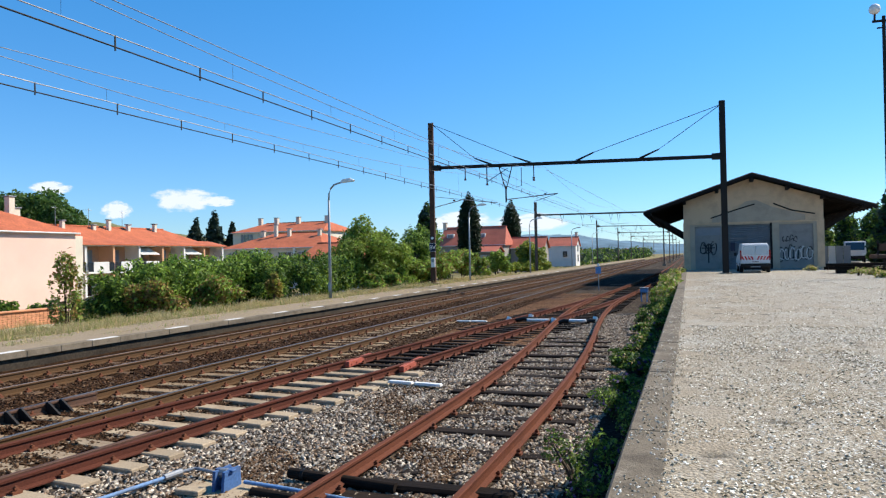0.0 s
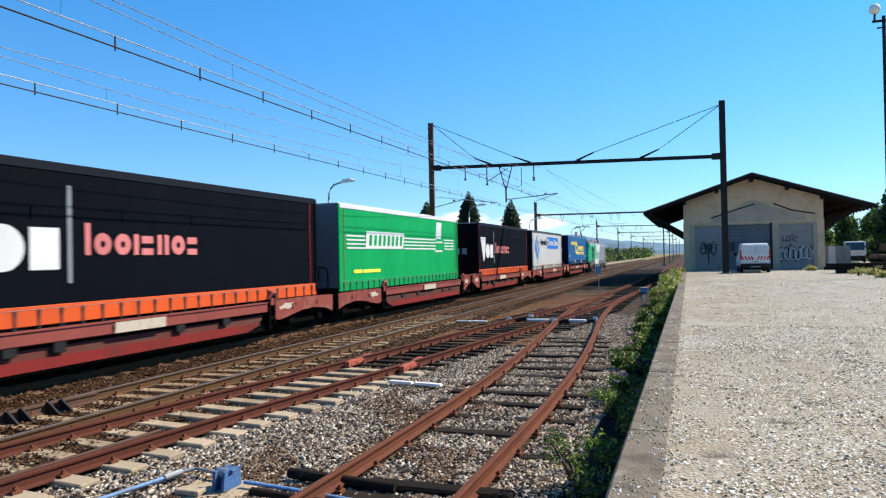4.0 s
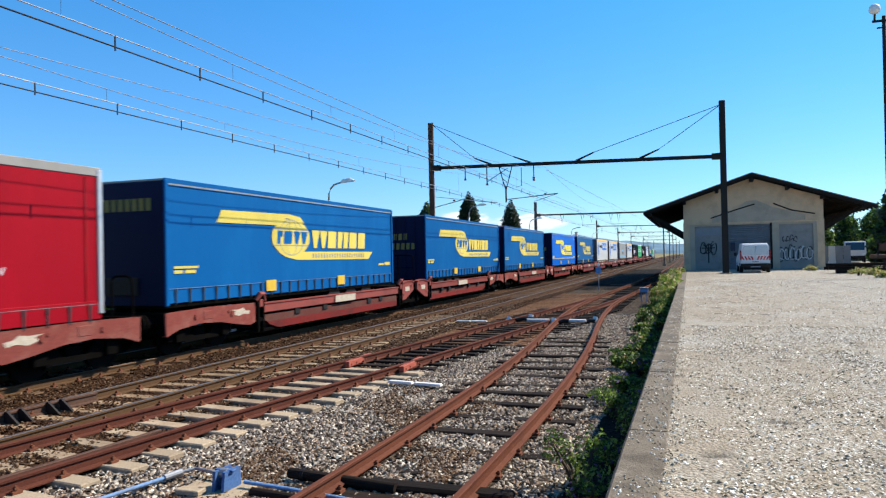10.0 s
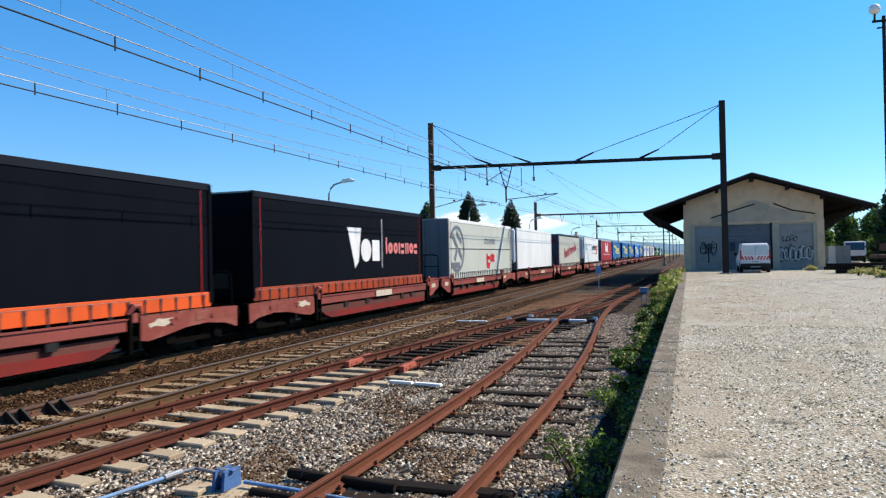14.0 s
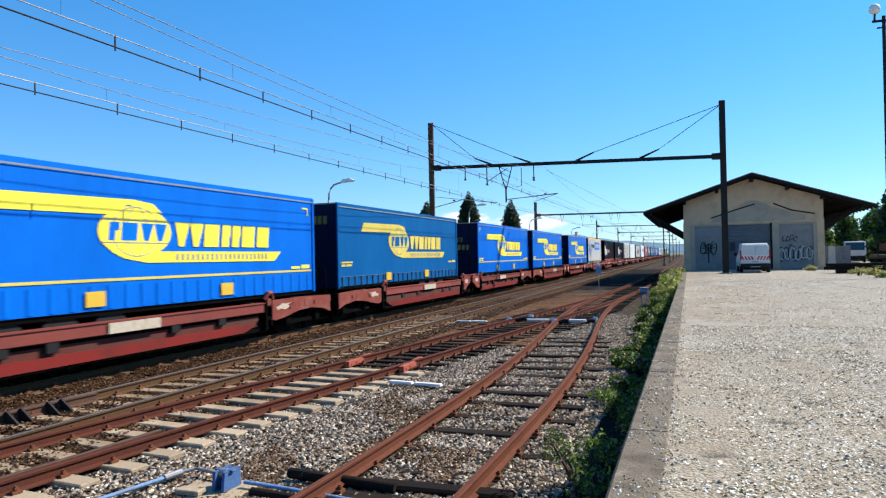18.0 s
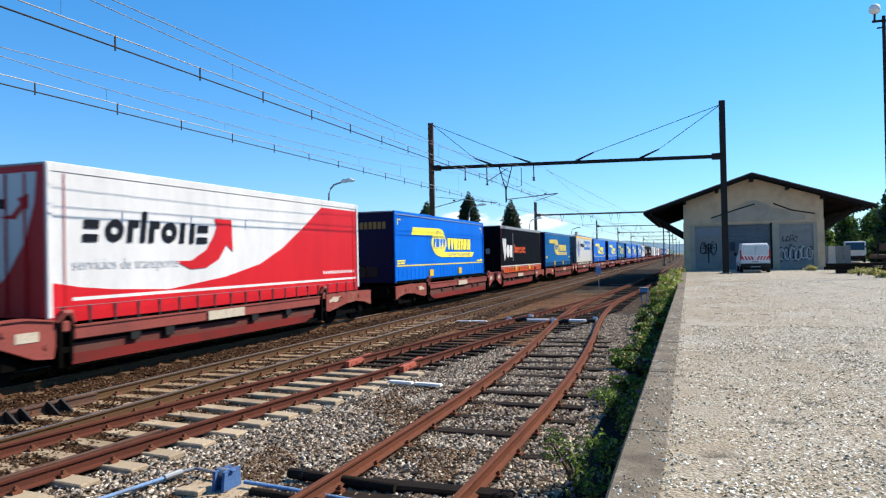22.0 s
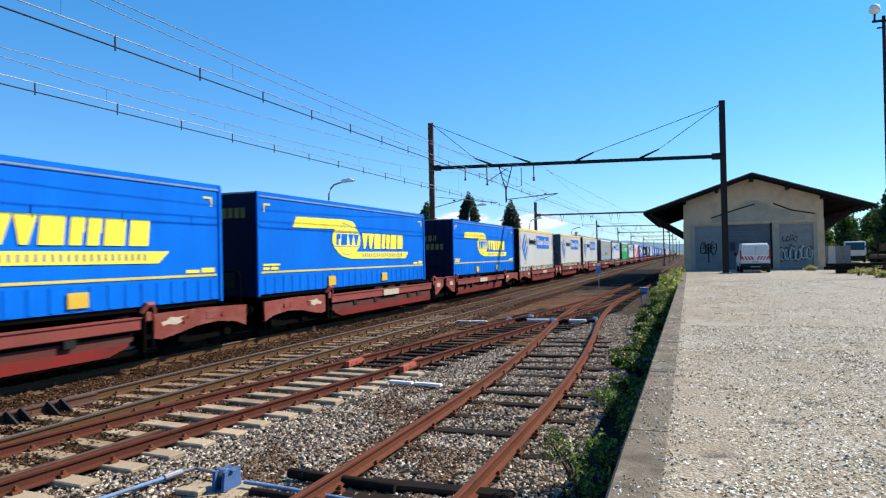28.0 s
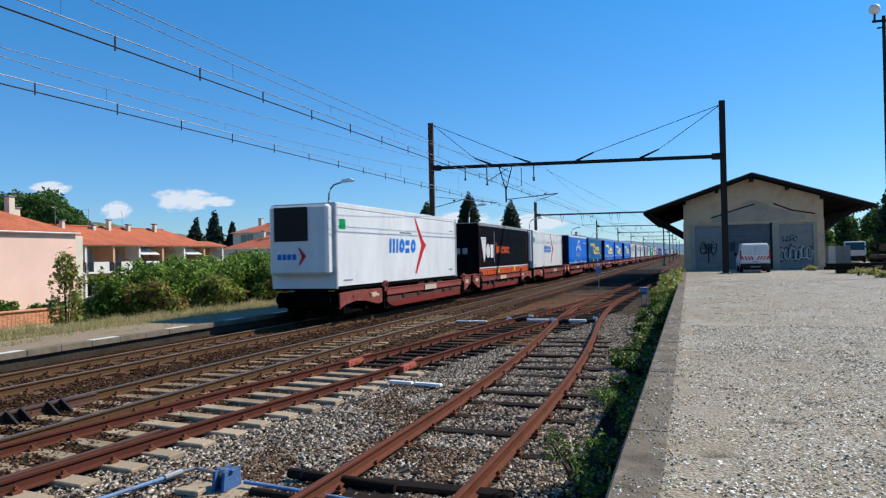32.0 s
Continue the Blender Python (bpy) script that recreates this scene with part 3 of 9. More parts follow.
# dark strip that paints in the shade beneath the platform wall
bed("ballast_bed_wall", -1.30, X_EDGE + 0.03, -10, 50, Z_BED - 0.028, BALLAST_SHADE, "ground strip darkened to deepen the shade below the platform wall", 0.4)


# ---- loose ballast stones ----
def stones(name, mat_, label, area, count, size, zf, seed, keep=lambda x, y: True, power=1.7, flat=.6):
    rng = np.random.default_rng(seed)
    x0, x1, y0, y1 = area
    u = rng.random(count * 2)
    x = x0 + (x1 - x0) * rng.random(count * 2)
    y = y0 + (y1 - y0) * u ** power
    ok = np.array([keep(a, b) for a, b in zip(x, y)])
    x, y = x[ok][:count], y[ok][:count]
    n = len(x)
    base = np.array([(1, 0, 0), (-1, 0, 0), (0, 1, 0), (0, -1, 0), (0, 0, 1), (0, 0, -1), (.62, .62, .35), (-.6, -.62, .4)])
    hull = np.array([(6, 2, 4), (6, 0, 5), (6, 5, 2), (0, 6, 4), (2, 1, 4), (1, 7, 4), (7, 3, 4), (3, 0, 4), (2, 5, 1), (1, 5, 7), (7, 5, 3), (3, 5, 0)])
    s = size * (0.5 + rng.random((n, 1, 1)) * 0.9)
    jig = base[None] * (0.7 + 0.6 * rng.random((n, 8, 3))) * np.array([1, 0.8, flat])
    a = rng.random(n) * 6.283
    c, si = np.cos(a)[:, None], np.sin(a)[:, None]
    p = np.stack([jig[..., 0] * c - jig[..., 1] * si, jig[..., 0] * si + jig[..., 1] * c, jig[..., 2]], -1) * s
    tilt = rng.normal(0, 0.35, (n, 2))
    p[..., 2] += p[..., 0] * tilt[:, :1] + p[..., 1] * tilt[:, 1:]
    z = np.array([zf(a, b) for a, b in zip(x, y)])
    p += np.stack([x, y, z + size * 0.25], -1)[:, None]
    faces = (np.arange(n)[:, None, None] * 8 + hull[None]).reshape(-1, 3)
    ob = new(name, soup(name, p.reshape(-1, 3), faces, mat_))
    return tagged(ob, label, "stones", kind="stuff")


def bed_z(x, y):
    z = Z_BED if x < -7.6 else Z_BED - 0.045
    return z + 0.035 * noise.noise((x * 1.1, y * 1.1, 3)) + 0.02 * noise.noise((x * 3, y * 3, 7))


def off_rails(x, y):
    for c in (siding_x(y), cross_x(y)):
        if abs(abs(x - c) - GAUGE) < 0.09:
            return False
    return True


stones("siding_stones", STONE, "loose grey ballast stones between the siding rails", (-7.5, -0.75, -1, 30), 96000, 0.029, bed_z, 5,
       lambda x, y: off_rails(x, y) and cross_x(y) + .55 + .35 * noise.noise((x, y, 2)) < x < -1.25 + .3 * noise.noise((x * .8, y * .8, 4)))
stones("crossover_stones", STONE_MID, "brown ballast stones between the crossover rails", (-8.6, -3.6, 2, 34), 15000, 0.029, bed_z, 7,
       lambda x, y: off_rails(x, y) and x < cross_x(y) + .75)
stones("rusty_patch_stones", STONE_MID, "rust-brown stones in a patch beside the siding", (-5.3, -2.6, 6, 13), 9000, 0.028, lambda x, y: bed_z(x, y) + .006, 27,
       lambda x, y: off_rails(x, y) and noise.noise((x * .7, y * .45, 9)) > .08)
stones("main_line_stones", STONE_BROWN, "rust-stained ballast stones of the running lines", (-14.6, -8.0, -2, 40), 44000, 0.030, bed_z, 6,
       lambda x, y: abs(abs(x - X_NEAR) - GAUGE) > .09 and abs(abs(x - X_FAR) - GAUGE) > .09)


# ---- rails ----
def rail_mesh(name, centre, y_list, side_mat, top_mat, z=0.0):
    """A flat-bottomed rail along a line x = centre(y)."""
    prof = [(-.07, -.165), (.07, -.165), (.07, -.150), (.014, -.130), (.010, -.050), (.034, -.036), (.036, -.008), (.026, 0), (-.026, 0), (-.036, -.008), (-.034, -.036), (-.010, -.050), (-.014, -.130), (-.07, -.150)]
    k = len(prof)
    v, f, m = [], [], []
    for y in y_list:
        x = centre(y)
        s = (centre(y + .2) - centre(y - .2)) / .4
        w = math.sqrt(1 + s * s)
        v += [(x + a * w, y, z + h) for a, h in prof]
    b = Build()
    b.v = v
    for j in range(len(y_list) - 1):
        for i in range(k):
            b.f.append((j * k + i, (j + 1) * k + i, (j + 1) * k + (i + 1) % k, j * k + (i + 1) % k))
            b.m.append(1 if i in (6, 7, 8) else 0)
    b.f += [tuple(range(k)), tuple(range(len(v) - k, len(v)))[::-1]]
    b.m += [0, 0]
    return b.mesh(name, side_mat, top_mat)


def sleeper_mesh(name, mat_, length, width, top, clip_x, clip_mat=CLIP):
    b = Build()
    b.box(-length / 2, length / 2, -width / 2, width / 2, top - 0.16, top, 0.015, 0)
    for x in clip_x:
        for d in (-0.095, 0.095):
            b.box(x + d - 0.035, x + d + 0.035, -0.055, 0.055, top, top + 0.035, 0, 1)
            b.tube([(x + d, 0, top), (x + d, 0, top + 0.085)], 0.016, 6, 1)
            b.box(x + d - 0.022, x + d + 0.022, -0.022, 0.022, top + 0.045, top + 0.07, 0, 1)
    return b.mesh(name, mat_, clip_mat)


def track(name, label, centre, y_list, side_mat, top_mat, sleepers):
    root = thing(name, label, "track", kind="structure")
    for s in (-1, 1):
        part("rail", rail_mesh("rail", lambda y: centre(y) + s * GAUGE, y_list, side_mat, top_mat), None, root)
    rng = random.Random(len(name))
    for me, ya, yb, step in sleepers:
        y = ya
        while y < yb:
            slope = (centre(y + .5) - centre(y - .5))
            sink = rng.uniform(-.045, .0) if name == "siding_track" else rng.uniform(-.006, .004)
            part("sleeper", me, None, root, at=pose(centre(y) + rng.uniform(-.03, .03), y, sink, 0, 0, -math.degrees(math.atan(slope)) + rng.uniform(-1, 1)))
            y += step * rng.uniform(.97, 1.03)
    return root


SL_CONC = sleeper_mesh("sleeper", SLEEPER_STAINED, 2.3, 0.27, -0.150, (-GAUGE, GAUGE))
SL_CONC_LONG = sleeper_mesh("sleeper", SLEEPER_CONCRETE, 2.6, 0.27, -0.150, (-GAUGE, GAUGE))
SL_RUST = sleeper_mesh("sleeper", SLEEPER_RUSTY, 2.3, 0.26, -0.160, (-GAUGE, GAUGE))
SL_WOOD = sleeper_mesh("sleeper", SLEEPER_WOOD, 2.5, 0.24, -0.155, (-GAUGE, GAUGE))
SL_WOOD_LONG = sleeper_mesh("sleeper", SLEEPER_WOOD, 3.6, 0.25, -0.155, (-GAUGE, GAUGE))
far_ys = [-30, 60, 200, 900]
track("far_running_line", "running line with brown rails in rust-stained ballast beside a low platform", lambda y: X_FAR, far_ys, RAIL_MAIN, RAIL_TOP_FAR, [(SL_RUST, -10, 70, 0.6)])
track("near_running_line", "running line with polished rail heads and pale concrete sleepers", lambda y: X_NEAR, far_ys, RAIL_MAIN, RAIL_TOP, [(SL_CONC, -10, 28, 0.6), (SL_RUST, 28, 90, 0.6)])
curve_ys = [-22 + i for i in range(67)]
track("crossover_track", "dark red rusted crossover track on pale concrete and tarred sleepers", cross_x, curve_ys, RAIL_RED, RAIL_RED,
      [(SL_CONC_LONG, -9.8, 14.6, 0.6), (SL_WOOD, 14.9, 22.5, 0.6), (SL_WOOD_LONG, 22.7, 32, 0.62)])
track("siding_track", "orange rusted siding track on sunken tarred sleepers", siding_x, [-22 + i for i in range(120)] + [130, 400], RAIL_RUST, RAIL_RUST,
      [(SL_WOOD, -9.4, 22, 0.95), (SL_WOOD, 32, 80, 0.7)])

# orange-rusted joint plates where concrete gives way to tarred sleepers
for s in (-1, 1):
    y = 15.0 if s < 0 else 14.65
    b = Build()
    x = cross_x(y) + s * GAUGE
    b.box(-.055, .055, -.75, .75, -.14, -.014, 0.008)
    for d in (-.6, -.3, .3, .6):
        b.tube([(-.075, d, -.085), (.075, d, -.085)], 0.02, 6)
    single("fishplate_joint", b, FISHPLATE, "orange-rusted bolted joint plate on the crossover rail", "fishplate", at=pose(x, y, 0.003, 0, 0, 5), group="rail joints")

# check rails facing the crossing, with spacer brackets
def check_rail(centre, ya, yb, off, label):
    root = thing("check_rail", label, "check rail", group="check rails")
    ys_ = [ya + (yb - ya) * i / 8 for i in range(9)]
    fl = lambda y: centre(y) + off - math.copysign(0.07, off) * (max(0, (y - yb + 1.0)) + max(0, ya + 1.0 - y))
    part("rail", rail_mesh("rail", fl, ys_, STEEL_RUST, STEEL_RUST, 0.01), None, root)
    for y in (5.9, 6.15, 6.65, 6.9, 7.4, 7.65, 8.15, 8.4, 8.9, 9.15) if off < 0 else ():
        bb = Build().prism([(0, -.16), (.30, -.16), (.05, .03), (0, .03)], "y", -.02, .02)
        part("bracket", bb, STEEL_DARK, root, at=pose(fl(y) + .035, y, 0))
    return root


check_rail(lambda y: X_NEAR, 3.0, 9.9, -GAUGE + 0.09, "dark check rail with triangular brackets inside the running rail")
check_rail(cross_x, 3.0, 7.9, GAUGE - 0.10, "rusted check rail beside the crossover rail")

# ---- switch gear of the siding junction, seen in the distance ----
gear = thing("point_lever_gear", "white-handled point lever and rods across the siding junction", "switch gear")
y = 25.0
for x0, x1 in ((-5.55, -4.75), (-4.05, -3.45)):
    part("rod", Build().tube([(x0, y, -.03), (x1, y, -.03)], 0.055, 8), LAMP_WHITE, gear, "white-painted rod")
for x0, x1, yy in ((-6.25, -5.3, 25.6), (-4.4, -4.05, 25.0), (-3.5, -3.15, 25.1)):
    part("lever_arm", Build().tube([(x0, yy, -.12), ((x0 + x1) / 2, yy, -.03), (x1, yy, -.05)], 0.075, 8), STEEL_DARK, gear)
for x0, yy in ((-6.3, 25.2), (-5.75, 26.4), (-3.25, 25.6), (-4.62, 24.9)):
    part("counterweight", Build().tube([(x0, yy, -.12), (x0 + .05, yy + .05, .05)], 0.09, 10), LAMP_WHITE, gear)

# white markers lying in the ballast
for (x, y, l, r) in ((-5.05, 12.72, 1.16, -9), (-7.77, 25.46, 1.2, -4)):
    b = Build()
    b.box(-l / 2, -0.05 * l, -.055, .055, -.03, .025, .008)
    b.box(0.0, l / 2, -.055, .055, -.03, .025, .008)
    single("clearance_marker", b, LAMP_WHITE, "white-painted clearance marker lying in the ballast", "track marker", at=pose(x, y, Z_BED + .04, 0, 0, r), group="clearance markers")

# pale blue signal-wire frame in the ballast
frame_root = thing("signal_wire_frame", "pale blue painted pipe frame with a bracket in the ballast", "pipe frame")
part("pipe", Build().tube([(-5.9, 5.6, -.16), (-5.62, 6.55, -.13)], 0.022, 10), BLUE_PIPE, frame_root)
part("joint", Build().tube([(-5.64, 6.5, -.13), (-5.58, 6.72, -.12)], 0.038, 10), STEEL_GREY, frame_root)
part("pipe", Build().tube([(-5.58, 6.7, -.12), (-5.48, 6.84, -.11), (-4.95, 6.72, -.11)], 0.020, 10), STEEL_GREY, frame_root)
part("pipe", Build().tube([(-4.66, 6.62, -.13), (-4.1, 6.60, -.15), (-3.2, 6.5, -.17), (-1.7, 6.3, -.2)], 0.022, 10), BLUE_PIPE, frame_root)
for x0 in (-4.92, -4.80):
    part("bracket_plate", Build().prism([(6.38, -.30), (6.72, -.30), (6.70, .02), (6.42, .02)], "x", x0, x0 + .035), BRACKET_BLUE, frame_root)
part("bracket_web", Build().box(-4.92, -4.77, 6.66, 6.70, -.26, .0, .004), BRACKET_BLUE, frame_root)
part("pulley", Build().wheel(-4.885, -4.80, 6.52, -.02, .055, 14), STEEL_GREY, frame_root)
part("bracket_tab", Build().box(-4.96, -4.73, 6.5, 6.58, .0, .025, .006), BRACKET_BLUE, frame_root)
part("concrete_block", Build().box(-5.35, -4.55, 6.15, 6.85, -.34, -.19, .02), SLEEPER_CONCRETE, frame_root, "pale concrete footing")
part("footing_step", Build().box(-5.25, -4.95, 6.2, 6.35, -.19, -.13, .01), SLEEPER_CONCRETE, frame_root)
log_ = thing("cable_trough", "black tarred pipe lying across the siding", "pipe")
part("tube", Build().tube([(-4.35, 7.05, -.13), (-3.0, 6.95, -.16)], .062, 14), SLEEPER_WOOD, log_)
part("tube", Build().tube([(-4.45, 6.45, -.17), (-3.2, 6.35, -.19)], .055, 14), SLEEPER_WOOD, log_)
part("collar", Build().tube([(-4.18, 7.035, -.133), (-4.14, 7.03, -.134)], .070, 14), STEEL_DARK, log_)
part("beam", Build().box(-3.4, -1.75, 6.95, 7.2, -.30, -.135, .03), SLEEPER_WOOD, log_)

# ---- far passenger platform ----
pf = Build()
pf.box(-17.3, -14.93, -30, 260, -0.55, Z_FAR_PLAT - 0.01)
single("platform_far", pf, ASPHALT, "low asphalt platform beside the running line", "platform", kind="structure")
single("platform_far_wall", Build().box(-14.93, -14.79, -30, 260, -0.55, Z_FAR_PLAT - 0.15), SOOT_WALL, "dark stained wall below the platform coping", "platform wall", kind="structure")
row = thing("platform_coping", "concrete coping slabs, every third painted white", "kerb", kind="structure")
slab = Build().box(-14.94, -14.70, 0.001, 0.958, Z_FAR_PLAT - 0.15, Z_FAR_PLAT + 0.012, 0.010)
slab_grey = slab.mesh("coping_slab", COPING)
slab_white = slab.box(-14.925, -14.712, 0.02, 0.94, Z_FAR_PLAT + 0.010, Z_FAR_PLAT + 0.0145, 0, 1).mesh("coping_slab", COPING, WHITE_LINE)
for k in range(-8, 130):
    part("coping_slab", slab_white if k % 3 == 0 else slab_grey, None, row, at=pose(random.uniform(-.005, .005), 17.26 + 0.96 * k, random.uniform(-.005, .003)))

# ---- goods platform with its concrete edge ----
v, f = [], []
xs_ = [X_EDGE + 0.30 + d for d in (0, .3, .7, 1.2, 1.8, 2.5, 3.4, 4.5, 6, 8, 11, 15, 22, 35, 60)]
ys_ = [-12 + 0.6 * i for i in range(100)] + [50, 56, 62, 75, 95, 130]
for yy in ys_:
    for xx in xs_:
        v.append((xx, yy, Z_PLAT + 0.022 * noise.noise((xx * .6, yy * .6, 1)) * min(1, (xx - xs_[0]) * 2) - 0.004))
k = len(xs_)
f = [(j * k + i, j * k + i + 1, (j + 1) * k + i + 1, (j + 1) * k + i) for j in range(len(ys_) - 1) for i in range(k - 1)]
single("yard_pavement", Build().add(v, f), GRAVEL, "pale grey gravelled goods platform", "gravel yard", kind="structure", smooth=True)
edge = thing("platform_edge", "worn concrete edge stones of the goods platform", "kerb", kind="structure")
st = Build().box(X_EDGE, X_EDGE + 0.33, 0.002, 2.998, Z_PLAT - 0.25, Z_PLAT + 0.008, 0.02).mesh("edge_stone", KERB)
for j in range(-4, 26):
    part("edge_stone", st, None, edge, at=pose(0, 3.0 * j, random.uniform(-.006, .004)))
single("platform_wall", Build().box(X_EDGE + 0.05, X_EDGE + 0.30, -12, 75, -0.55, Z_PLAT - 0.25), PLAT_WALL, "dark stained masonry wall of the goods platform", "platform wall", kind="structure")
single("platform_fill", Build().box(X_EDGE + 0.30, 60, -12, 130, -0.55, Z_PLAT - 0.06), PLAT_WALL, "fill of the goods platform", "platform", kind="structure")
def yard_z(x, y):
    return Z_PLAT - .004 + .022 * noise.noise((x * .6, y * .6, 1)) * min(1, (x - X_EDGE - .3) * 2)


stones("yard_chippings", GRAVEL_STONE, "loose pale chippings on the goods platform", (X_EDGE + .32, 4.6, 3.6, 15), 62000, 0.0125, lambda x, y: yard_z(x, y) - .003, 8,
       lambda x, y: .35 * noise.noise((x * 2.1, y * 2.1, 5)) + .6 * x > -.02, 1.6, .26)
stones("yard_stones", GRAVEL_STONE, "scattered larger pale stones on the goods platform", (X_EDGE + .5, 9, 3.8, 40), 22000, 0.017, lambda x, y: yard_z(x, y) - .003, 18,
       lambda x, y: .4 * noise.noise((x * 1.5, y * 1.5, 15)) + .4 * x > .1, 1.7, .28)
stones("edge_chippings", GRAVEL_STONE, "chippings scattered over the platform edge", (X_EDGE + .03, X_EDGE + .40, 3.4, 24), 1500, 0.010, lambda x, y: Z_PLAT + .004, 9,
       lambda x, y: noise.noise((x * 4, y * 1.5, 6)) + (x - X_EDGE) * 1.6 > .1)
# ---- catenary ----
def mast_lattice(name, x, y, z0, z1, label, mat_):
    """Two channels joined by flat bars."""
    root = thing(name, label, "catenary mast", at=pose(x, y, z0), group="catenary masts")
    h = z1 - z0
    for s in (-1, 1):
        ch = Build()
        ch.box(s * .17 - .015, s * .17 + .015, -.09, .09, 0, h)
        ch.box(s * .17 - (.07 if s > 0 else 0), s * .17 + (.07 if s < 0 else 0), -.1, -.085, 0, h)
        ch.box(s * .17 - (.07 if s > 0 else 0), s * .17 + (.07 if s < 0 else 0), .085, .1, 0, h)
        part("channel", ch, mat_, root)
    k = 0
    z = .5
    while z < h:
        b = Build().box(-.19, .19, -.115, -.1, z - .25, z + .25)
        part("batten", b, mat_, root)
        z += .62
        k += 1
    part("web", Build().box(-.16, .16, -.05, .05, 0, h - .02), mat_, root)
    part("foot", Build().box(-.35, .35, -.3, .3, -.35, .12, .03), SLEEPER_CONCRETE, root)
    return root


def mast_plain(name, x, y, z0, z1, label, mat_, group="catenary masts", w=.19):
    root = thing(name, label, "catenary mast", at=pose(x, y, z0), group=group)
    h = z1 - z0
    b = Build()
    b.box(-w, w, -.15, -.13, 0, h)
    b.box(-w, w, .13, .15, 0, h)
    b.box(-.02, .02, -.13, .13, 0, h)
    part("column", b, mat_, root)
    part("cap", Build().box(-w, w, -.18, .18, h - .02, h + .1, .02), mat_, root)
    part("foot", Build().box(-.35, .35, -.35, .35, -.3, .06, .03), SLEEPER_CONCRETE, root)
    return root


PORTAL_Y = 49.6
mast_lattice("catenary_mast", -18.02, PORTAL_Y, Z_FAR_PLAT, 12.35, "rust-brown riveted lattice mast with a square dark number board", STEEL_RUST)
mast_plain("catenary_mast", 2.24, PORTAL_Y, Z_PLAT, 12.05, "dark steel catenary mast standing on the goods platform", STEEL_DARK)


def portal_beam(x0, z0, x1, z1, y, label, r=0.11, steel=None):
    steel = steel or STEEL_DARK
    root = thing("portal_beam", label, "catenary portal", group="catenary portals")
    way = Vector((x1 - x0, 0, z1 - z0))
    b = Build()
    b.prism([(x0, z0 - r), (x1, z1 - r), (x1, z1 + r), (x0, z0 + r)], "y", y - .09, y - .07)
    b.prism([(x0, z0 - r), (x1, z1 - r), (x1, z1 + r), (x0, z0 + r)], "y", y + .07, y + .09)
    b.prism([(x0, z0 - r), (x1, z1 - r), (x1, z1 - r + .03), (x0, z0 - r + .03)], "y", y - .13, y + .13)
    b.prism([(x0, z0 + r - .03), (x1, z1 + r - .03), (x1, z1 + r), (x0, z0 + r)], "y", y - .13, y + .13)
    part("beam", b, steel, root)
    for t in (.02, .98):
        q = Vector((x0, y, z0)) + Vector((way.x, 0, way.z)) * t
        part("clamp", Build().box(q.x - .3, q.x + .3, y - .2, y + .2, q.z - .2, q.z + .2, .03), steel, root)
    return root


BEAM = portal_beam(-18.0, 8.95, 2.25, 8.52, PORTAL_Y, "dark steel beam spanning the tracks on stay rods")


def beam_z(x):
    return 8.95 + (x + 18) / 20.25 * (8.52 - 8.95)


for x_top, z_top, x_arm in ((2.15, 11.9, -7.3), (2.15, 11.9, -3.0), (-17.9, 12.2, -13.4), (-17.9, 12.2, -10.5)):
    s = 1 if x_top > 0 else -1
    za = beam_z(x_arm)
    tip = (x_arm + s * 1.25, PORTAL_Y, za + .62)
    part("strut", Build().tube([(x_arm, PORTAL_Y, za + .1), tip], 0.085, 6, 0, 0.05), STEEL_DARK, BEAM)
    part("stay_rod", Build().tube([tip, (x_top, PORTAL_Y, z_top)], 0.022, 6), STEEL_DARK, BEAM)


def hanger(x, z1, root, wide=.0):
    b = Build()
    if wide:
        b.tube([(x - wide, PORTAL_Y, beam_z(x) - .1), (x - .06, PORTAL_Y, z1)], .035, 6).tube([(x + wide, PORTAL_Y, beam_z(x) - .1), (x + .06, PORTAL_Y, z1)], .035, 6)
        for k in range(4):
            t = k / 4
            b.tube([(x - wide * (1 - t), PORTAL_Y, beam_z(x) - .1 + (z1 - beam_z(x)) * t), (x + wide * (.75 - t), PORTAL_Y, beam_z(x) - .1 + (z1 - beam_z(x)) * (t + .25))], .02, 5)
    else:
        b.tube([(x, PORTAL_Y, beam_z(x)), (x, PORTAL_Y, z1)], .04, 6)
    part("hanger", b, STEEL_DARK, root)


hanger(-13.75, 7.55, BEAM)
part("brace", Build().tube([(-12.2, PORTAL_Y, 8.6), (-13.75, PORTAL_Y, 7.7)], .025, 6), STEEL_DARK, BEAM)
hanger(-15.4, 8.0, BEAM)
hanger(-12.35, 7.2, BEAM, .48)
part("post", Build().tube([(-12.35, PORTAL_Y, 7.3), (-12.35, PORTAL_Y, 6.15)], .06, 8), STEEL_DARK, BEAM)
part("stay", Build().tube([(-11.2, PORTAL_Y, 8.6), (-11.2, PORTAL_Y, 7.3), (-11.6, PORTAL_Y, 7.2)], .025, 6), STEEL_DARK, BEAM)
hanger(-10.3, 7.9, BEAM)
part("registration_arm", Build().tube([(-12.3, PORTAL_Y, 6.35), (-8.6, PORTAL_Y, 6.62)], .035, 8).tube([(-8.6, PORTAL_Y, 6.62), (-10.3, PORTAL_Y, 6.12)], .02, 6), STEEL_GREY, BEAM)
part("registration_arm", Build().tube([(-17.85, PORTAL_Y, 6.0), (-15.6, PORTAL_Y, 6.5), (-13.0, PORTAL_Y, 6.15)], .03, 8).tube([(-17.85, PORTAL_Y, 6.8), (-15.6, PORTAL_Y, 6.5)], .02, 6), STEEL_GREY, BEAM)
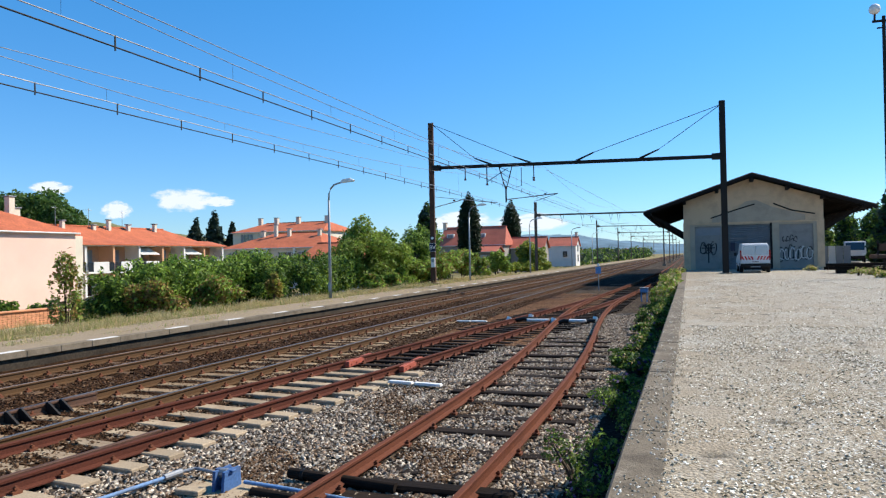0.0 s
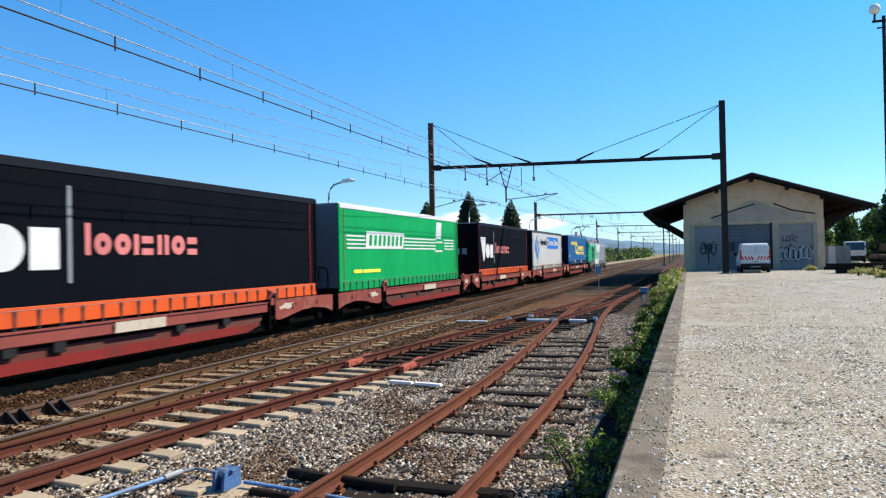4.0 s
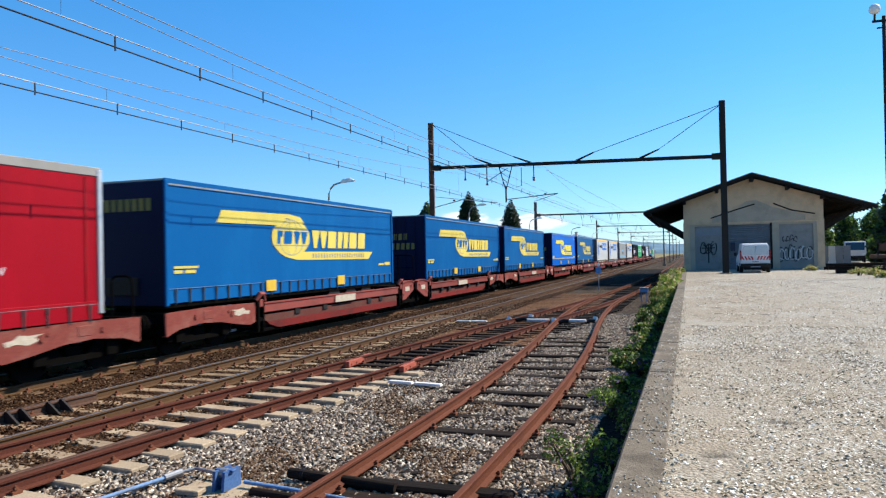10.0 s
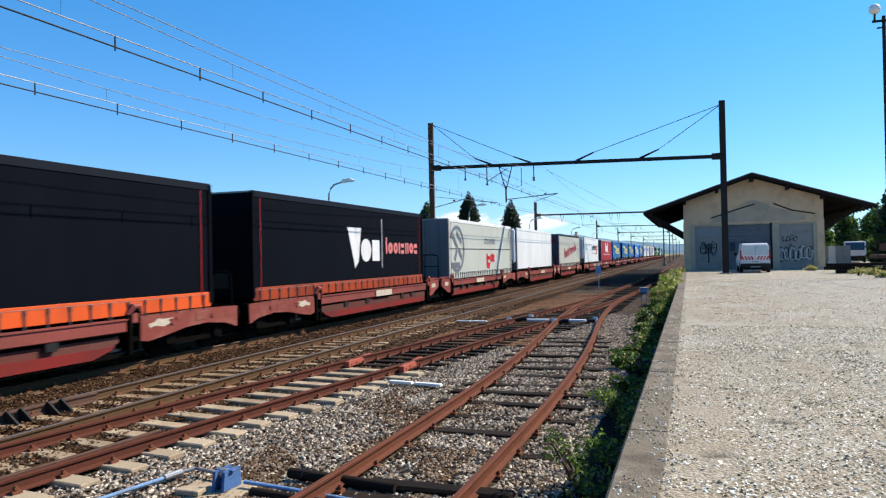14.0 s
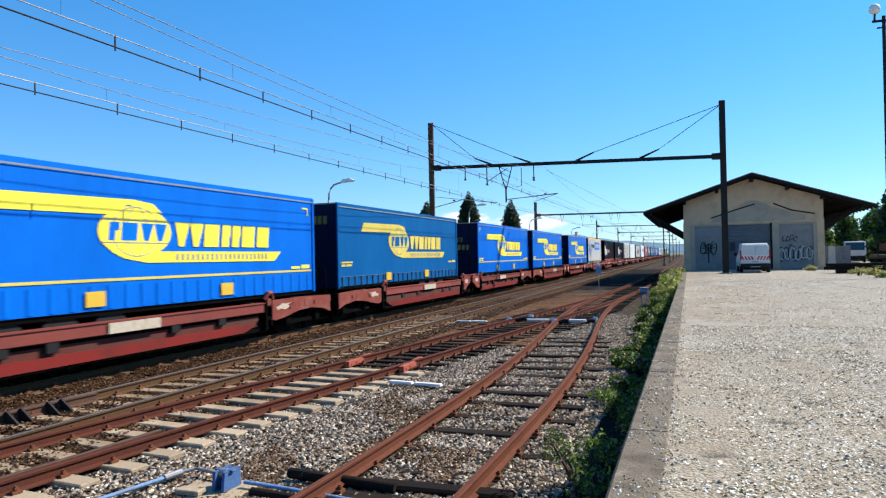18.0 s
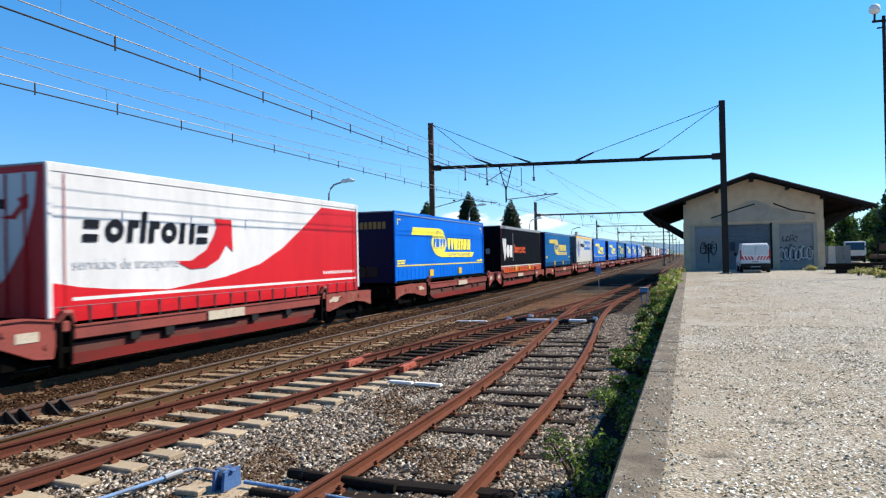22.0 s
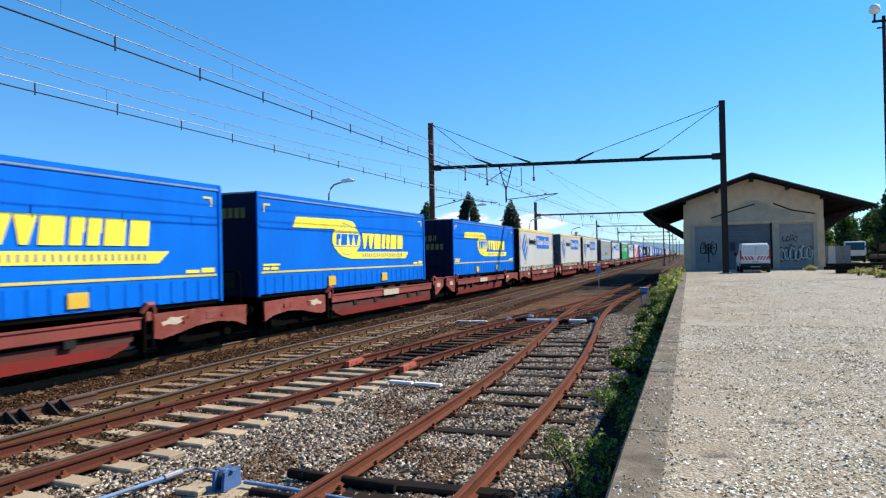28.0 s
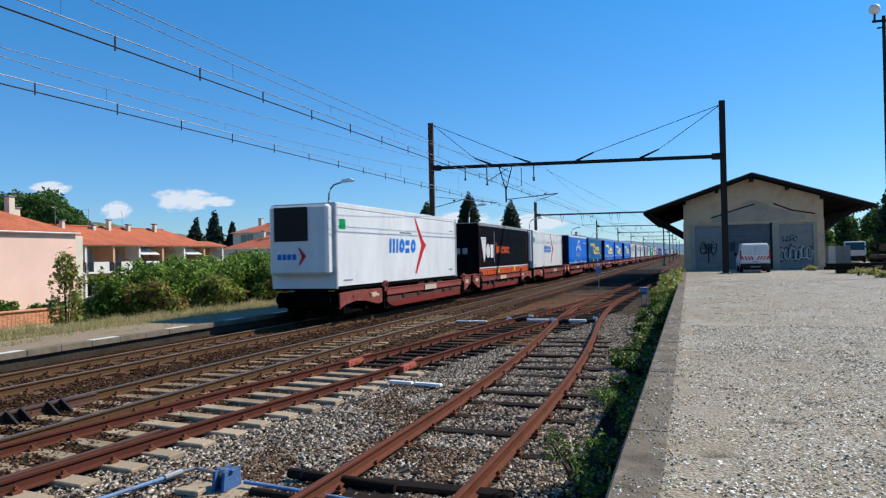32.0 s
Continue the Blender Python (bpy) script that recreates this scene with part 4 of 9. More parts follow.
for x, z in ((-13.75, 7.45), (-15.4, 7.9), (-12.35, 7.1), (-10.3, 7.75), (-10.3, 7.6), (-16.3, 6.4), (-9.5, 6.55)):
    part("insulator", Build().tube([(x, PORTAL_Y, z), (x, PORTAL_Y, z + .12)], .09, 10), INSULATOR, BEAM)

AUX = material("copper_wire_auxiliary", (.34, .31, .27), 0.35, 0.7, 0.1, 1, 0.1, 30, 0.0)


def catenary(x, label, zc, z_mid, z_top):
    """Compound line: contact wire, auxiliary wire, sagging messenger and droppers."""
    root = thing("overhead_line", label, "overhead line", group="overhead lines")
    spans = [-14, 49.6, 95, 141, 187, 233, 300, 400, 520]
    part("contact_wire", Build().tube([(x, y, zc + (.12 if y > 20 else 0)) for y in spans], 0.0145, 6), STEEL_DARK, root)
    part("auxiliary_wire", Build().tube([(x, y, zc + .2 + (.1 if y > 20 else 0)) for y in spans], 0.010, 6), AUX, root)
    for i in range(len(spans) - 1):
        a, b = spans[i], spans[i + 1]
        k_ = (z_top - z_mid) * ((b - a) / 63.6) ** 2
        pts = [(x, a + (b - a) * t / 14, z_top - k_ * (1 - (t / 7 - 1) ** 2)) for t in range(15)]
        part("messenger_wire", Build().tube(pts, 0.008, 6), WIRE, root)
        if i < 1:
            for k in range(18):
                y = (11.3 if x < -11 else 9.85) + 2.29 * k
                part("wire_clip", Build().box(x - .010, x + .010, y - .013, y + .013, zc - .02, zc + .25), STEEL_DARK, root)
            for k in range(2, 13):
                q = pts[k]
                part("dropper", Build().tube([(q[0], q[1], zc + .25), (q[0], q[1], q[2])], 0.004, 4), WIRE, root)
    return root


catenary(X_FAR, "contact, auxiliary and messenger wires over the far line", 5.92, 6.42, 8.2)
catenary(X_NEAR, "contact, auxiliary and messenger wires over the near line", 6.06, 6.62, 8.5)
feeder = thing("feeder_line", "feeder cables strung between the masts", "cable")
part("cable", Build().tube([(-13.0, -40, 8.9), (-13.0, 49.6, 8.5), (-13, 95, 8.3)], .012, 6), WIRE, feeder)
part("cable", Build().tube([(-13.0, -14, 5.95), (-13.0, 49.6, 7.9)], .008, 6), WIRE, feeder)
part("cable", Build().tube([(-9.4, 49.6, 8.3), (-6.0, 141, 7.4)], .014, 6), WIRE, feeder)

# portals farther along the line
for y, xl, xr, zt in ((95.0, -19.6, 1.4, 9.4), (141, -17.0, -4.5, 8.8), (187, -17.2, -4.6, 8.8), (233, -17.4, -4.7, 8.8), (300, -17.6, -4.8, 9.0), (400, -18, -4.8, 9.0)):
    mast_plain("catenary_mast", xl, y, 0.1, zt, "brown steel catenary mast beside the tracks", STEEL_FAR, w=.17 if y < 100 else .11)
    mast_plain("catenary_mast", xr, y, 0.1, zt - .2, "brown steel catenary mast beside the tracks", STEEL_FAR, w=.17 if y < 100 else .11)
    bm_ = portal_beam(xl, 7.75, xr, 7.55, y, "steel portal beam with wire hangers over the tracks", 0.1 if y < 100 else .07, STEEL_FAR)
    for x in (-16.0, -13.3, -12.1, -9.6, -8.6):
        part("hanger", Build().tube([(x - .2, y, 7.6), (x, y, 6.5), (x + .2, y, 7.6)], 0.035, 6), STEEL_DARK, bm_)
        if x in (-13.3, -9.6):
            part("registration_arm", Build().tube([(x, y, 6.6), (x, y, 6.2), (x + 2.2, y, 6.25)], 0.025, 6), STEEL_GREY, bm_)

# boards on the lattice mast
b = Build().box(-.24, .24, -.13, -.11, 0, .62, .01)
board = thing("platform_sign", "dark blue enamel board with white letters on the mast", "sign", at=pose(-18.02, PORTAL_Y - .03, 2.72))
part("panel", b, SIGN_BLUE, board)
for z in (-.01, .6):
    part("frame", Build().box(-.25, .25, -.128, -.118, z, z + .03), LAMP_WHITE, board)
disc = thing("round_mark", "small round white mark above the board", "sign", at=pose(-18.02, PORTAL_Y - .13, 3.72))
part("disc", Build().tube([(0, 0, 0), (0, -.02, 0)], .17, 20), SIGN_BLUE, disc)
part("ring", Build().tube([(0, -.021, 0), (0, -.03, 0)], .10, 16), LAMP_WHITE, disc)
box_ = thing("mast_cabinet", "small white box strapped to the mast", "box", at=pose(-17.98, PORTAL_Y - .12, 1.55))
part("body", Build().box(-.14, .16, -.14, 0, 0, .72, .02), LAMP_WHITE, box_)
part("cover", Build().box(-.10, .12, -.16, -.14, .38, .62, .01), STEEL_GREY, box_)


def letters(text, size, mat_, parent, at, lean=0.0, stretch=(1, 1)):
    cu = bpy.data.curves.new("text", "FONT")
    cu.body, cu.size, cu.extrude, cu.align_x, cu.align_y = text, size, 0.004, "CENTER", "CENTER"
    cu.offset = size * (0.025 if lean else 0.0)
    tmp = bpy.data.objects.new("tmp", cu)
    scene.collection.objects.link(tmp)
    bpy.context.view_layer.update()
    me = bpy.data.meshes.new_from_object(tmp.evaluated_get(bpy.context.evaluated_depsgraph_get()))
    bpy.data.objects.remove(tmp)
    me.transform(Matrix(((stretch[0], lean, 0, 0), (0, stretch[1], 0, 0), (0, 0, 1, 0), (0, 0, 0, 1))))
    me.materials.clear()
    me.materials.append(mat_)
    return part("lettering", me, None, parent, at=at)


letters("BV", 0.42, LAMP_WHITE, board, pose(0, -.135, .31, 90, 0, 0))

# ---- lamp posts of the far platform ----
def street_lamp(x, y, label, h=6.0, reach=1.15):
    root = thing("street_lamp", label, "street lamp", at=pose(x, y, Z_FAR_PLAT - .02), group="platform lamps")
    part("post", Build().tube([(0, 0, 0), (0, 0, h * .5), (0, 0, h - .9)], 0.085, 12, 0, 0.055), LAMP_POLE, root, smooth=True)
    pts = [(0, 0, h - .9), (.02, 0, h - .55), (.12, 0, h - .28), (.32, 0, h - .10), (.6, 0, h - .02), (reach - .2, 0, h + .06)]
    part("arm", Build().tube(pts, 0.045, 10), LAMP_POLE, root, smooth=True)
    hd = Build()
    hd.prism([(reach - .4, h - .02), (reach + .28, h + .03), (reach + .34, h + .10), (reach + .1, h + .20), (reach - .3, h + .14)], "y", -.13, .13)
    part("lantern", hd, LAMP_WHITE, root)
    part("base_door", Build().box(-.07, .07, -.1, -.07, .35, .8, .01), LAMP_POLE, root)
    return root


street_lamp(-17.75, 33.0, "slim grey lamp post with a curved arm on the platform", 6.0)
for y, x in ((56.2, -17.2), (80.3, -17.3), (113, -17.6), (140, -17.8)):
    street_lamp(x, y, "slim grey lamp post farther along the platform", 6.2)

# ---- goods shed ----
SX0, SX1, SY0, SY1 = -0.37, 9.88, 61.3, 92.0
SR_X, SR_Z = 4.78, 8.36
shed = thing("goods_shed", "old beige plastered goods shed with a wide overhanging tiled roof", "shed")


def roof_z(x):
    return SR_Z - abs(x - SR_X) * 0.335


T = 0.35
op = [(0.48, 2.55, 4.35), (3.0, 6.1, 4.42), (6.75, 9.15, 4.35)]   # doorways of the gable: x0, x1, top
x = SX0
for a, b_, top in op + [(SX1, None, None)]:
    part("lower_wall", Build().prism([(x, Z_PLAT - .3), (a, Z_PLAT - .3), (a, 4.6), (x, 4.6)], "y", SY0, SY0 + T), PLASTER_LOWER, shed, "greyish repainted lower wall")
    if b_:
        part("lintel", Build().prism([(a, top), (b_, top), (b_, 4.6), (a, 4.6)], "y", SY0, SY0 + T), PLASTER_LOWER, shed)
    x = b_
part("gable_wall", Build().prism([(SX0, 4.6), (SX1, 4.6), (SX1, roof_z(SX1) - .25), (SR_X, SR_Z - .25), (SX0, roof_z(SX0) - .25)], "y", SY0, SY0 + T), PLASTER_SHED, shed)
part("string_course", Build().box(SX0 - .04, SX1 + .04, SY0 - .06, SY0, 4.50, 4.66, .01), PLASTER_SHED, shed)
for xx in (SX0, SX1 - .45):
    part("pilaster", Build().box(xx - .03, xx + .48, SY0 - .05, SY0, Z_PLAT, 4.5, .01), PLASTER_SHED, shed)
part("side_wall", Build().box(SX0, SX0 + T, SY0 + T, SY1, Z_PLAT - .3, roof_z(SX0) - .25), PLASTER_SHED, shed)
part("side_wall", Build().box(SX1 - T, SX1, SY0 + T, SY1, Z_PLAT - .3, roof_z(SX1) - .25), PLASTER_SHED, shed)
part("back_wall", Build().prism([(SX0, Z_PLAT - .3), (SX1, Z_PLAT - .3), (SX1, roof_z(SX1) - .25), (SR_X, SR_Z - .25), (SX0, roof_z(SX0) - .25)], "y", SY1, SY1 + T), PLASTER_SHED, shed)
# a lighter gable patch left by a removed canopy roof, and its dark flashing lines
part("gable_patch", Build().prism([(1.8, 4.66), (8.6, 4.66), (8.6, 5.05), (6.3, 5.75), (5.1, 6.35), (4.3, 6.25), (3.6, 5.6), (1.8, 4.95)], "y", SY0 - .012, SY0), PLASTER_LOWER, shed)
for q in ([(1.72, 5.0), (3.6, 5.62), (5.0, 6.02)], [(6.35, 6.02), (7.6, 5.45), (9.3, 5.1)]):
    part("flashing", Build().tube([(a, SY0 - .02, b_) for a, b_ in q], 0.055, 6), STEEL_DARK, shed, "dark flashing line of a removed canopy")
# roof slabs with timber underside, rafter ends and purlins
for s in (-1, 1):
    xe = SR_X + s * (8.25 if s < 0 else 8.55)
    ze = roof_z(xe)
    yy0 = SY0 - 1.1
    part("roof_slope", Build().prism([(SR_X, SR_Z), (xe, ze), (xe, ze + .10), (SR_X, SR_Z + .10)], "y", yy0, SY1 + 1.2), TILE_OLD, shed, "weathered brown tile slope")
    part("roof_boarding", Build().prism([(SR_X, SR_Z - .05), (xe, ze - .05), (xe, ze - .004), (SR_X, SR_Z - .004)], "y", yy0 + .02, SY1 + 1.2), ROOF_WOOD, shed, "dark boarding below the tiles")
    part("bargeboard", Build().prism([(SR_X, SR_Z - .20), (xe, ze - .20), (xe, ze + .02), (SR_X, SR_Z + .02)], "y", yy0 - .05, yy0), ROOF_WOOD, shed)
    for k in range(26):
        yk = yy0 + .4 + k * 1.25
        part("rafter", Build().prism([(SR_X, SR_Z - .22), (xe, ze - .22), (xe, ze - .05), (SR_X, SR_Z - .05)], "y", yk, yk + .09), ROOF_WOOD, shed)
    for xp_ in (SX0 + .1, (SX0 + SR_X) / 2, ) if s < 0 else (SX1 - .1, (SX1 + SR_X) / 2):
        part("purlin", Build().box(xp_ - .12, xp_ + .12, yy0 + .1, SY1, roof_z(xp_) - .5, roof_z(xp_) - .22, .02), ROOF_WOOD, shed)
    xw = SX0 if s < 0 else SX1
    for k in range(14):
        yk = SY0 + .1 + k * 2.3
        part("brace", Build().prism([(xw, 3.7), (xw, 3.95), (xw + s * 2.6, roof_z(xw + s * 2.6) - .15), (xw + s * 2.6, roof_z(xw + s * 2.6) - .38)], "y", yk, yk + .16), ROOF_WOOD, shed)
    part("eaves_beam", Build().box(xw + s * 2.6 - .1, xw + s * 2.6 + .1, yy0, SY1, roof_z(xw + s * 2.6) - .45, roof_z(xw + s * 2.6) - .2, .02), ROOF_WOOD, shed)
part("ridge_purlin", Build().box(SR_X - .14, SR_X + .14, yy0 + .05, SY1, SR_Z - .6, SR_Z - .25, .02), ROOF_WOOD, shed)
part("dock_wall", Build().box(-0.36, 0.0, 62, 100, Z_PLAT - .02, Z_PLAT + .25), PLAT_WALL, shed)
# doors: grey boarded, rolling shutter, grey painted panel
d1 = part("door", Build().box(op[0][0], op[0][1], SY0 + .12, SY0 + .2, Z_PLAT, op[0][2]), DOOR_GREY, shed, "grey door with a band of lights above")
part("transom", Build().box(op[0][0] + .1, op[0][1] - .1, SY0 + .10, SY0 + .13, 3.62, 4.2), SHUTTER, d1)
for k in range(9):
    xx = op[0][0] + .05 + k * .23
    part("board", Build().box(xx, xx + .2, SY0 + .10, SY0 + .125, Z_PLAT + .05, 3.5, .006), DOOR_GREY, d1)
d2 = part("shutter", Build().box(op[1][0], op[1][1], SY0 + .2, SY0 + .24, Z_PLAT, op[1][2]), DOOR_SHUTTER, shed, "blue-grey rolling shutter")
for k in range(24):
    zz = Z_PLAT + .03 + k * .148
    part("slat", Build().prism([(SY0 + .20, zz), (SY0 + .17, zz + .03), (SY0 + .17, zz + .10), (SY0 + .20, zz + .13)], "x", op[1][0] + .02, op[1][1] - .02), DOOR_SHUTTER, d2)
for xx in (op[1][0] - .14, op[1][1]):
    part("shutter_guide", Build().box(xx, xx + .14, SY0 - .02, SY0 + .2, Z_PLAT, op[1][2] + .1, .01), STEEL_DARK, d2)
d3 = part("sliding_door", Build().box(op[2][0], op[2][1], SY0 + .12, SY0 + .2, Z_PLAT, op[2][2]), DOOR_GREY, shed, "grey sliding door covered in scrawled paint")
rng = random.Random(4)


def scrawl(parent, mat_, x0, x1, z0, z1, n, y, r=0.03):
    """Loops and hooks of spray paint, shapes only."""
    for k in range(n):
        cx = x0 + (x1 - x0) * (k + .5) / n
        w, h = (x1 - x0) / n * .55, (z1 - z0) * rng.uniform(.35, .5)
        cz = (z0 + z1) / 2 + rng.uniform(-.1, .1)
        a0, a1 = rng.uniform(0, 2), rng.uniform(5, 7.5)
        pts = [(cx + w * math.cos(a0 + (a1 - a0) * t / 10), y, cz + h * math.sin(a0 + (a1 - a0) * t / 10) + .1 * math.sin(t)) for t in range(11)]
        part("paint_loop", Build().tube(pts, r, 4), mat_, parent)


scrawl(d3, GRAFFITI_WHITE, 6.7, 9.1, 1.5, 2.5, 6, SY0 + .11, .05)
scrawl(d3, GRAFFITI, 6.7, 9.1, 1.45, 2.6, 7, SY0 + .105, .035)
scrawl(d3, GRAFFITI, 7.0, 8.0, 3.0, 3.4, 4, SY0 + .105, .025)
scrawl(d1, GRAFFITI, 0.9, 2.1, 2.0, 3.0, 3, SY0 + .085, .04)
for q in ([(1.0, 2.6), (2.0, 2.6)], [(1.5, 2.9), (1.5, 1.4)], [(1.2, 2.2), (1.9, 2.9)], [(1.1, 2.9), (1.8, 2.2)]):
    part("paint_stroke", Build().tube([(a, SY0 + .08, b_) for a, b_ in q], .04, 4), GRAFFITI, d1)
part("post_box", Build().box(2.7, 2.95, SY0 - .1, SY0, 2.2, 2.9, .02), STEEL_DARK, shed)
part("wall_panel", Build().box(3.15, 3.5, SY0 - .03, SY0, 2.3, 3.0, .01), SIGN_BLUE, shed)

# van glass: the reflected sky is put into its pale grey-blue base
PALE_GLASS = material("sky_painted_glass", (.42, .47, .52), 0.15, 0.3, 0.05, 1, 0.03, 10, 0.0)
# ---- white van with red chevrons ----
van = thing("panel_van", "white panel van with red chevron stripes parked by the shed", "van", at=pose(4.16, 51.4, Z_PLAT))
w = 0.93
body = Build()
prof = [(0.05, .42), (4.35, .42), (4.4, .85), (4.05, 1.12), (3.5, 1.22), (2.75, 1.86), (2.2, 1.95), (.25, 1.97), (.04, 1.85), (0, .9)]
bmv = bmesh.new()
vv = [[bmv.verts.new((s * (w - (.12 if q[1] > 1.2 else 0)), q[0], q[1])) for q in prof] for s in (-1, 1)]
k = len(prof)
bmv.faces.new(vv[0])
bmv.faces.new(vv[1][::-1])
for i in range(k):
    bmv.faces.new((vv[0][i], vv[1][i], vv[1][(i + 1) % k], vv[0][(i + 1) % k]))
bmesh.ops.bevel(bmv, geom=bmv.edges[:], offset=.05, segments=2, affect="EDGES")
part("body", Build().take(bmv), WHITE_PAINT, van, smooth=False)
for s in (-1, 1):
    part("rear_door", Build().box(min(s * .02, s * .86), max(s * .02, s * .86), -.012, .03, .62, 1.82, .012), WHITE_PAINT, van)
    part("rear_window", Build().box(min(s * .03, s * .76), max(s * .03, s * .76), -.025, -.010, 1.20, 1.76, .012), PALE_GLASS, van)
    part("tail_lamp", Build().box(min(s * .84, s * .93), max(s * .84, s * .93), -.03, .06, .85, 1.5, .015), LAMP_RED, van)
    for i in range(4):
        a = s * (.08 + .19 * i)
        poly = [(a, .86), (a + s * .10, .86), (a + s * .22, 1.10), (a + s * .12, 1.10)]
        part("chevron", Build().prism(poly, "y", -.022, -.013), RED_REFLECT, van)
    part("mirror", Build().box(s * .95, s * 1.13, 3.2, 3.3, 1.12, 1.36, .02) if s > 0 else Build().box(-1.13, -.95, 3.2, 3.3, 1.12, 1.36, .02), BLACK, van)
    for yy in (.75, 3.55):
        wh = part("wheel", Build().wheel(s * .72, s * .94, yy, .33, .33, 24) if s > 0 else Build().wheel(-.94, -.72, yy, .33, .33, 24), RUBBER, van)
        part("hub", Build().wheel(min(s * .93, s * .95), max(s * .93, s * .95), yy, .33, .19, 16), STEEL_GREY, wh)
part("bumper", Build().box(-.92, .92, -.10, .05, .36, .60, .03), STEEL_DARK, van)
part("number_plate", Build().box(-.26, .26, -.035, -.02, .68, .79), LAMP_WHITE, van)
part("plate_bars", Build().box(-.2, .2, -.04, -.034, .715, .755), BLACK, van)
part("step_plate", Build().box(-.3, .3, -.16, -.1, .36, .44, .01), STEEL_GREY, van)
part("chassis", Build().box(-.7, .7, .1, 4.2, .2, .45), BLACK, van)

# ---- right side of the yard: mast lamp, debris, lorry ----
fl = thing("floodlight_mast", "tall dark mast with a white floodlight globe", "lamp mast", at=pose(9.32, 40, Z_PLAT))
part("mast", Build().tube([(0, 0, 0), (0, 0, 6), (0, 0, 12.9)], .12, 10, 0, .08), STEEL_DARK, fl)
part("crossarm", Build().box(-.5, .5, -.05, .05, 12.62, 12.72), STEEL_DARK, fl)
for s in (-1, 1):
    g = bmesh.new()
    bmesh.ops.create_icosphere(g, subdivisions=2, radius=.27)
    bmesh.ops.translate(g, verts=g.verts, vec=(s * .38, 0, 13.28))
    part("globe", Build().take(g), LAMP_WHITE, fl, smooth=True)
    part("bracket", Build().tube([(s * .4, 0, 12.65), (s * .38, 0, 13.05)], .05, 8), STEEL_DARK, fl)
part("ladder_step", Build().box(-.3, .1, -.04, .04, 12.3, 12.36), STEEL_DARK, fl)

tr_ = thing("white_lorry", "white flatbed lorry parked at the far side of the yard", "lorry", at=pose(16.4, 84, Z_PLAT, 0, 0, -10))
part("cab", Build().prism([(0, .55), (2.0, .55), (2.0, 2.1), (1.6, 2.25), (.2, 2.2), (0, 1.35)], "x", -1.0, 1.0), WHITE_PAINT, tr_)
part("windscreen", Build().prism([(-.02, 1.32), (.16, 2.08), (.10, 2.1), (-.06, 1.34)], "x", -.85, .85), GLASS, tr_)
part("side_window", Build().box(-1.02, -.99, .35, 1.3, 1.35, 1.95, .01), GLASS, tr_)
part("bumper", Build().box(-1.0, 1.0, -.12, .06, .4, .72, .03), STEEL_DARK, tr_)
part("flatbed", Build().box(-1.02, 1.02, 2.1, 6.4, .75, 1.3, .02), STEEL_DARK, tr_)
for s in (-.95, .75):
    for yy in (.9, 5.2):
        part("wheel", Build().wheel(s, s + .2, yy, .38, .38, 18), RUBBER, tr_)
for s in (-.75, .75):
    part("headlamp", Build().box(s - .15, s + .15, -.03, .03, .8, 1.0, .01), LAMP_WHITE, tr_)

dbr = thing("scrap_beams", "stack of dark old beams lying on the yard", "timber stack", at=pose(8.9, 47.5, Z_PLAT, 0, 0, 0))
rng = random.Random(11)
for k in range(9):
    x0 = rng.uniform(-1.3, .2)
    yy = (k % 3) * .32
    part("beam", Build().box(x0, x0 + rng.uniform(1.6, 2.6), yy, yy + .26, .02 + .2 * (k // 3), .21 + .2 * (k // 3), .015), SLEEPER_WOOD, dbr)
cart = thing("rusty_trailer", "dark rusty flat trailer at the yard's edge", "trailer", at=pose(12.6, 52.0, Z_PLAT))
part("deck", Build().box(-1.2, 2.6, 0, 2.2, .8, 1.05, .02), STEEL_RUST, cart)
for k in range(5):
    part("stake", Build().box(-1.2 + k * .9, -1.1 + k * .9, 0, .08, 1.05, 2.0), STEEL_DARK, cart)
part("side_board", Build().box(-1.2, 2.6, .0, .06, 1.3, 1.75, .01), STEEL_RUST, cart)
for xx in (-.6, 1.9):
    part("wheel", Build().wheel(xx - .1, xx + .1, .5, .4, .4, 16), RUBBER, cart)

# ---- small signs beside the track ----
sg = thing("track_sign", "small blue sign on a thin grey post", "sign", at=pose(-5.86, 49.0, Z_BED - .02))
part("post", Build().tube([(0, 0, 0), (0, 0, 1.75)], .035, 8), STEEL_GREY, sg)
part("plate", Build().box(-.18, .18, -.05, -.03, 1.15, 1.6, .01), BLUE_PIPE, sg)
part("lamp", Build().tube([(0, -.05, 1.75), (0, .05, 1.75)], .10, 12), LAMP_WHITE, sg)
cb = thing("relay_box", "pale blue relay cabinet on legs beside the siding", "cabinet", at=pose(-2.22, 37.6, Z_BED))
part("body", Build().box(-.2, .2, -.15, .15, .45, .66, .02), BLUE_PIPE, cb)
part("lid", Build().box(-.22, .22, -.17, .17, .66, .70, .01), SHUTTER, cb)
for s in (-.14, .14):
    part("leg", Build().box(s - .03, s + .03, -.03, .03, -.02, .45), BLUE_PIPE, cb)

# ---- the train: it runs at a steady pace along the far line ----
SPEED = 25.99
# where the rear of each trailer lies along the line at 0 s
REAR = [-31.01, -48.65, -63.97, -81.49, -96.68, -114.7, -130.19, -147.6, -163.01, -180.69, -196.01, -213.57, -228.66, -246.22, -261.74, -279.05,
        -296.37, -313.89, -329.25, -346.64, -362.07, -379.69, -394.7, -412.39, -427.82, -445.44, -460.71, -478.29, -493.41, -511.2, -526.62, -544.26,
        -561.38, -578.36, -593.61, -611.26, -626.27, -644.09, -659.38, -676.99, -692.36, -710.25, -725.51, -743.19, -758.41, -776.19, -791.6, -809.42]
